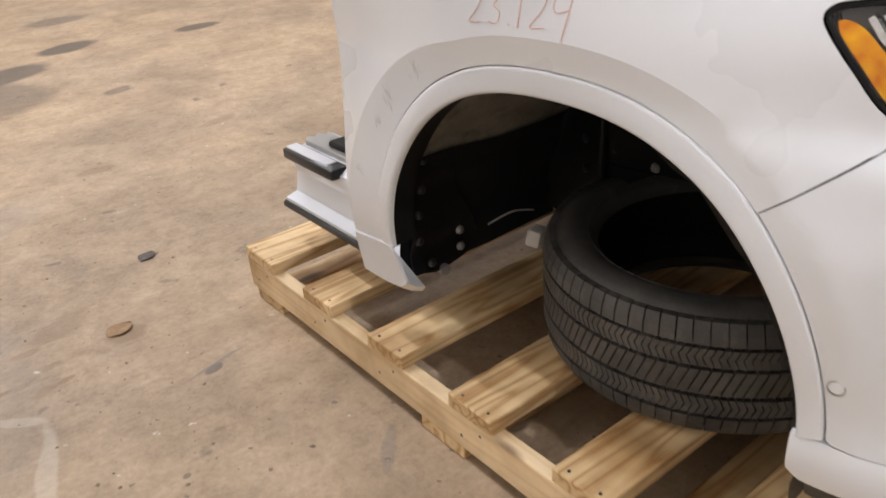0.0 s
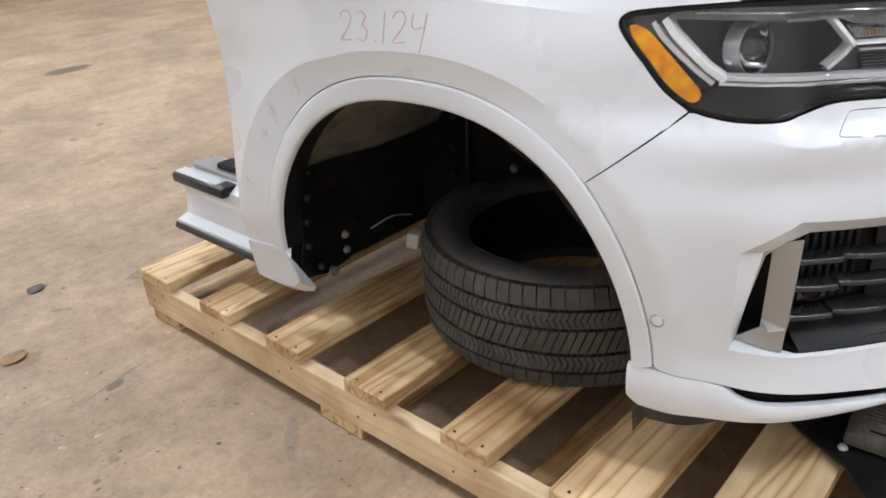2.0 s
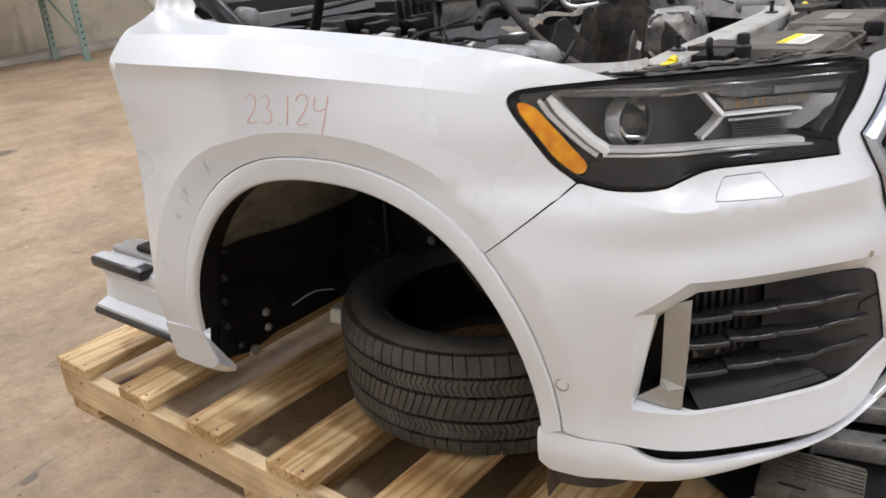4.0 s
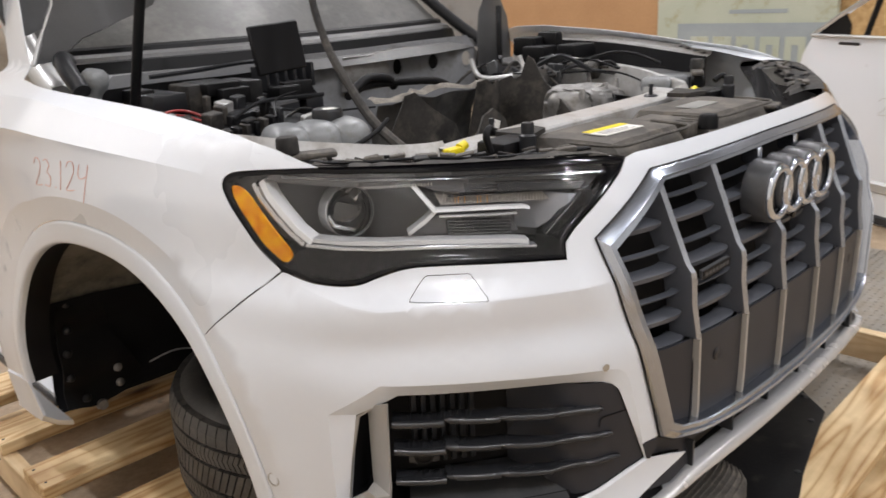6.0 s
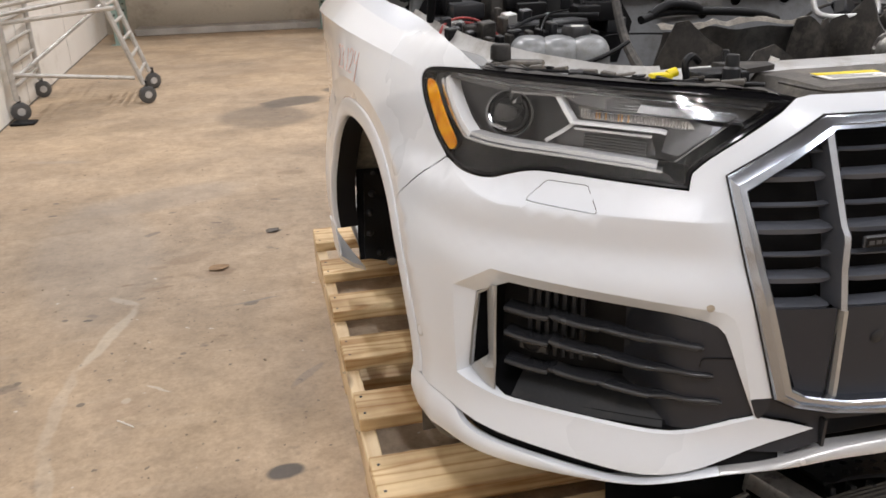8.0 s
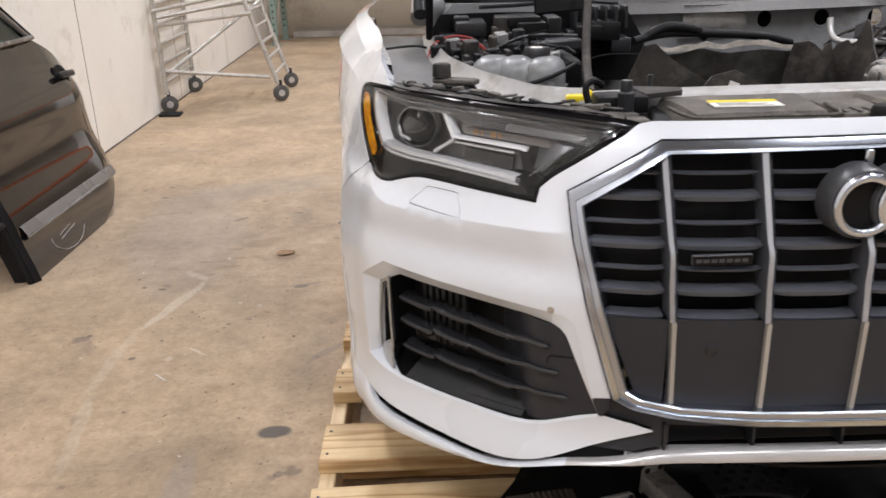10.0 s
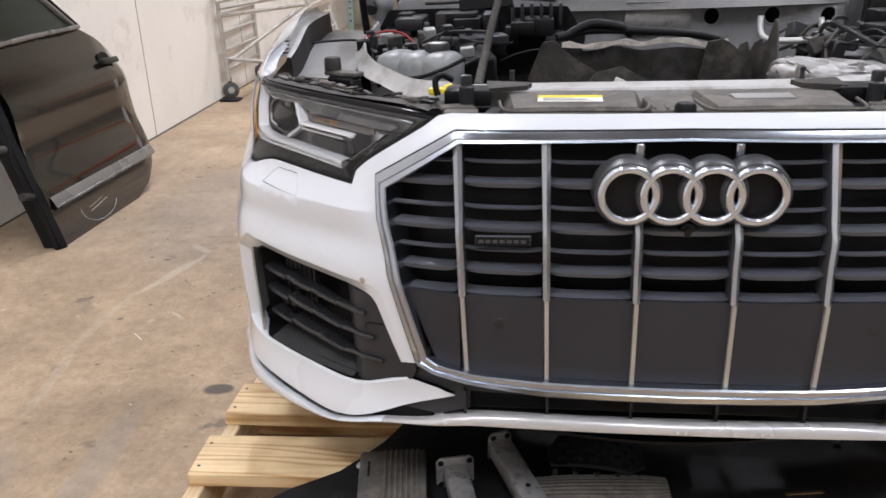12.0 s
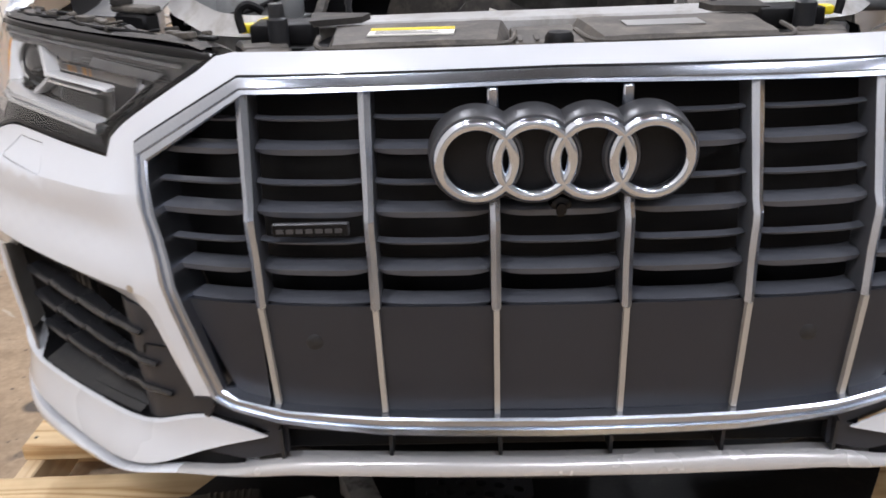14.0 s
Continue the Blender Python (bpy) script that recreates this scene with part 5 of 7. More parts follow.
    strip([(.842, .988), (.860, .975), (.892, .957)], .0075, P, -.032, name="light_guide", material=M_GUIDE, parent=lamp, label="frosted branch of the light guide", skirt=.014)
    strip([(.846, .9895), (.76, .985), (.700, .9815), (.690, .979)], .0045, P, -.023, name="light_guide", material=M_LAMPWHITE, parent=lamp, skirt=.010)
    strip([(.840, .9805), (.76, .976), (.712, .9735)], .0040, P, -.025, name="light_guide", material=M_LAMPSILVER, parent=lamp, skirt=.008)
    for k in range(5):
        strip([(.825, .968 - .0045 * k), (.76, .964 - .0045 * k), (.72, .961 - .0045 * k)], .0018, P, -.040, name="bezel_rib", material=M_LAMPMID, parent=lamp)
    part("bezel_field", skin([(.835, .974), (.715, .967), (.705, .941), (.86, .950), (.884, .9545)], lambda u, z: P(u, z, -.048), thick=.003, step=.03), M_LAMPTOP, lamp, "dark field below the branch")
    part("turn_signal", skin([(.832, .993), (.842, 1.012), (.66, 1.0005), (.645, .984)], lambda u, z: P(u, z, -.036), thick=.004, step=.03), M_LAMPGLASS, lamp, "ribbed turn signal reflector")
    part("bezel_wing", skin([(.700, .936), (.688, .990), (.66, .996), (.600, .992), (.652, .950), (.668, .938)], lambda u, z: P(u, z, -.016 - .95 * max(0, u - .622)), thick=.003, step=.02), M_LAMPWING, lamp, "pale grey inner bezel facet", sharp=20)
    strip([(.672, .942), (.594, .9935)], .003, P, -.014, name="bezel_line", material=M_LAMPMID, parent=lamp)
    strip([(1.15, 1.046), (.985, 1.0435), (.78, 1.0335), (.60, 1.0235), (.53, 1.018)], .004, P, -.010, name="bezel_line", material=M_LAMPMID, parent=lamp, label="bright line along the lamp's top")
    for k in range(5):
        strip([(.74 + .02 * k, 1.021 - .0037 * k), (.66, 1.016 - .0039 * k), (.575 - .004 * k, 1.0095 - .0041 * k)], .0012, P, -.021 - .0012 * k, rise=.003, name="bezel_rib", material=M_LAMPMID, parent=lamp)
    part("bezel_window", skin([(.735, 1.0195), (.665, 1.0145), (.572, 1.0075), (.590, .9985), (.67, 1.0035), (.74, 1.008)], lambda u, z: P(u, z, -.017), thick=.002, step=.02), M_LAMPMID, lamp, "glossy end of the bezel")
    for k in range(26):
        u = .98 - k * .0053
        part("bezel_tooth", box((-.0008, -.0022, 0), (.0008, .0022, .0016), 0, Matrix.Translation(P(u, 1.0315 - .003 * k / 26, -.0155)) @ pose(0, 0, 0, 90, 0, 40 * side)), M_LAMPSILVER, lamp, sharp=0)
    nrm = (P(.985, .990, .0) - P(.985, .990, -.083)).normalized()
    m = Vector((.25 * side, -.95, .10)).normalized().to_track_quat("Z", "Y").to_matrix().to_4x4()
    m.translation = Vector((.806 * side, .384, .984))
    part("projector_ring", lathe([(.0388, .005), (.0396, .0075), (.0412, .007), (.042, .004), (.0425, -.022), (.0388, -.022), (.0388, .005)], 48, m), M_RING, lamp, "chrome ring round the projector")
    part("projector_barrel", lathe([(.0386, .002), (.034, -.006), (.0335, -.03)], 40, m, caps=False), M_GLOSSBLACK, lamp)
    part("projector_lens", lathe([(.0001, .022), (.010, .021), (.020, .0165), (.028, .009), (.0335, -.004)], 32, m), M_PROJECTOR, lamp, "round projector lens")
    cowl = [(1.088, 1.000), (1.080, 1.014), (1.050, 1.022), (1.018, 1.020), (1.020, 1.006), (1.036, 1.000), (1.05, .990), (1.078, .989)]
    part("projector_cowl", skin(cowl, lambda u, z: P(u, z, -.058 - .5 * abs(z - 1.008)), thick=.012, step=.010), M_LAMPSILVER, lamp, "silver cowl beside the projector", sharp=20)
    part("cowl_facet", skin([(1.060, .990), (1.045, .996), (1.030, .984), (1.040, .972), (1.058, .976)], lambda u, z: P(u, z, -.070 + .8 * (u - 1.045)), thick=.008, step=.012), M_LAMPSILVER, lamp, sharp=20)
    part("projector_bracket", tube([P(1.078, .984, -.040), P(1.066, .968, -.042), P(1.02, .962, -.050)], .0035, 6), M_LAMPSILVER, lamp)
    turned = nrm.to_track_quat("Z", "Y").to_matrix().to_4x4()
    for k in range(34):
        part("reflector_rib", box((-.0007, -.0065, 0), (.0007, .0065, .003), 0, Matrix.Translation(P(.834 - k * .0054, 1.0022 - k * .00040, -.034)) @ turned), M_AMBERRIB if k in (5, 6, 8, 12, 13, 15) else M_LAMPGLASS, lamp, sharp=0)
    return lamp


headlamp(-1)
headlamp(1)

# ---------------------------------------------------------------- wheel wells and what holds the shell
def wheel_well(side):
    s = side
    def lining(a0, a1, material, name, label, reach=0.0):
        arcs = []
        for x in (.965, .84, .70, .55, .46):
            bulge = .0 if x > .8 else -.012
            row = []
            for k in range(15):
                g = a0 + (a1 - a0) * k / 14
                a = radians(g)
                w = 1 + .012 * math.sin(g * .39 + x * 9) + reach
                row.append(Vector((s * x, .9755 + (.500 + bulge) * w * math.cos(a), .37 + (.495 + bulge) * w * math.sin(a))))
            arcs.append(row)
        return part(name, loft(arcs, False), material, CAR, label, sharp=45)
    lining(-8, 30, M_FELT, "wheel_liner", "black felt wheel-arch liner")
    lining(27, 66, M_SHELL, "wheel_house", "dusty khaki wheel housing", .012)
    lining(64, 112, M_FELT, "wheel_liner", "black felt wheel-arch liner")
    lining(109, 188, M_BROWN, "wheel_house", "grimy brown wheel housing", .012)
    inner = [(.60, .56), (.68, .53), (.80, .53), (1.12, .51), (1.27, .42), (1.30, .30), (1.47, .33), (1.48, .70), (1.30, .86), (.98, .92), (.68, .86), (.60, .70)]
    part("inner_wing", skin(inner, lambda y, z: Vector((s * (.46 + .03 * math.sin(y * 7) * math.cos(z * 9)), y, z)), thick=.004, step=.06), M_BLACK, CAR, "black inner wing panel")
    plate = [(.86, .30), (.95, .31), (.94, .63), (.90, .68), (.84, .66), (.80, .48), (.74, .36), (.79, .31)]
    part("liner_edge", skin(plate, lambda x, z: Vector((s * x, 1.452 - .12 * max(0, z - .45) + .012 * math.sin(z * 40), z)), thick=.006, step=.04), M_BLACK, CAR, "black liner edge with rivets")
    for x, z in ((.913, .604), (.918, .533), (.926, .468), (.807, .384), (.808, .340), (.93, .40), (.90, .33)):
        part("liner_screw", lathe([(.0001, .006), (.006, .005), (.010, .002), (.012, -.004)], 14, Matrix.Translation((s * x, 1.440 - .12 * max(0, z - .45), z)) @ pose(0, 0, 0, 90)), M_ALU if x < .9 else M_DARK, CAR)
    part("body_flange", skin([(.80, .70), (.93, .66), (.92, .74), (.86, .80), (.80, .82)], lambda x, z: Vector((s * x, 1.40 - (z - .66) * .75, z)), thick=.003, step=.04), M_SHELL, CAR, "dusty bare metal above the liner")
    part("clip", lathe([(.0001, .006), (.014, .004), (.017, -.01), (.012, -.02)], 10, Matrix.Translation((s * .865, 1.438, .297)) @ pose(0, 0, 0, 90)), M_ALU, CAR, "dirty grey metal clip")
    if s < 0:
        part("loose_cap", box((-.03, -.02, -.024), (.03, .02, .024), .008, pose(-.56, 1.43, .275, 10, 8, 25), 2), M_LABEL, CAR, "scuffed white plastic cap")
        part("chafed_edge", tube(curve([(-.725, 1.43, .373), (-.65, 1.42, .385), (-.567, 1.43, .356)], 6), .0025, 6), M_GALV, CAR)
        part("inner_bolt", lathe([(.0001, .008), (.009, .007), (.013, .0)], 12, pose(-.475, 1.12, .60, 0, -90, 0)), M_ALU, CAR)
        part("inner_bolt", lathe([(.0001, .008), (.009, .007), (.013, .0)], 12, pose(-.475, 1.12, .53, 0, -90, 0)), M_ALU, CAR)
        for y, z in ((.66, .78), (.665, .71), (.67, .64), (1.28, .80), (1.31, .72), (1.33, .64), (1.335, .55), (1.335, .47)):
            part("inner_bolt", lathe([(.0001, .008), (.008, .007), (.012, .0)], 12, pose(-.472, y, z, 0, -90, 0)), M_DARK, CAR)
        part("inner_rib", tube(curve([(-.47, 1.27, .80), (-.475, 1.275, .62), (-.475, 1.285, .42), (-.47, 1.29, .31)], 5), .010, 8), M_BLACK, CAR, "rounded edge of the inner panel")
        part("tow_hook_bracket", tube(curve([(-.50, .66, .47), (-.53, .62, .49), (-.55, .60, .53)], 5), [.012] * 5 + [.018] * 6, 8), M_GALV, CAR)


wheel_well(-1)
wheel_well(1)

# added sheet: stops light from the open bay falling on the tyre below
part("bay_light_block", skin([(-.462, .60), (.05, .60), (.05, 1.34), (-.462, 1.34)], lambda x, y: Vector((x, y, .505 + .02 * math.sin(x * 9) * math.cos(y * 7))), thick=.004, step=.08), M_BLACK, CAR, "black sheet added under the engine bay to keep light off the tyre")

# under the bumper: black support that carries the nose on the pallet
part("bumper_underside", skin([(-.90, .0), (.90, .0), (.80, .10), (.40, .34), (-.40, .34), (-.80, .10)], lambda x, q: Vector((x, .06 + q + .35 * (abs(x) / .93) ** 2, .40 - .02 * math.cos(x * 3))), thick=.006, step=.08), M_BLACK, CAR, "black bumper underside")
part("lower_intake", box((-.44, .03, .47), (.44, .12, .545), .004), M_BLACK, CAR, "black lower intake")
for k in range(6):
    x = -.39 + .156 * k
    part("lower_intake_rib", box((x - .0025, -.006, .48), (x + .0025, .04, .530)), M_DARK, CAR, sharp=0)
part("subframe", box((-.06, .50, DECK + .002), (.60, .66, .36), .03, seg=2), M_BLACK, CAR, "black front subframe standing on the pallet")
part("subframe", box((-.18, 1.25, DECK + .002), (.44, 1.42, .34), .03, seg=2), M_BLACK, CAR)

# ---------------------------------------------------------------- sill stump behind the fender
sec = [(-.955, .30), (-.985, .312), (-.985, .328), (-.948, .338), (-.935, .40), (-.945, .43), (-.94, .455), (-.915, .470), (-.875, .474), (-.80, .478), (-.76, .44), (-.76, .32)]
bm = bmesh.new()
rows = [[bm.verts.new((x + .045, y, z - .012)) for x, z in sec] for y in (1.50, 1.75, 2.02, 2.10)]
for a, b in zip(rows, rows[1:]):
    for i in range(len(sec)):
        bm.faces.new((a[i], a[(i + 1) % len(sec)], b[(i + 1) % len(sec)], b[i]))
for r in (rows[0], rows[-1]):
    bm.faces.new(r)
bmesh.ops.recalc_face_normals(bm, faces=bm.faces)
SILL = part("sill", bm, M_PAINT, CAR, "cut-off white door sill", sharp=30)
part("sill_strip", box((-.950, 1.55, .284), (-.910, 2.11, .306), .005), M_DARK, SILL, "dark grey rubbing strip")
part("sill_trim", box((-.922, 1.84, .432), (-.862, 2.112, .464), .008, seg=2), M_DARK, SILL, "black sill trim")
part("sill_plate", box((-.910, 1.885, .461), (-.871, 2.108, .4675), .003), M_TRIMWHITE, SILL, "pale sill plate")
part("sill_ledge", prism([(-.855, 1.70), (-.855, 2.085), (-.838, 2.108), (-.82, 2.092), (-.80, 2.11), (-.785, 2.085), (-.77, 2.095), (-.77, 1.70)], .018, pose(0, 0, .458), .003), M_GREYTRIM, SILL, "grey plastic sill ledge")
part("sill_fitting", box((-.84, 1.78, .474), (-.78, 1.98, .494), .006), M_BLACK, SILL, "black fitting on the sill")

# ---------------------------------------------------------------- writing on the fender
DIGITS = {"2": [[(0, .8), (.2, 1), (.55, 1), (.7, .75), (.45, .4), (0, 0), (.7, .02)]], "3": [[(.05, .95), (.35, 1), (.6, .8), (.35, .55), (.65, .35), (.5, .02), (.05, .05)]],
          ".": [[(.05, .0), (.1, .02), (.12, .0)]], "1": [[(.15, 1), (.1, .5), (0, -.05)]], "4": [[(.1, .95), (0, .6), (.2, .45), (.7, .55)], [(.8, .95), (.7, .5), (.45, -.35)]]}


def scrawl(text, place, width, height, material, parent, label, thick=.0009):
    bm = bmesh.new()
    x = 0
    for ch in text:
        for line in DIGITS[ch]:
            add_tube(bm, [place(x + p.x * width, p.y * height) for p in curve([(a, b, 0) for a, b in line], 6)], thick, 5)
        x += width * (.55 if ch == "." else .62 if ch == "1" else 1.05)
    return part("handwriting", bm, material, parent, label)


scrawl("23.124", lambda x, z: body(1.82 - x * .86, .980 + .03 * x + z * .95, .0003), .0475, .055, M_INK, FENDER, "faded red marker: 23.124")


# ---------------------------------------------------------------- engine bay
def sheet(outline, place, material, name, label="", thick=.003, step=.05, parent=None):
    return part(name, skin(outline, place, thick=thick, step=step), material, parent or CAR, label)


def noisy(p, amount, scale=9.0):
    return Vector(p) + noise.noise_vector(Vector(p) * scale) * amount


# cross panel behind the nose: dusty black covers with labels
PANEL = sheet([(-.455, .135), (-.30, .082), (.0, .070), (.30, .082), (.455, .135), (.50, .21), (.46, .30), (.40, .225), (.20, .20), (-.20, .20), (-.40, .225), (-.46, .30), (-.50, .21)],
              lambda x, y: noisy((x, y, 1.014 - .026 * ease((y - .12) / .07)), .003, 14), M_DUSTY, "lock_panel", "dusty black plastic panel over the radiator", .006, .03)
part("radiator_top", box((-.46, .19, .94), (.46, .47, .975), .01), M_COVER, PANEL, "dusty radiator top")
for k, x in enumerate((-.43, -.345, .37, .44)):
    part("lock_arm", box((-.018, -.11, -.01), (.018, .11, .012), .006, pose(x, .31, .992, 0, 4, (25, -12, 12, -25)[k])), M_BLACK, PANEL, "black panel stay")
part("lock_seal", tube(curve([(-.47, .16, 1.012), (-.30, .105, 1.016), (0, .092, 1.017), (.30, .105, 1.016), (.47, .16, 1.012)], 8), .006, 8), M_BLACK, PANEL, "black rubber seal")


def cover(x0, x1, y0, y1, h):
    xs = [x0 + (x1 - x0) * k / 12 for k in range(13)]
    rows = []
    for j in range(9):
        t = j / 8
        row = []
        for k, x in enumerate(xs):
            e = ease(min(k, 12 - k) / 1.1) * ease(min(j, 8 - j) / 1.1)
            row.append(noisy((x + .02 * t * (1 if k > 6 else -1), y0 + (y1 - y0) * t, .984 + (h + .022) * e), .0025, 16))
        rows.append(row)
    bm = loft(rows, False)
    for f in bm.faces:
        if f.normal.z < 0:
            f.normal_flip()
    return part("radiator_cover", bm, M_COVER, PANEL, "raised dusty plastic cover", sharp=35)


def cover_lip(x0, x1, y0):
    part("cover_lip", tube(curve([(x0 - .01, y0 + .10, 1.022), (x0, y0 + .02, 1.022), (x0 + .03, y0 - .004, 1.022), ((x0 + x1) / 2, y0 - .008, 1.024), (x1 - .03, y0 - .004, 1.022), (x1, y0 + .02, 1.022), (x1 + .01, y0 + .10, 1.022)], 6), .0035, 6), M_COVER, PANEL, "worn cover edge")


cover_lip(-.325, -.050, .202)
cover_lip(.060, .345, .202)
for s in (-1, 1):
    for k in range(3):
        part("stay_plate", box((-.035, -.022, -.004), (.035, .022, .006), .003, pose(s * (.40 + .012 * k), .235 + .045 * k, 1.0 + .002 * k, 0, 0, s * (12 - 14 * k))), M_COVER, PANEL, "dusty brown stay plate")
for k in range(4):
    part("air_box_step", box((-.040 + .024 * k, .22, 1.0215), (-.034 + .024 * k, .26, 1.0228), .0003), M_COVER, PANEL)
cover(-.325, -.050, .200, .430, .019)
cover(.060, .345, .200, .425, .019)
part("air_box", box((-.045, .215, .985), (.055, .36, 1.020), .006, seg=2), M_COVER, PANEL, "low dusty box between the covers")
part("rubber_stop", lathe([(.0001, .022), (.016, .020), (.020, .014), (.021, -.01)], 18, pose(.015, .20, 1.016)), M_BLACK, PANEL)
LABEL = part("label", box((-.268, .262, 1.0255), (-.140, .318, 1.0275), 0, pose(0, 0, 0, 0, 0, -2)), M_LABEL, PANEL, "white and yellow service label", sharp=0)
part("label_stripe", box((-.268, .300, 1.0277), (-.140, .318, 1.0287), 0, pose(0, 0, 0, 0, 0, -2)), M_YELLOW, LABEL, "yellow stripe", sharp=0)
for k in range(4):
    part("print_bar", box((-.258, .268 + .0075 * k, 1.0277), (-.258 + (.10, .085, .095, .06)[k], .271 + .0075 * k, 1.0284), 0, pose(0, 0, 0, 0, 0, -2)), M_INKGREY, LABEL, sharp=0)
part("label", box((.13, .285, 1.0255), (.245, .335, 1.0272), 0, pose(0, 0, 0, 0, 0, 1)), M_GREYTRIM, PANEL, "dirty unreadable label", sharp=0)

# aluminium cross bar and the white inner wings
bar = [(-.475, .500, 1.012), (-.40, .505, 1.014), (-.2, .512, 1.015), (.1, .516, 1.015), (.30, .520, 1.016), (.385, .528, 1.018), (.45, .550, 1.017), (.50, .590, 1.014), (.53, .64, 1.008)]
loops = [[], [], [], [], []]
for p in curve(bar, 4):
    for l, (dy, dz) in zip(loops, ((-.048, -.03), (-.047, -.003), (-.042, .002), (.024, .004), (.028, -.03))):
        l.append(p + Vector((0, dy, dz)))
part("cross_bar", loft(loops, False), M_BODYWHITE, CAR, "pale painted cross bar", sharp=25)


def inner_rail(s):
    path = curve([(.455, .525, 1.026), (.50, .522, 1.029), (.541, .545, 1.031), (.585, .605, 1.034), (.63, .68, 1.039), (.676, .754, 1.045), (.72, .87, 1.054), (.752, 1.05, 1.068), (.77, 1.35, 1.086)], 5)
    loops = [[], [], [], [], []]
    for i, p in enumerate(path):
        d = (path[min(i + 1, len(path) - 1)] - path[max(i - 1, 0)]).normalized()
        n = Vector((d.y, -d.x, 0)) if d.y > -2 else Vector((1, 0, 0))
        w = .026 + .012 * math.sin(min(i / len(path), 1) * math.pi)
        for l, (k, dz) in zip(loops, ((-.010, -.16), (0, -.004), (.005, .0), (.016, -.018), (w, -.034))):
            q = noisy(p + n * k + Vector((0, 0, dz)), .003, 11)
            l.append(Vector((s * q.x, q.y, q.z)))
    rail = part("inner_wing_rail", loft(loops, False), M_BODYWHITE, CAR, "dusty white inner wing flange", sharp=40)
    ledge = [[], [], [], []]
    for k in range(13):
        y = .64 + k * .060
        q = body(y + .7245, cubic(y, [.5, .7, 1.0, 1.4], [1.078, 1.099, 1.126, 1.140]), 0, 1)
        for l, (dx, dz) in zip(ledge, ((-.004, -.005), (-.014, -.020), (-.044, -.024), (-.050, -.09))):
            l.append(Vector((s * (q.x + dx), y, q.z + dz)))
    flange = [[], [], []]
    for k in range(17):
        u = 1.085 + k * .024
        zz = cubic(u, [1.08, 1.20, 1.36, 1.70], [1.065, 1.078, 1.099, 1.127])
        wide = .034 * min(1, (u - 1.06) / .12) * min(1, max(.25, (1.52 - u) / .12))
        for l, (o, dz) in zip(flange, ((-.001, -.0005), (-.012, -.003), (-wide, -.010))):
            l.append(body(u, zz + dz, o, s))
    part("wing_apron", skin([(.725, .66), (.80, .655), (.925, .70), (.955, .90), (.965, 1.40), (.75, 1.42), (.745, 1.0)], lambda x, y: noisy((s * x, y, 1.012 + .05 * (y - .66) + .04 * (x - .75)), .008, 9), thick=.003, step=.06), M_SCUTTLE, CAR, "dusty grey apron between the rail and the fender", sharp=40)
    part("fender_flange", loft(flange, False), M_PAINT, CAR, "white folded edge of the fender", sharp=40)
    part("wing_drop", loft(ledge[2:], False), M_BLACK, CAR, "black inner face below the ledge", sharp=25)
    led = part("wing_ledge", loft(ledge[:3], False), M_BODYWHITE, CAR, "white metal ledge along the fender top", sharp=25)
    for k in range(4):
        y = .66 + .03 * k
        part("slot", box((-.007, -.004, -.001), (.007, .004, .002), 0, Matrix.Translation((s * (body(y + .7245, 1.09, 0, 1).x - .034), y, 1.078 + .006 * k))), M_BLACK, led, sharp=0)
    stop = thing("wing_stop", "", "")
    stop.parent = CAR
    stop.matrix_basis = pose(s * .722, .595, 1.040, 0, 0, s * 30)
    part("bracket", box((-.052, -.018, -.010), (.052, .018, .003), .006, seg=2), M_COVER, stop, "dusty black wing bracket")
    part("bracket_base", box((-.04, -.022, -.05), (.045, .016, -.010), .006), M_BLACK, stop)
    part("bump_stop", lathe([(.0001, .030), (.017, .029), (.020, .025), (.021, .0)], 20, pose(s * .035, 0, .004)), M_DUSTY, stop, "round rubber stop")
    # ragged top mounting of the lamp
    loops = [[], [], [], []]
    for k in range(25):
        u = .50 + k * .027
        z = cubic(u, [.47, .535, .74, .93, 1.077, 1.2], [1.030, 1.045, 1.052, 1.061, 1.062, 1.054])
        wob = .006 * math.sin(k * 2.1) + .004 * math.sin(k * 5.3)
        for l, (o, dz) in zip(loops, ((-.004, .0005), (-.016, .002 + wob * .3), (-.052 + wob, -.003 + wob * .5), (-.095 + wob * 2, -.016 + wob))):
            l.append(body(u, z + dz, o, s))
    part("lamp_bracket", loft(loops, False), M_DUSTY, CAR, "dusty plastic lamp mounting", sharp=40)
    rb = random.Random(61)
    for k in range(22):
        u = .53 + k * .028 + rb.uniform(-.01, .01)
        z = cubic(u, [.47, .535, .74, .93, 1.077, 1.2], [1.030, 1.045, 1.052, 1.061, 1.062, 1.054])
        q = body(u, z + .001, -.022 - rb.uniform(0, .05), s)
        w, d, h = rb.uniform(.007, .019), rb.uniform(.004, .010), rb.uniform(.0015, .005)
        part("mount_clip", box((-w, -d, -h), (w, d, h), .0015, Matrix.Translation(q) @ pose(0, 0, 0, rb.uniform(-14, 14), rb.uniform(-14, 14), s * (25 + 55 * (u - .5)) + rb.uniform(-18, 18))), rb.choice((M_COVER, M_COVER, M_DUSTY, M_BLACK)), CAR, "dusty broken mounting clip")
    part("mount_wire", tube(curve([body(u, cubic(u, [.47, .74, 1.077, 1.2], [1.034, 1.055, 1.065, 1.057]), -.030 - .012 * math.sin(u * 23), s) for u in (.56, .66, .76, .86, .96, 1.06, 1.12)], 5), .0028, 6), M_BLACK, CAR, "thin black wire along the lamp")


inner_rail(-1)
inner_rail(1)


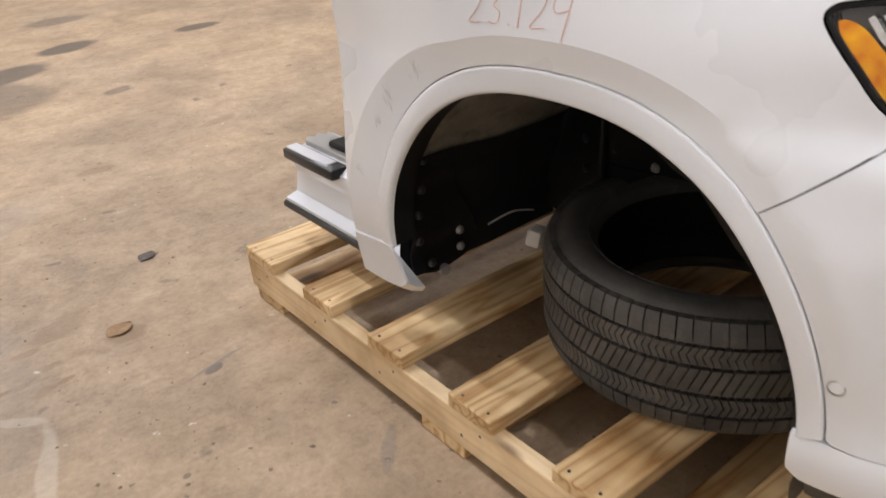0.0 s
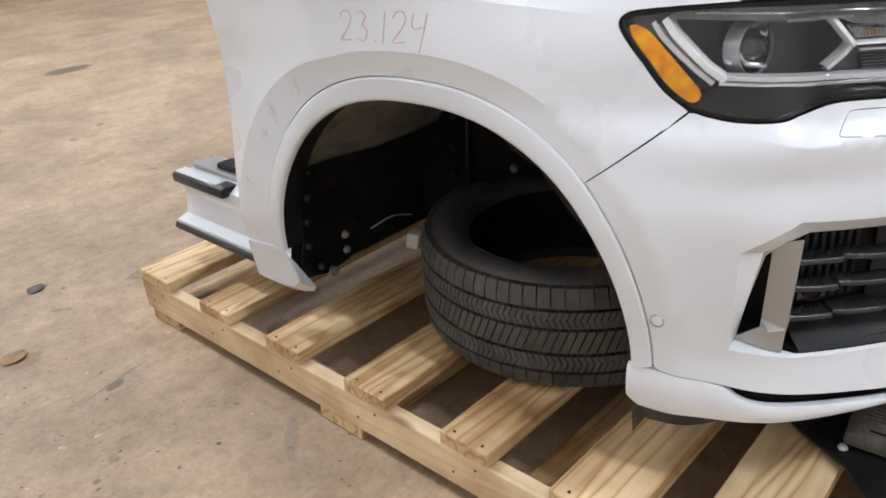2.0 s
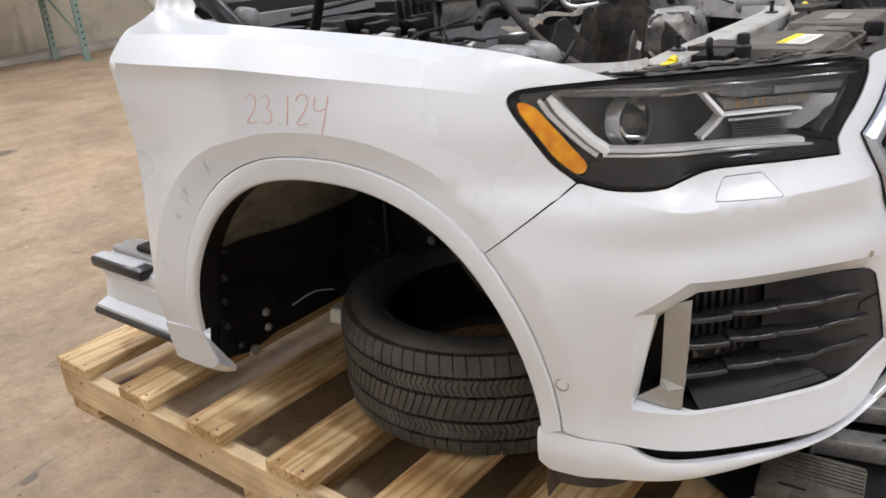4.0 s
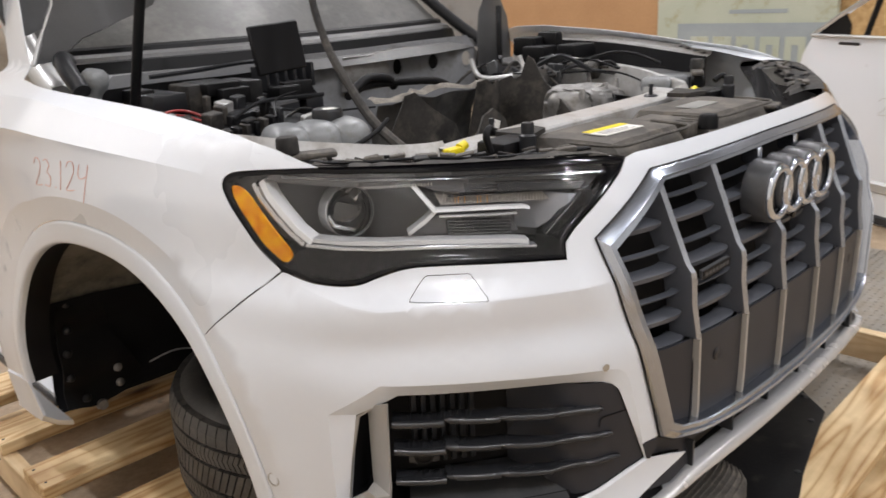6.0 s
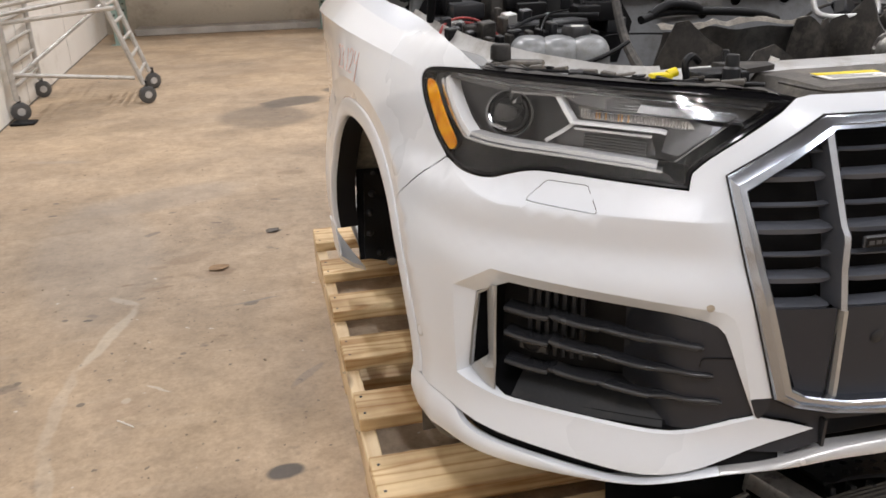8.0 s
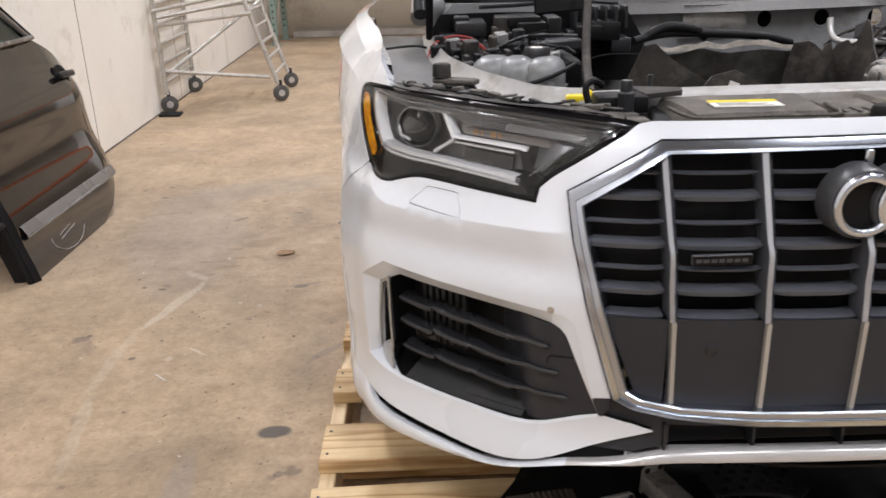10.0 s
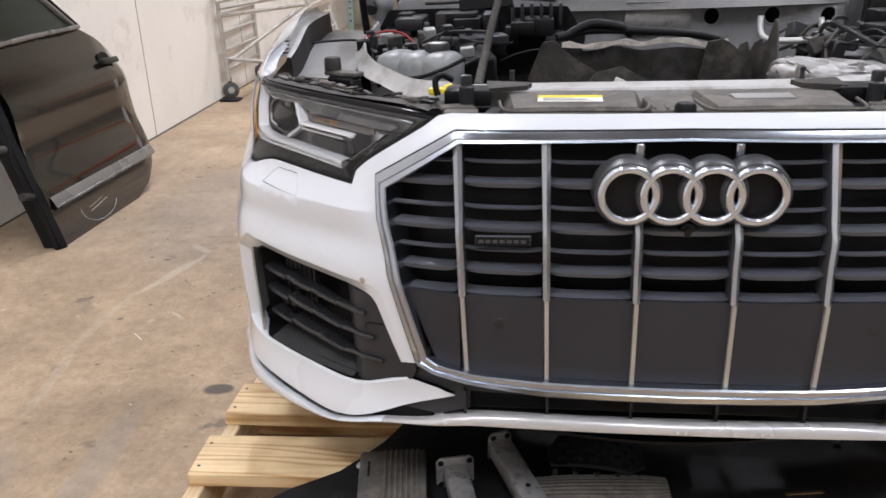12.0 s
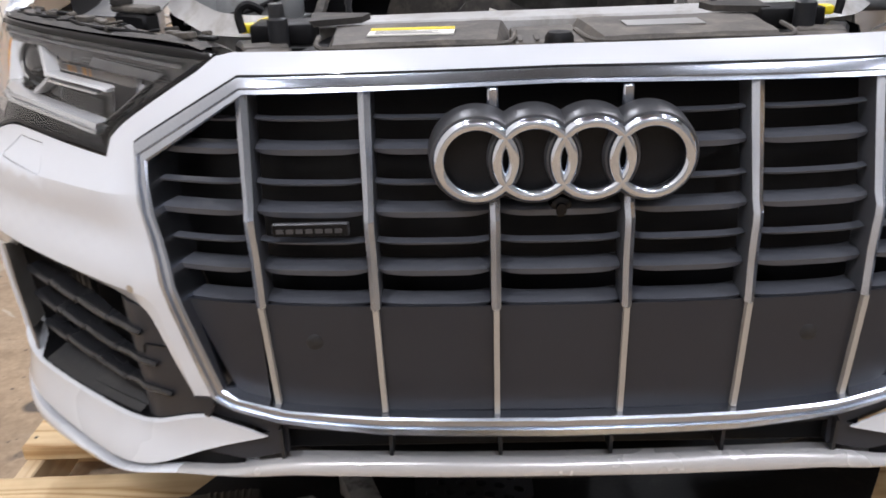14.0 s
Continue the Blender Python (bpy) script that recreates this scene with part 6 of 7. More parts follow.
def latch(s):
    """Bonnet catch group: black block, post with rubber top, hook and a yellow clip."""
    g = thing("bonnet_catch", "", "")
    g.parent = CAR
    part("catch_block", box((s * .40 - .055, .36, 1.0), (s * .40 + .045, .43, 1.034), .006, seg=2), M_BLACK, g, "black catch block")
    part("post", lathe([(.0001, .052), (.011, .050), (.0125, .044), (.0125, .030), (.016, .026), (.016, -.04)], 16, pose(s * .405, .345, 1.018)), M_DARK, g, "black rubber post")
    part("hook", tube(curve([(s * .47, .38, 1.02), (s * .475, .385, 1.05), (s * .46, .39, 1.062), (s * .44, .40, 1.05)], 5), .007, 8), M_BLACK, g, "black hook")
    part("yellow_clip", box((s * .478 - .022, .455, 1.006), (s * .478 + .022, .478, 1.022), .005, pose(0, 0, 0, 0, 0, 0), 2), M_YELLOW, g, "yellow plastic clip")
    part("yellow_tab", lathe([(.0001, .012), (.009, .010), (.010, -.008)], 12, pose(s * .455, .466, 1.020, 0, 70, 0)), M_YELLOW, g)
    part("hinge_arm", sheet_bm([(s * .36, .37), (s * .28, .40), (s * .27, .44), (s * .37, .47)], 1.026), M_DUSTY, g)
    stud = thing("stud", "", "")
    stud.parent = CAR
    stud.matrix_basis = pose(s * .315, .512, 1.018)
    part("stud_bolt", lathe([(.0001, .034), (.006, .033), (.007, .026), (.005, .022), (.006, .004)], 12), M_DARK, stud, "black stud")
    part("stud_washer", lathe([(.0001, .006), (.014, .006), (.018, .003), (.018, .0)], 20), M_DARK, stud)


def sheet_bm(pts, z):
    pts = pts if sum((b[0] - a[0]) * (b[1] + a[1]) for a, b in zip(pts, pts[1:] + pts[:1])) < 0 else pts[::-1]
    return prism(pts, .01, pose(0, 0, z))


latch(-1)
latch(1)

# expansion tank with three lobes
TANK = thing("expansion_tank", "", "")
TANK.parent = CAR
TANK.matrix_basis = pose(-.562, .785, 1.010, 0, 0, -18) @ Matrix.Diagonal((.86, .92, .95, 1))
for k, (cx, r) in enumerate(((-.075, .055), (.0, .058), (.075, .054))):
    bm = bmesh.new()
    bmesh.ops.create_uvsphere(bm, u_segments=28, v_segments=18, radius=1)
    for v in bm.verts:
        p = v.co
        v.co = Vector((cx + r * math.copysign(abs(p.x) ** .7, p.x), .075 * math.copysign(abs(p.y) ** .6, p.y), .055 * math.copysign(abs(p.z) ** .65, p.z)))
    part("tank_lobe", bm, M_TANK, TANK, "cloudy grey coolant tank", sharp=60)
part("tank_seam", box((-.128, -.083, -.030), (.128, .083, -.024), .002), M_TANK, TANK)
part("tank_base", box((-.10, -.06, -.14), (.11, .06, -.03), .02, seg=2), M_TANK, TANK)
part("filler_cap", lathe([(.0001, .012), (.034, .012), (.038, .006), (.038, -.016), (.030, -.02)], 26, pose(.045, .03, .062)), M_DARK, TANK, "round filler cap")
part("cap_label", box((.030, .005, .074), (.062, .03, .0752)), M_LABEL, TANK, sharp=0)
part("tank_hose", tube(curve([(-.10, -.085, -.03), (-.03, -.095, -.012), (.05, -.09, .0), (.12, -.075, .022), (.17, -.05, .045)], 5), .0055, 8), M_BLACK, TANK, "thin black hose")
part("tank_bracket", box((-.015, -.097, -.03), (.018, -.08, -.005), .003), M_TANK, TANK)

# cut strap that hangs down from the bonnet opening
bm = bmesh.new()
line = curve([(-.405, .69, .985), (-.395, .80, 1.04), (-.378, .90, 1.12), (-.36, .985, 1.20), (-.345, 1.05, 1.33), (-.335, 1.08, 1.60)], 6)
add_tube(bm, line, [.012 - .004 * i / len(line) for i in range(len(line))], 8)
part("seal_strip", bm, M_DUSTY, CAR, "loose grey rubber seal hanging down")
part("bonnet_strut", tube([(-.775, 1.16, 1.07), (-.772, 1.06, 1.30), (-.770, 1.0, 1.42), (-.768, .96, 1.50), (-.762, .83, 1.78)], [.011, .011, .011, .006, .006], 10), M_BLACK, CAR, "black gas strut standing up")

# firewall, scuttle and windscreen
fw = [(-.44, .42), (.44, .42), (.46, .90), (.78, .93), (.78, 1.06), (.70, 1.145), (-.70, 1.145), (-.78, 1.06), (-.78, .93), (-.46, .90)]
FWY = lambda x, z: 1.445 + .10 * max(0, x) * 1.2 - .05 * max(0, -x) + .012 * math.sin(x * 11) * math.cos(z * 9) + .02 * (1.0 - z)
holes = [[(hx + .026 * math.cos(2 * math.pi * k / 16), hz + .028 * math.sin(2 * math.pi * k / 16)) for k in range(16)] for hx, hz in ((.312, 1.068), (.512, 1.066), (.69, 1.062))]
FIRE = part("firewall", skin(fw, lambda x, z: Vector((x, FWY(x, z), z)), holes=holes, thick=.003, step=.045), M_BODYIN, CAR, "bare silver firewall with round holes")
for hx, hz in ((.312, 1.068), (.512, 1.066), (.69, 1.062)):
    part("hole_lip", tube([(hx + .027 * math.cos(t), FWY(hx, hz) - .002, hz + .029 * math.sin(t)) for t in [2 * math.pi * k / 24 for k in range(24)]], .0035, 6, closed=True), M_BODYIN, FIRE)
# added sheet: black in place of the shade inside the hollow cabin
part("cabin_dark", box((-.76, 1.66, .42), (.76, 1.70, 1.14)), M_BLACK, CAR, "black sheet standing in for the dark of the hollow cabin", sharp=0)
part("heat_plate", skin([(.02, 1.02), (.24, 1.03), (.23, 1.12), (.03, 1.125)], lambda x, z: Vector((x, FWY(x, z) - .02 - .006 * math.sin(z * 90), z)), thick=.004, step=.03), M_ALU, FIRE, "ribbed silver plate on the firewall")


def swath(section, material, name, label="", bow=.12, xs=(-.74, .80)):
    """A long strip across the car, its cross-section given as (y, z), bowed forward in the middle."""
    loops = [[] for _ in section]
    for k in range(33):
        x = xs[0] + (xs[1] - xs[0]) * k / 32
        for l, (y, z) in zip(loops, section):
            l.append(Vector((x, y + bow * (x / .75) ** 2, z)))
    return part(name, loft(loops, False), material, CAR, label, sharp=30)


swath([(1.40, 1.10), (1.43, 1.128), (1.50, 1.135), (1.515, 1.12)], M_SCUTTLE, "scuttle_shelf", "dull grey scuttle shelf")
swath([(1.505, 1.122), (1.53, 1.122), (1.545, 1.165), (1.56, 1.168)], M_BLACK, "scuttle_gutter", "black gutter below the windscreen")
swath([(1.555, 1.160), (1.57, 1.178), (1.60, 1.186), (1.612, 1.186)], M_SCUTTLE, "scuttle_flange", "dull grey windscreen flange")
swath([(1.605, 1.184), (1.612, 1.198), (1.63, 1.204), (1.64, 1.200)], M_BLACK, "windscreen_seal", "black windscreen seal")
M_DUSTGLASS = mat("dusty_windscreen", (0.075, 0.076, 0.074), (0.15, 0.15, 0.142), 2.5, 0.42, coat=0.12, fine=60, spread=0.1, dirt=(0.23, 0.226, 0.214), dirt_at=0.6, coat_rough=0.25)
M_DUSTGLASS.node_tree.nodes["Principled BSDF"].inputs["Alpha"].default_value = 0.8
loops = []
for j in range(9):
    t = j / 8
    loops.append([Vector((x * (1 - .16 * t), 1.625 + .12 * (x / .75) ** 2 + .62 * t, 1.200 + .46 * t + .02 * math.sin(math.pi * t))) for x in [-.745 + 1.53 * k / 24 for k in range(25)]])
bm = loft(loops, False)
bmesh.ops.solidify(bm, geom=bm.faces[:], thickness=.005)
part("windscreen", bm, M_DUSTGLASS, CAR, "dusty grey windscreen", sharp=60)


def pillar(s):
    bm = bmesh.new()
    add_tube(bm, curve([(s * .80, 1.50, 1.10), (s * .792, 1.66, 1.19), (s * .76, 1.90, 1.36), (s * .70, 2.24, 1.62)], 5), .035 if s < 0 else .022, 10)
    part("windscreen_pillar", bm, M_GREYTRIM if s < 0 else M_BLACK, CAR, "grey windscreen pillar" if s < 0 else "black windscreen pillar edge")
    if s > 0:
        end = [(.735, .96), (.93, .98), (.945, 1.12), (.955, 1.20), (.93, 1.265), (.885, 1.30), (.82, 1.285), (.775, 1.225), (.745, 1.12)]
        part("pillar_panel", skin(end, lambda x, z: Vector((x, 1.50 + .25 * max(0, z - 1.1) + .02 * math.sin(x * 21), z)), thick=.010, step=.05), M_PILLAR, CAR, "dark grey end panel below the windscreen pillar", sharp=30)
        part("drain_hose", tube(curve([(.80, 1.44, 1.24), (.775, 1.42, 1.16), (.765, 1.41, 1.06), (.77, 1.40, .97)], 6), .011, 10), M_BLACK, CAR, "black hanging drain hose")
        for x, y, z, w, h, turn in ((.76, 1.22, 1.075, .05, .030, 8), (.84, 1.12, 1.085, .055, .022, -6), (.80, 1.30, 1.10, .045, .032, 15), (.86, 1.25, 1.112, .020, .034, 0), (.72, 1.12, 1.055, .05, .02, 20)):
            part("relay_carrier", box((-w, -.045, -h), (w, .045, h), .008, pose(x, y, z, 0, 0, turn), seg=2), M_BLACK, CAR, "black electrical carrier")
        return
    plate = [(.84, 1.180), (.80, 1.255), (.765, 1.318), (.745, 1.42), (.40, 1.40), (.505, 1.305), (.62, 1.272), (.717, 1.236), (.756, 1.205), (.79, 1.185)]
    part("hinge_cover", skin(plate, lambda x, z: Vector((s * x, 1.50 + .25 * (z - 1.18) + .03 * math.sin(x * 17), z)), thick=.012, step=.05), M_PILLAR, CAR, "loose grey pillar trim leaning over the windscreen", sharp=30)
    part("plate_rim", tube([Vector((s * x, 1.492 + .25 * (z - 1.18) + .03 * math.sin(x * 17), z)) for x, z in plate[:4]], .006, 8), M_GREYTRIM, CAR)
    part("mirror_base", skin([(.90, 1.44), (.897, 1.33), (.88, 1.275), (.845, 1.248), (.80, 1.262), (.77, 1.32), (.76, 1.44)], lambda x, z: Vector((s * x, 1.53 + .2 * (z - 1.2), z)), thick=.01, step=.05), M_PILLAR, CAR, "dark grey pillar inner")
    part("hinge", tube(curve([(s * .80, 1.36, 1.12), (s * .80, 1.42, 1.165), (s * .785, 1.48, 1.19), (s * .76, 1.52, 1.18)], 5), .022, 10), M_DARK, CAR, "dark bonnet hinge")
    if s < 0:
        part("funnel", lathe([(.020, -.04), (.022, .0), (.030, .012), (.033, .030), (.030, .046), (.020, .056), (.0001, .058)], 20, pose(s * .76, 1.39, 1.112, 10, 8, 0)), M_TANK, CAR, "cloudy white washer filler cap")


pillar(-1)
pillar(1)

# electrics beside the firewall
r = random.Random(5)
BOX = thing("fuse_box", "", "")
BOX.parent = CAR
BOX.matrix_basis = pose(-.60, 1.05, 1.03, 8, -4, 14)
part("tray", box((-.20, -.15, -.12), (.20, .15, .0), .01), M_BLACK, BOX, "black open fuse box")
for k in range(26):
    x, y, w, d, h = r.uniform(-.17, .17), r.uniform(-.13, .13), r.uniform(.012, .04), r.uniform(.012, .035), r.uniform(.012, .055)
    part("relay", box((x - w / 2, y - d / 2, -.004), (x + w / 2, y + d / 2, h), .003), r.choice((M_BLACK, M_DARK, M_DARK, M_DUSTY, M_GREYTRIM)), BOX)
for k in range(7):
    x = -.14 + k * .028
    part("connector", box((x, -.10, .0), (x + .014, -.075, .038), .002), M_DUSTY if k % 2 else M_BLACK, BOX)
for k in range(2):
    part("red_cable", tube(curve([(-.785, 1.02 + .045 * k, 1.02), (-.765, 1.07 + .05 * k, 1.062 - .012 * k), (-.71, 1.12 + .055 * k, 1.078 - .018 * k), (-.65, 1.12 + .04 * k, 1.066 - .01 * k), (-.60, 1.07, 1.02)], 6), .0034, 8), M_RED, CAR, "red battery cable")
part("ecu_panel", box((-.078, -.006, -.055), (.078, .006, .062), .004, pose(-.41, 1.115, 1.190, -8, -3, 6)), M_BLACK, CAR, "black upright control unit")
part("ecu_base", box((-.13, -.02, -.03), (.13, .05, .0), .006, pose(-.47, 1.12, 1.06, 0, 0, 18)), M_DARK, CAR)
part("wiper_link", tube(curve([(-.62, 1.38, 1.135), (-.50, 1.36, 1.14), (-.36, 1.33, 1.15), (-.2, 1.34, 1.14)], 5), .006, 6), M_DARK, CAR)
part("wiper_motor", lathe([(.0001, .03), (.03, .028), (.04, .01), (.04, -.03), (.0001, -.04)], 18, pose(-.66, 1.33, 1.055)), M_DARK, CAR, "dark wiper motor")

# black plenum and carriers that hide that half of the firewall
part("plenum_panel", skin([(-.775, .90), (-.14, .90), (-.10, 1.02), (-.16, 1.118), (-.74, 1.118), (-.775, 1.06)], lambda x, z: Vector((x, 1.385 + .012 * math.sin(x * 19) + .05 * max(0, x + .3), z)), thick=.006, step=.05), M_BLACK, CAR, "black plenum panel", sharp=40)
for k in range(20):
    r2 = random.Random(200 + k)
    x, z = -.70 + .52 * r2.random(), 1.0 + .10 * r2.random()
    w, h = r2.uniform(.02, .06), r2.uniform(.015, .04)
    part("relay_carrier", box((x - w, 1.30 - r2.uniform(0, .10), z - h), (x + w, 1.38, z + h), .006, seg=2), r2.choice((M_BLACK, M_BLACK, M_DARK, M_DUSTY)), CAR, "black electrical carrier")
for k in range(6):
    part("carrier_rib", box((-.34 + .03 * k, 1.285, 1.07), (-.33 + .03 * k, 1.36, 1.135), .002), M_DARK, CAR)

# insulation, heat shield and flaps where the engine was
loops = []
for j in range(9):
    t = j / 8
    loops.append([noisy((x, 1.02 + .12 * (x + .17) + .05 * math.sin(t * 3), 1.030 - .012 * (x + .17) - t * .30), .012, 12) for x in [-.19 + .47 * k / 20 for k in range(21)]])
part("heat_shield", loft(loops, False), M_WEAVE, CAR, "dark woven heat shield")
edge = [noisy((x, 1.03 + .12 * (x + .17) + .03 * math.sin(x * 17), 1.036 - .012 * (x + .17)), .010, 12) for x in [-.19 + .47 * k / 20 for k in range(21)]]
top = [p + Vector((0, .034 + .012 * math.sin(i * .9), .010 + .005 * math.sin(i * 1.7))) for i, p in enumerate(edge)]
part("heat_shield_lining", loft([edge, [(a + b) / 2 + Vector((0, 0, .006)) for a, b in zip(edge, top)], top], False), M_LINING, CAR, "torn grey lining of the heat shield")
part("hose", tube(curve([(-.20, 1.12, 1.05), (-.1, 1.16, 1.065), (.05, 1.17, 1.06), (.2, 1.2, 1.045), (.3, 1.24, 1.02)], 6), .012, 10), M_BLACK, CAR, "black hose")
part("hose", tube(curve([(-.16, 1.14, 1.06), (-.1, 1.15, 1.085), (-.02, 1.16, 1.075), (.02, 1.18, 1.05)], 6), .013, 10), M_BLACK, CAR, "black ribbed hose")


def flap(pts, label, material=M_DUSTY, bend=.02):
    """A stiff upright sheet given by its outline in x, z about a y, with a slight bend."""
    out, yof = pts
    return part("splash_flap", skin(out, lambda x, z: Vector((x, yof(x, z) + bend * math.sin(x * 13 + z * 7), z)), thick=.004, step=.04), material, CAR, label)


flap(([(-.30, .88), (-.04, .88), (-.08, .98), (-.17, 1.035), (-.215, 1.075), (-.245, 1.07), (-.28, .98)], lambda x, z: .84 - .1 * x), "dusty black rubber flap")
flap(([(-.19, .90), (.04, .90), (.02, .985), (-.045, 1.022), (-.11, 1.012), (-.16, .96)], lambda x, z: .74 + .1 * x), "curved dusty splash guard")
tall = [(.70, .86), (1.10, .86), (1.09, .97), (1.055, 1.035), (1.02, 1.05), (1.005, 1.04), (.985, 1.05), (.965, 1.108), (.945, 1.10), (.90, 1.04), (.82, .985), (.74, .93)]
part("splash_flap", skin(tall, lambda y, z: Vector((.315 + .05 * math.sin((y - .7) * 7) + .10 * max(0, z - .98), y, z)), thick=.005, step=.035), M_DUSTY, CAR, "tall black rubber flap with a notch")
flap(([(.19, .88), (.36, .88), (.345, .98), (.325, 1.04), (.305, 1.035), (.30, 1.02), (.275, 1.04), (.255, 1.05), (.215, 1.045), (.205, .98)], lambda x, z: 1.06 + .2 * (x - .3)), "black rubber flap with a notched edge")
part("flap_tag", box((-.012, -.002, -.010), (.012, .002, .010), 0, pose(-.055, .725, .985, 0, 20, 0)), M_LABEL, CAR, sharp=0)

# castings, pipes and loom on the far side of the bay
CAST = thing("gearbox_casting", "", "")
CAST.parent = CAR
CAST.matrix_basis = pose(.53, .86, .975, 0, 0, 12)
bm = bmesh.new()
bmesh.ops.create_icosphere(bm, subdivisions=5, radius=1)
for v in bm.verts:
    p = v.co
    q = Vector((.18 * math.copysign(abs(p.x) ** .6, p.x), .085 * math.copysign(abs(p.y) ** .6, p.y), .085 * math.copysign(abs(p.z) ** .55, p.z)))
    rib = .006 * (abs(math.sin(q.x * 55 + 1.5 * q.y * 10)) > .82) + .010 * noise.noise(q * 16)
    v.co = q * (1 + rib * 9) + Vector((0, 0, -.05 - .12 * q.x))
part("housing", bm, M_ALU, CAST, "ribbed cast aluminium housing", sharp=45)
for k, (x, y) in enumerate(((-.15, -.05), (.0, -.06), (.14, -.04), (-.12, .07))):
    part("bolt", lathe([(.0001, .03), (.008, .029), (.010, .02), (.012, .0)], 10, pose(x, y, .012)), M_ALU, CAST)
part("bent_pipe", tube(curve([(.40, 1.22, 1.09), (.40, 1.20, 1.045), (.42, 1.17, 1.028), (.50, 1.13, 1.03), (.545, 1.12, 1.04), (.545, 1.14, 1.09)], 6), .009, 10), M_GALV, CAR, "bent silver pipe")
for k in range(16):
    r2 = random.Random(40 + k)
    a = Vector((r2.uniform(.42, .80), r2.uniform(.72, 1.38), r2.uniform(.98, 1.08)))
    b = Vector((r2.uniform(.42, .80), r2.uniform(.72, 1.38), r2.uniform(.96, 1.07)))
    m1, m2 = a.lerp(b, .33) + Vector((r2.uniform(-.05, .05), r2.uniform(-.05, .05), r2.uniform(.0, .05))), a.lerp(b, .66) + Vector((r2.uniform(-.05, .05), r2.uniform(-.05, .05), r2.uniform(-.02, .05)))
    part("cable", tube(curve([a, m1, m2, b], 6), r2.uniform(.003, .0075), 7), r2.choice((M_BLACK, M_BLACK, M_DARK, M_DUSTY)), CAR, "black cable or hose")
for k in range(12):
    r2 = random.Random(80 + k)
    x, y, z = r2.uniform(.48, .78), r2.uniform(.95, 1.38), r2.uniform(.98, 1.05)
    part("connector", box((-.025, -.02, -.03), (.025, .02, .02), .005, pose(x, y, z, r2.uniform(-30, 30), r2.uniform(-30, 30), r2.uniform(0, 90))), r2.choice((M_BLACK, M_DARK, M_DUSTY)), CAR)
for k in range(14):
    r2 = random.Random(120 + k)
    a = Vector((r2.uniform(-.76, -.35), r2.uniform(.85, 1.35), r2.uniform(.97, 1.06)))
    b = a + Vector((r2.uniform(-.2, .25), r2.uniform(-.2, .2), r2.uniform(-.05, .05)))
    part("cable", tube(curve([a, a.lerp(b, .4) + Vector((0, .03, .015)), b], 6), r2.uniform(.0025, .005), 7), r2.choice((M_BLACK, M_BLACK, M_DARK)), CAR)
for s in (-1, 1):
    part("bay_liner", skin([(.55, .86), (1.44, .86), (1.44, 1.02), (1.0, 1.0), (.62, .96)], lambda y, z: Vector((s * (.62 + .06 * math.sin(y * 5) * math.cos(z * 6)), y, z)), thick=.004, step=.07), M_BLACK, CAR, "black inner bay wall")
    part("strut_tower", lathe([(.05, .03), (.055, .055), (.075, .06), (.10, .045), (.125, .0), (.14, -.12)], 28, pose(s * .63, 1.18, .945)), M_DUSTY if s < 0 else M_BODYIN, CAR, "suspension tower top")
part("washer_bottle", box((.56, .60, .985), (.70, .70, 1.035), .02, seg=3), M_TANK, CAR, "cloudy plastic reservoir neck")
part("radiator_back", box((-.50, .42, .45), (.50, .46, .985), .004), M_BLACK, CAR, "black radiator frame", sharp=0)
# added black plate: keeps light from behind out of the gaps below
part("rear_light_block", box((-.76, 1.47, .335), (.76, 2.04, .350)), M_BLACK, CAR, sharp=0)

# ---------------------------------------------------------------- loose parts in front, on the pallet
tray = [(-.86, .0), (-.60, -.085), (-.25, -.108), (.016, -.055), (.127, -.023), (.45, .044), (.56, .16), (.64, .28), (.667, .35), (.62, .40), (.2, .44), (-.3, .46), (-.577, .40), (-.62, .30), (-.70, .17), (-.80, .08)]
slot = [(.284, .154), (.368, .166), (.366, .180), (.282, .168)]
TRAY = part("undertray", skin(tray, lambda x, y: noisy((x, y, DECK + .016 + .012 * math.sin(x * 6) * math.cos(y * 9) + .02 * max(0, (abs(x + .1) - .55))), .003, 8), holes=[slot], thick=.006, step=.04), M_TRAY, None, sharp=50)
tagged(TRAY, "black moulded plastic undertray lying on the pallet", "undertray")
for x, y in ((-.58, .385), (-.655, .19), (.60, .37), (.635, .30), (.50, .12), (.13, -.01), (.38, .055), (-.24, -.095), (.45, .36)):
    part("tray_clip", lathe([(.0001, .007), (.007, .006), (.010, .0)], 12, pose(x, y, DECK + .026 + .02 * max(0, abs(x + .1) - .55))), M_DARK if x > .1 else M_GALV, TRAY)
DUCT = thing("air_duct", "ribbed dark grey plastic air duct lying on the undertray", "duct", pose(-.566, .115, DECK + .034, 3, 0, 8))
part("duct_body", box((-.075, -.10, -.008), (.075, .09, .028), .008, seg=2), M_COVER, DUCT)
for k in range(7):
    x = -.018 + k * .012
    part("rib", box((x, -.098, .026), (x + .006, .085, .033), .002), M_COVER, DUCT)
part("slot", box((-.055, .0, .0275), (-.050, .05, .0295)), M_BLACK, DUCT, sharp=0)


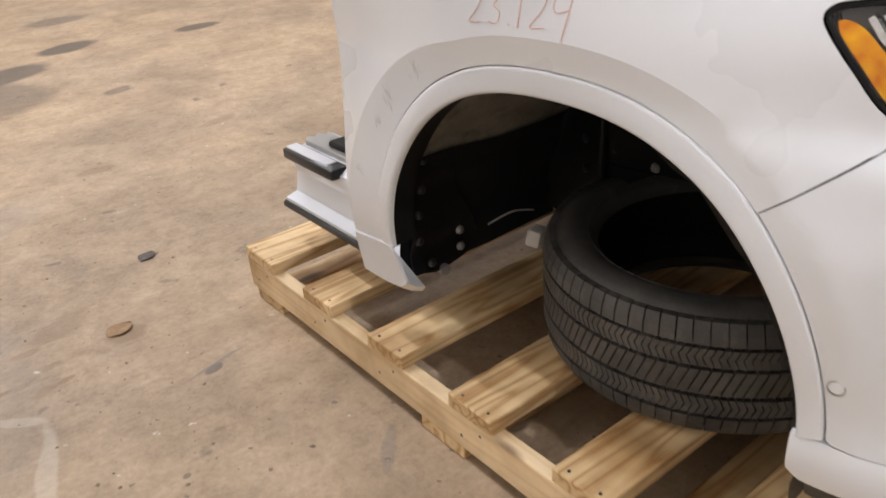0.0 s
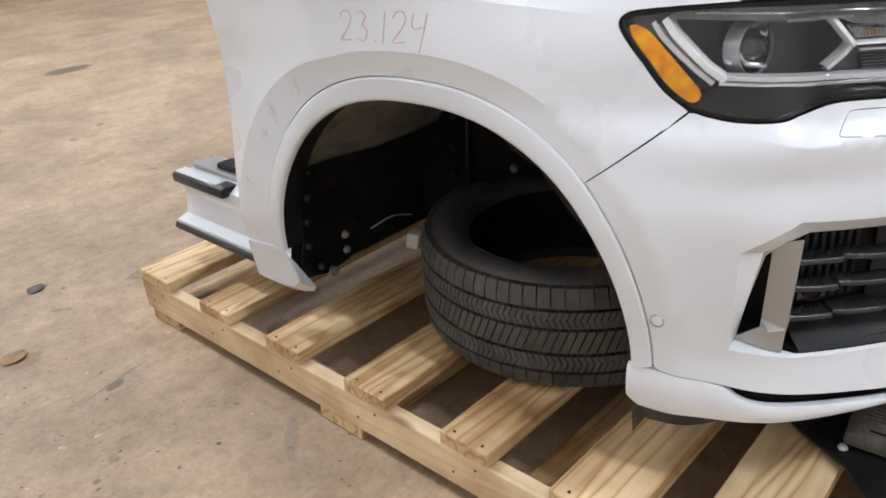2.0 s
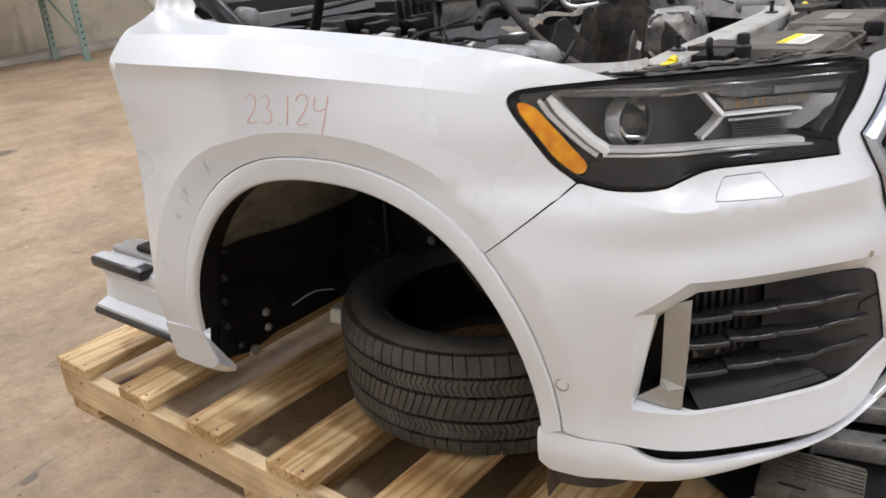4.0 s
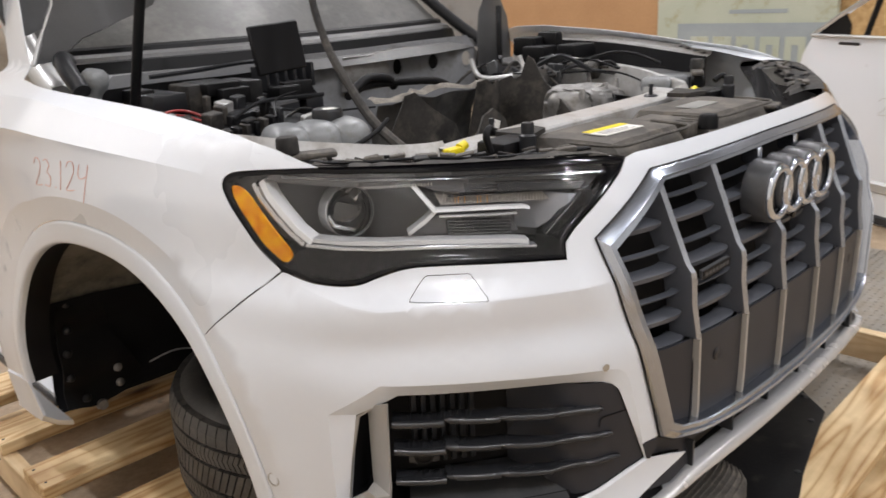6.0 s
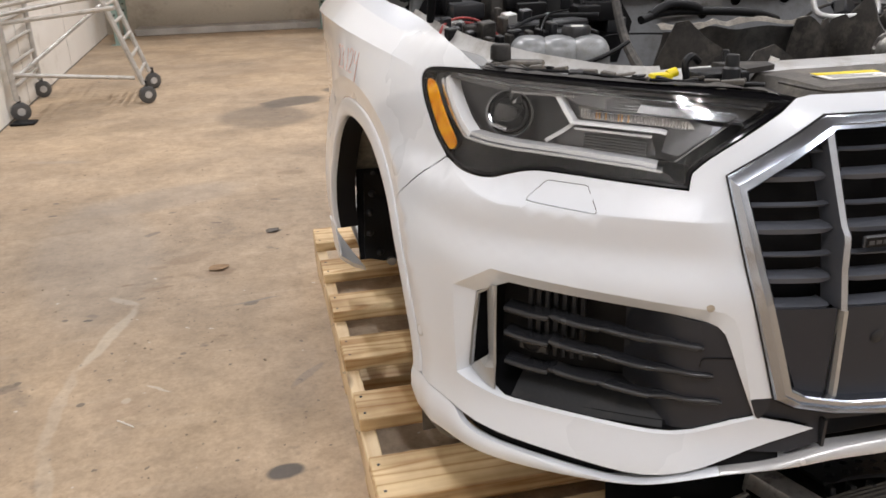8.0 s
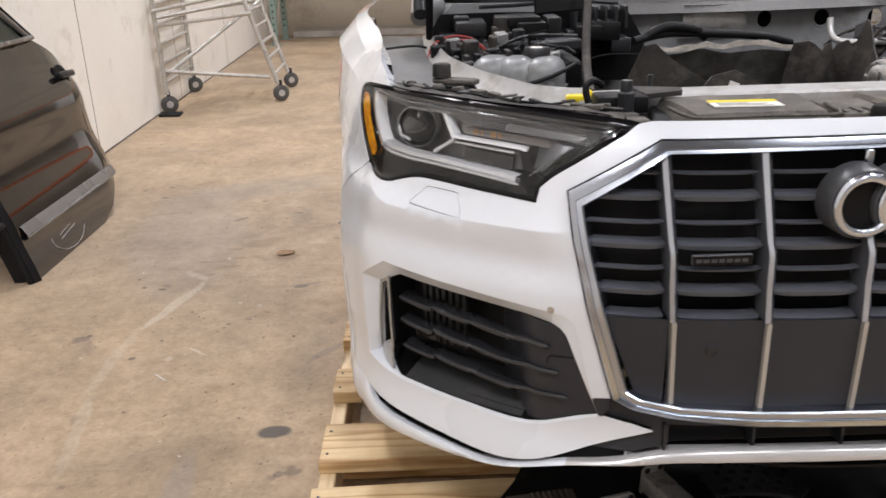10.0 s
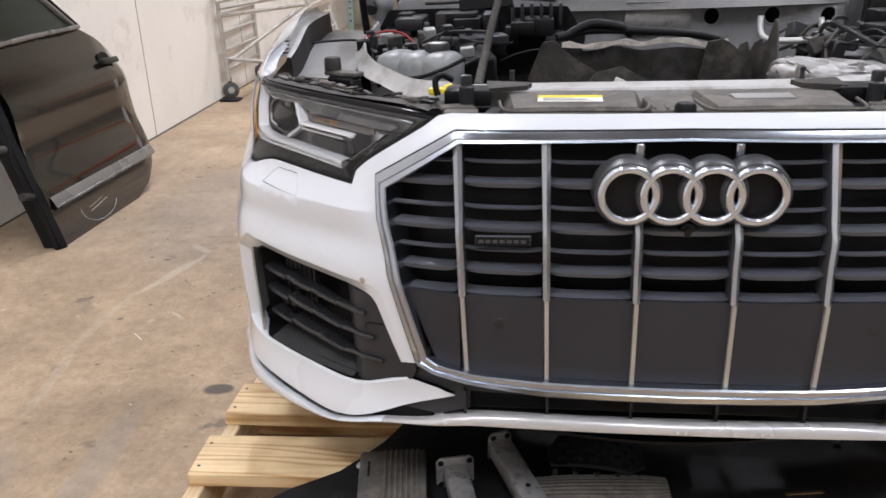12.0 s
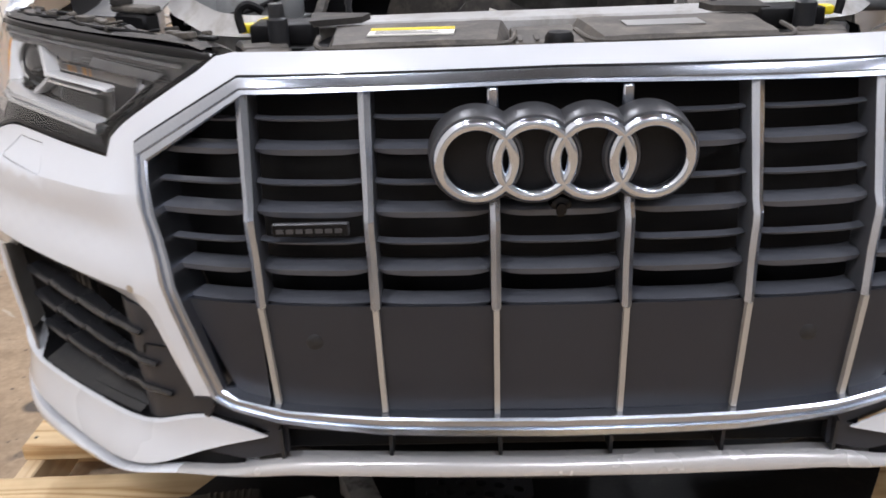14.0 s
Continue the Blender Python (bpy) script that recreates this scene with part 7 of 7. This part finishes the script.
def bracket(p, q, name_label, wide=.042):
    a, b = Vector(p), Vector(q)
    d = (b - a)
    m = Matrix.Translation(a) @ d.to_track_quat("Y", "Z").to_matrix().to_4x4()
    g = thing("bumper_bracket", name_label, "bracket", m, "crash brackets on the undertray")
    L = d.length
    part("tube", box((-.026, .0, -.022), (.026, L, .022), .006, seg=2), M_CRASH, g, "square aluminium tube")
    bm = prism([(-wide, -.026), (-wide + .010, -.036), (wide - .010, -.036), (wide, -.026), (wide, .030), (wide - .010, .040), (-wide + .010, .040), (-wide, .030)], .008, pose(0, .004, 0, 90, 0, 0), .001)
    part("flange", bm, M_CRASH, g, "drilled end flange")
    for x in (-wide + .010, wide - .010):
        for z in (-.026, .030):
            part("bolt_hole", lathe([(.0001, .001), (.007, .001), (.007, -.002)], 12, pose(x, -.0045, z, 90)), M_BLACK, g)
            part("bolt_hole", lathe([(.0001, .001), (.007, .001), (.007, -.002)], 12, pose(x, .0045, z, -90)), M_BLACK, g)
    part("hole", lathe([(.0001, .001), (.006, .001), (.006, -.002)], 12, pose(0, L * .55, .0225)), M_BLACK, g)
    part("crimp", box((-.020, L - .03, .018), (.020, L - .006, .030), .006, seg=2), M_CRASH, g)
    return g


bracket((-.43, .145, DECK + .055), (-.365, -.095, DECK + .050), "square aluminium crash bracket with drilled flange")
bracket((-.335, .225, DECK + .070), (-.215, -.045, DECK + .050), "longer aluminium crash bracket with drilled flange", .027)
# ribbed intake duct and a perforated guard
FAN = thing("intake_duct_piece", "ribbed black plastic duct lying on the undertray", "car part", pose(0, 0, DECK))
spine = curve([(-.275, .085, .040), (-.19, .088, .048), (-.10, .092, .050), (-.02, .105, .044), (.03, .125, .032)], 6)
wide = [.060, .062, .064, .062, .050]
loops = [[] for _ in range(13)]
for i, p in enumerate(spine):
    f = i / (len(spine) - 1)
    w = cubic(f, [0, .25, .5, .75, 1], wide)
    for j, l in enumerate(loops):
        a = math.pi * j / 12
        l.append(p + Vector((0, -w * math.cos(a), .020 * math.sin(a) - .03 * (j in (0, 12)))))
part("duct_body", loft(loops, False), M_COVER, FAN, "curved dusty duct", sharp=50)
for k in range(9):
    g = -.8 + .2 * k
    line = []
    for i, p in enumerate(spine):
        f = i / (len(spine) - 1)
        w = cubic(f, [0, .25, .5, .75, 1], wide)
        line.append(p + Vector((0, g * w, .020 * math.sqrt(max(0, 1 - g * g)) + .001)))
    part("rib", tube(line, .0028, 6), M_COVER, FAN)
GRID = thing("perforated_guard", "black perforated plastic guard beside the ribbed duct", "car part", pose(-.115, .225, DECK + .050, -8, 3, -4))
hl = []
for i in range(5):
    for j in range(4):
        cx, cy = -.075 + .034 * i + .017 * (j % 2), -.052 + .032 * j
        if abs(cx) < .085:
            hl.append([(cx + .0105 * math.cos(math.pi * k / 3 + .5), cy + .0095 * math.sin(math.pi * k / 3 + .5)) for k in range(6)])
part("plate", skin([(-.10, -.072), (.07, -.075), (.105, -.03), (.10, .06), (.05, .078), (-.08, .075), (-.11, .0)], lambda x, y: Vector((x, y, .012 * math.cos(x * 14))), holes=hl, thick=.008, step=.03), M_DARK, GRID)
for k in range(5):
    part("guard_tab", box((-.006, -.012, -.02), (.006, .012, .006), .003, pose(-.09 + .045 * k, -.078, .0)), M_DARK, GRID)


# ---------------------------------------------------------------- black door leaning on the wall
def plate_on(m):
    return lambda s, w, o=0.0: m @ Vector((s, w, o))


DOOR_M = Matrix.Translation((-2.48, 2.03, .002)) @ Matrix(((0, -.287, .958, 0), (1, 0, 0, 0), (0, .958, .287, 0), (0, 0, 0, 1)))
BDOOR = thing("salvaged_door", "black car door without glass seal, leaning against the white wall", "car door")
Q = plate_on(DOOR_M)
bulge = lambda s, w: -.028 * ((w - .45) / .5) ** 2 - .05 * max(0, (s - 1.0) / .24) ** 2
bout = [(.015, .0), (.40, .0), (.786, .0), (.96, .05), (1.1, .15), (1.174, .229), (1.21, .40), (1.234, .684), (1.223, .83), (1.10, .905), (.96, .977), (.13, .955), (.07, .744), (.035, .37), (.03, .06)]
part("door_skin", skin(bout, lambda s, w: Q(s, w, bulge(s, w) + .030 * math.exp(-((w - .68) / .11) ** 2) - .014 * math.exp(-((w - .42) / .10) ** 2)), thick=.003, step=.035), M_BLACKPAINT, BDOOR, "glossy black door skin with faint scratches", sharp=40)
step = np.arange(.06, 1.17, .05)
part("door_moulding", loft([[Q(s, w, bulge(s, .2) + o) for s in step] for w, o in ((.176, -.002), (.182, .014), (.188, .020), (.232, .012), (.252, -.002))], False), M_MOULD, BDOOR, "raised satin grey moulding along the door", sharp=30)
part("moulding_edge", tube([Q(s, .190, bulge(s, .2) + .020) for s in step[:17]], .0055, 6), M_SATIN, BDOOR, "bright edge of the moulding")
part("scratch", tube([Q(.42 + .17 * math.cos(t), .105 + .085 * math.sin(t), bulge(.5, .1) + .0035) for t in [.3 + 5.6 * k / 40 for k in range(41)]], .0012, 5), M_INKGREY, BDOOR, "chalked ring on the door")
for k in range(2):
    part("scratch", tube([Q(.33, .085 + .02 * k, bulge(.4, .1) + .0035), Q(.50, .105 + .02 * k, bulge(.4, .1) + .0035)], .0013, 5), M_INKGREY, BDOOR)
part("door_inner", prism([(.05, .02), (.75, .02), (.95, .07), (1.13, .22), (1.18, .40), (1.20, .70), (1.18, .82), (.95, .95), (.14, .93), (.09, .70), (.05, .35)], -.08, DOOR_M @ pose(0, 0, -.035), .01), M_BLACK, BDOOR, "black inner door shell")
jw = [.0, .06, .12, .2, .30, .42, .55, .66, .744, .85, .95]
jx = lambda w: .03 + .05 * max(0, w - .35) + (.0 if w > .08 else -.01)
part("door_jamb", loft([[Q(jx(w) + dx, w, dz + .004 * math.sin(w * 31)) for w in jw] for dx, dz in ((.0, -.004), (-.014, -.012), (-.030, -.020), (-.034, -.05), (-.018, -.06), (-.022, -.11))], False), M_BLACK, BDOOR, "black hinge edge of the door", sharp=30)
part("jamb_seal", tube(curve([Q(jx(w) - .034, w, -.035) for w in jw], 3), .011, 8), M_BLACK, BDOOR, "rubber seal along the hinge edge")
part("check_strap", tube(curve([Q(.0, .52, -.05), Q(-.06, .53, -.04), Q(-.13, .54, -.03)], 5), .018, 10), M_RUBBER, BDOOR, "ribbed cable boot")
part("window_frame", tube([Q(.96, .975, -.02), Q(.81, 1.139, -.03), Q(.66, 1.28, -.04), Q(.40, 1.40, -.05), Q(-.2, 1.40, -.05)], .024, 8), M_GLOSSBLACK, BDOOR, "black window frame")
part("sill_trim", tube([Q(.95, .975, .0), Q(.5, .972, .004), Q(.13, .962, .004)], .012, 8), M_MOULD, BDOOR, "satin grey window sill strip")
part("frame_trim", tube([Q(.925, .985, -.008), Q(.785, 1.132, -.018), Q(.64, 1.265, -.028), Q(.40, 1.378, -.038), Q(-.2, 1.378, -.038)], .012, 8), M_MOULD, BDOOR, "satin grey trim inside the window frame")
part("window_glass", skin([(.92, .985), (.78, 1.12), (.64, 1.26), (.40, 1.38), (-.1, 1.38), (.13, .975)], lambda s, w: Q(s, w, -.03), thick=.004, step=.1), M_TINT, BDOOR, "tinted window glass")
HANDLE = part("door_handle", box((-.098, -.017, .012), (.098, .017, .034), .009, DOOR_M @ pose(1.052, .760, bulge(1.05, .755) + .022, 0, 6, -2), seg=2), M_DARK, BDOOR, "flat black pull handle")
part("handle_cup", lathe([(.0001, .002), (.040, .002), (.056, .0045), (.060, .004), (.062, -.004)], 32, DOOR_M @ pose(1.035, .757, bulge(1.05, .755) + .024)), M_BLACK, HANDLE, "dark recess behind the handle")
for w in (.27,):
    part("hinge", tube(curve([Q(.03, w, -.04), Q(-.04, w + .02, -.03), Q(-.09, w + .03, -.02)], 4), .018, 8), M_DARK, BDOOR, "bare door hinge")
scrawl("23.124", lambda x, z: Q(.46 + x * 1.0, .735 + z, bulge(.6, .76) + .003), .065, .07, M_INKFAINT, BDOOR, "faint red marker: 23.124", .0014)

# joints between the wall panels
for y in (4.33, 6.6, 8.9, 2.05, -.2):
    tagged(part("trim", box((-.001, y - 2.0 - .004, .0), (.0025, y - 2.0 + .004, CEILING - .01), m=wall_turn), M_JOINT, sharp=0), "dark joint between wall panels", "joint", kind="structure")
tagged(part("trim", box((-.001, -8.8, .0), (.005, 11.3, .009), m=wall_turn), M_BROWN, sharp=0), "dark gap along the foot of the wall", "joint", kind="structure")

# ---------------------------------------------------------------- white door beyond the pallet
WM = Matrix.Translation((2.81, .41, .002)) @ Matrix(((.439, 0, -.898, 0), (.898, 0, .439, 0), (0, 1, 0, 0), (0, 0, 0, 1)))
WDOOR = thing("salvaged_door", "white car door with marker writing, standing on the floor", "car door")
Z = plate_on(WM)
wb = lambda s, w: -.03 * ((w - .45) / .5) ** 2 - .05 * max(0, (s - .80) / .2) ** 2
wout = [(.90, .0), (.97, .10), (1.0, .40), (1.01, .78), (.985, .85), (.90, .955), (.86, .965), (-.35, .955), (-.38, .80), (-.36, .2), (-.33, .0)]
part("door_skin", skin(wout, lambda s, w: Z(s, w, wb(s, w)), creases=[[(-.3, .245), (.97, .245)]], thick=.003, step=.06), M_PAINT, WDOOR, "white door skin")
part("door_inner", prism([(.86, .02), (.93, .12), (.96, .40), (.96, .78), (.85, .93), (-.32, .93), (-.33, .03)], -.10, WM @ pose(0, 0, -.04), .01), M_BODYWHITE, WDOOR, "white inner door shell")
part("door_moulding", loft([[Z(s, w, wb(s, .2) + o) for s in np.arange(-.35, .97, .06)] for w, o in ((.175, .004), (.185, .020), (.225, .020), (.242, .004))], False), M_GREYTRIM, WDOOR, "grey moulding strip")
part("door_foot", loft([[Z(s, w, wb(s, .05) + o) for s in np.arange(-.35, .92, .06)] for w, o in ((.005, .004), (.012, .016), (.045, .016), (.055, .004))], False), M_DARK, WDOOR, "dark lower strip")
part("sill_trim", tube([Z(.87, .968, -.01), Z(.3, .968, -.008), Z(-.35, .960, -.008)], .010, 8), M_GREYTRIM, WDOOR, "grey window sill strip")
part("window_frame", tube([Z(.88, .965, -.02), Z(.70, 1.07, -.02), Z(.52, 1.165, -.02), Z(.30, 1.25, -.02), Z(-.3, 1.30, -.02)], .016, 8), M_CHROME, WDOOR, "bright window frame")
part("frame_post", tube([Z(.52, .965, -.03), Z(.44, 1.20, -.03)], .016, 8), M_BLACK, WDOOR, "black window post")
part("mirror_corner", skin([(.85, .97), (.62, .97), (.62, 1.03), (.66, 1.085)], lambda s, w: Z(s, w, -.03), thick=.006, step=.1), M_BLACK, WDOOR, "black mirror triangle")
part("door_pull", box((-.07, -.008, 0), (.07, .008, .012), .003, WM @ pose(.62, .93, -.03)), M_DARK, WDOOR)
scrawl("23.124", lambda x, z: Z(.36 - x, .585 + z, wb(.2, .6) + .004), .08, .085, M_INKGREY, WDOOR, "faint grey marker: 23.124", .0015)

# ---------------------------------------------------------------- boards along the far side
M_PLY = mat("brown_plywood", (0.36, 0.19, 0.085), (0.46, 0.27, 0.13), 2, 0.7, bump=0.3, fine=50)
M_OSB = mat("strand_board", (0.36, 0.21, 0.08), (0.58, 0.40, 0.19), 22, 0.75, bump=0.6, fine=60)
M_FOAM = mat("pale_green_foam_board", (0.38, 0.42, 0.33), (0.46, 0.49, 0.40), 3, 0.8, dirt=(0.30, 0.26, 0.12), dirt_at=0.66)
M_FOAMBLUE = mat("faded_blue_print", (0.27, 0.31, 0.33), (0.32, 0.36, 0.37), 6, 0.8)
tagged(part("plywood_sheet", box((4.62, 2.98, .004), (4.65, 4.9, 2.1), .002), M_PLY), "brown plywood sheet standing upright beyond the car", "board")
tagged(part("strand_board_sheet", box((4.68, -.6, .004), (4.70, 1.95, 2.1), .002), M_OSB), "coarse strand board sheet standing behind the white door", "board")
FOAM = thing("foam_board", "pale green insulation board with faded print, standing upright", "board")
part("board", box((4.60, 1.55, .004), (4.65, 2.97, 2.1), .003), M_FOAM, FOAM)
part("print_panel", box((4.594, 1.60, .50), (4.5965, 2.78, .96)), M_FOAMBLUE, FOAM, "faded blue printed field", sharp=0)
for k in range(6):
    y = 2.66 - k * .19
    part("print_letter", prism([(0, 0), (.05, 0), (.05, .2), (.10, .2), (.10, 0), (.15, 0), (.15, .26), (0, .26)], .002, pose(4.5915, y, .60, 90, 0, -90)), M_FOAM, FOAM, sharp=0)
part("print_line", box((4.597, 1.9, 1.03), (4.599, 2.35, 1.06)), M_FOAMBLUE, FOAM, sharp=0)

# ---------------------------------------------------------------- tread plate on the floor beyond the pallet
M_TREAD = mat("worn_tread_plate", (0.20, 0.185, 0.16), (0.30, 0.27, 0.23), 5, 0.5, 0.3, bump=0.2, dirt=(0.24, 0.2, 0.15), dirt_at=0.55)
bm = box((.75, -.65, .0), (2.55, .62, .0014))
for i in range(57):
    for j in range(39):
        x, y = .78 + i * .031, -.63 + j * .032
        a = .7854 if (i + j) % 2 else -.7854
        dx, dy = .011 * math.cos(a), .011 * math.sin(a)
        v = [bm.verts.new(q) for q in ((x - dx, y - dy, .0010), (x + dy * .35, y - dx * .35, .0040), (x + dx, y + dy, .0010), (x - dy * .35, y + dx * .35, .0040))]
        bm.faces.new(v)
tagged(part("tread_plate", bm, M_TREAD, sharp=0), "dusty steel tread plate lying on the floor", "metal plate")

# ---------------------------------------------------------------- folding scaffold by the wall
SCAF = thing("scaffold_cart", "pale aluminium folding scaffold on castors beside the wall", "scaffold")


def ladder(a0, a1, b0, b1, n, label):
    """Two rails from a0 to a1 and b0 to b1 with rungs between."""
    a0, a1, b0, b1 = (Vector(v) for v in (a0, a1, b0, b1))
    for p, q in ((a0, a1), (b0, b1)):
        part("rail", tube([p, q], .022, 8), M_LADDER, SCAF, label)
    for k in range(n):
        t = (k + .6) / n
        part("rung", tube([a0.lerp(a1, t), b0.lerp(b1, t)], .014, 8), M_LADDER, SCAF)


ladder((-3.06, 5.85, .16), (-3.10, 5.85, 2.3), (-3.13, 6.95, .16), (-3.15, 6.95, 2.3), 13, "upright scaffold rail")
ladder((-2.17, 6.30, .16), (-2.75, 6.30, 2.0), (-2.20, 7.05, .16), (-2.78, 7.05, 2.0), 13, "sloping scaffold rail")
for p, q in (((-3.07, 5.86, .36), (-2.24, 6.31, .22)), ((-3.08, 5.86, .80), (-2.40, 6.31, .90)), ((-3.08, 5.86, .74), (-2.2, 5.6, .84)), ((-3.08, 5.86, .30), (-2.40, 7.0, .86)), ((-3.1, 6.9, .78), (-2.42, 7.0, .86)), ((-3.07, 5.8, .86), (-2.0, 5.9, 1.05))):
    part("brace", tube([p, q], .017, 8), M_LADDER, SCAF, "pale cross brace")
for x, y in ((-2.15, 6.30), (-2.18, 7.08), (-3.05, 5.86), (-3.12, 6.95)):
    cas = thing("castor", "", "")
    cas.parent = SCAF
    cas.matrix_basis = pose(x, y, .075, 0, 0, 30)
    part("wheel", lathe([(.015, -.018), (.06, -.02), (.074, -.012), (.074, .012), (.06, .02), (.015, .018), (.015, -.018)], 28, pose(0, 0, 0, 90)), M_RUBBER, cas, "black castor wheel")
    part("hub", lathe([(.0001, .022), (.03, .022), (.032, .016)], 16, pose(0, 0, 0, 90)), M_GALV, cas)
    part("hub", lathe([(.0001, .022), (.03, .022), (.032, .016)], 16, pose(0, 0, 0, -90)), M_GALV, cas)
    part("fork", tube([(0, 0, .02), (0, .0, .12)], .016, 8), M_DARK, cas, "castor fork")
part("foot_pad", box((-3.10, 5.66, .002), (-2.92, 5.80, .022), .008), M_BLACK, SCAF, "black foot plate")

# ---------------------------------------------------------------- pallet rack along the far wall
M_ORANGE = mat("orange_rack_beam", (0.62, 0.13, 0.03), (0.74, 0.19, 0.05), 6, 0.5, dirt=(0.4, 0.2, 0.1), dirt_at=0.68)
M_TEAL = mat("teal_rack_upright", (0.16, 0.24, 0.21), (0.22, 0.31, 0.27), 8, 0.55, dirt=(0.3, 0.27, 0.22))
RACK = thing("pallet_rack", "orange and teal pallet rack along the far wall", "rack")
for x in (-3.0, -.15, 3.9):
    for y in (10.9, 11.8):
        part("upright", box((x - .04, y - .035, .001), (x + .04, y + .035, 3.2), .004), M_TEAL, RACK, "teal punched upright", sharp=0)
        part("foot_plate", box((x - .09, y - .06, .0), (x + .09, y + .06, .008)), M_TEAL, RACK, sharp=0)
        for k in range(14):
            part("punch", box((x - .012, y - .0365, .2 + k * .09), (x + .012, y - .0355, .225 + k * .09)), M_BLACK, RACK, sharp=0)
    part("rack_brace", tube([(x, 10.9, .3), (x, 11.8, 1.0)], .018, 6), M_TEAL, RACK)
for x0, x1 in ((-.11, 3.86), (-2.96, -.19)):
    for y in (10.88, 11.82):
        part("beam", box((x0, y - .025, 1.13), (x1, y + .025, 1.25), .004), M_ORANGE, RACK, "orange beam", sharp=0)
    part("rack_deck", box((x0, 10.92, 1.24), (x1, 11.79, 1.27), .003), M_OSB, RACK, "board deck", sharp=0)
M_WRAP = mat("white_wrapped_panel", (0.66, 0.66, 0.64), (0.78, 0.78, 0.76), 4, 0.45, bump=0.5, fine=20)
bm = box((.02, 10.4, .004), (1.1, 10.75, 1.10), .05, seg=3)
for v in bm.verts:
    v.co += noise.noise_vector(v.co * 4) * .03 * min(1, v.co.z * 4)
tagged(part("wrapped_panel", bm, M_WRAP), "white plastic-wrapped panel on the floor by the rack", "panel")
# strip in a darker colour for the wall's base and the shadow there
tagged(part("plinth_shadow_board", box((-2.9, 11.9, .004), (8.8, 12.38, .10), .006), M_JOINT), "low strip for the far wall's base and the shadow along it", "kerb", kind="structure")

# ---------------------------------------------------------------- strip lamps at the ceiling
M_TUBE = bpy.data.materials.new("lit_diffuser")
M_TUBE.use_nodes = True
M_TUBE.node_tree.nodes["Principled BSDF"].inputs["Emission Color"].default_value = (1.0, 0.96, 0.9, 1)
M_TUBE.node_tree.nodes["Principled BSDF"].inputs["Emission Strength"].default_value = 6
lamp0 = thing("ceiling_light", "long white strip light at the ceiling", "light", pose(*LAMPS[0], CEILING), "strip lights")
part("frame", box((-.13, -.8, -.09), (.13, .8, -.002), .01), M_WALL, lamp0, sharp=0)
part("diffuser", box((-.11, -.75, -.12), (.11, .75, -.09), .01), M_TUBE, lamp0, "glowing diffuser", sharp=0)
for lx, ly in LAMPS[1:]:
    copy_thing(lamp0, pose(lx, ly, CEILING))

# ---------------------------------------------------------------- litter on the floor
def leaf(x, y, size, turn, dark):
    bm = bmesh.new()
    rows = []
    for k in range(9):
        t = k / 8
        w = size * .42 * math.sin(math.pi * min(1, t * .92 + .06)) ** .8
        rows.append([bm.verts.new((size * (t - .5), q * w, .001 + .003 * q * q + .002 * math.sin(t * 5 + q))) for q in (-1, -.5, 0, .5, 1)])
    for a, b in zip(rows, rows[1:]):
        for i in range(4):
            bm.faces.new((a[i], a[i + 1], b[i + 1], b[i]))
    ob = part("dry_leaf", bm, M_BROWN if dark else M_LEAF, sharp=0)
    ob.matrix_world = pose(x, y, .002, 0, 0, turn)
    tagged(ob, "dark curled scrap of leaf on the floor" if dark else "brown dry leaf lying on the floor", "leaf", "leaves on the floor")


for x, y, size, turn, dark in ((-1.466, 2.292, .085, 20, 0), (-1.231, 2.697, .07, 35, 1)):
    leaf(x, y, size, turn, dark)
bm = bmesh.new()
r = random.Random(9)
for k in range(240):
    x, y = r.uniform(-2.9, -1.12), r.uniform(-1.2, 5.5)
    if k % 3 == 0:
        x, y = r.gauss(-1.55, .3), r.gauss(2.2, .5)
    if x > -1.10:
        continue
    e = r.choice((.002, .003, .003, .004, .006))
    vs = [bm.verts.new((x + e * r.uniform(.6, 1.6) * math.cos(t), y + e * r.uniform(.6, 1.6) * math.sin(t), .0005)) for t in (0, 1.3, 2.5, 3.8, 5.1)]
    tip = bm.verts.new((x, y, e * r.uniform(.5, 1.1)))
    for i in range(5):
        bm.faces.new((vs[i], vs[(i + 1) % 5], tip))
tagged(part("grit", bm, M_GRIT, sharp=0), "small grit and crumbs scattered over the concrete", "grit", kind="stuff")
chip = part("plastic_shard", tube(curve([(-.03, .0, .004), (.0, .008, .012), (.03, .03, .004)], 4), .0018, 6), M_LABEL)
chip.matrix_world = pose(-1.71, 1.15, .001, 0, 0, -70)
tagged(chip, "thin white plastic shard lying on the floor", "scrap")

# scuffs on the fender
M_SCUFF = mat("grey_scuff", (0.36, 0.365, 0.375), (0.55, 0.56, 0.57), 90, 0.6)
r = random.Random(31)
for u, z, length in ((2.085, .811, .03), (2.08, .785, .022), (1.983, .875, .018), (1.99, .86, .014), (2.12, .74, .02), (2.2, .62, .02)):
    bm = bmesh.new()
    for k in range(5):
        du, dz = r.uniform(-.012, .012), r.uniform(-.010, .010)
        a = r.uniform(-.7, .7) + 1.2
        add_tube(bm, [body(u + du + length * t * math.cos(a), z + dz + length * t * math.sin(a), .0002) for t in (-.5, 0, .5)], [.0002, r.uniform(.0003, .0008), .0002], 5)
    part("scuff", bm, M_SCUFF, FENDER, "small grey scuff")
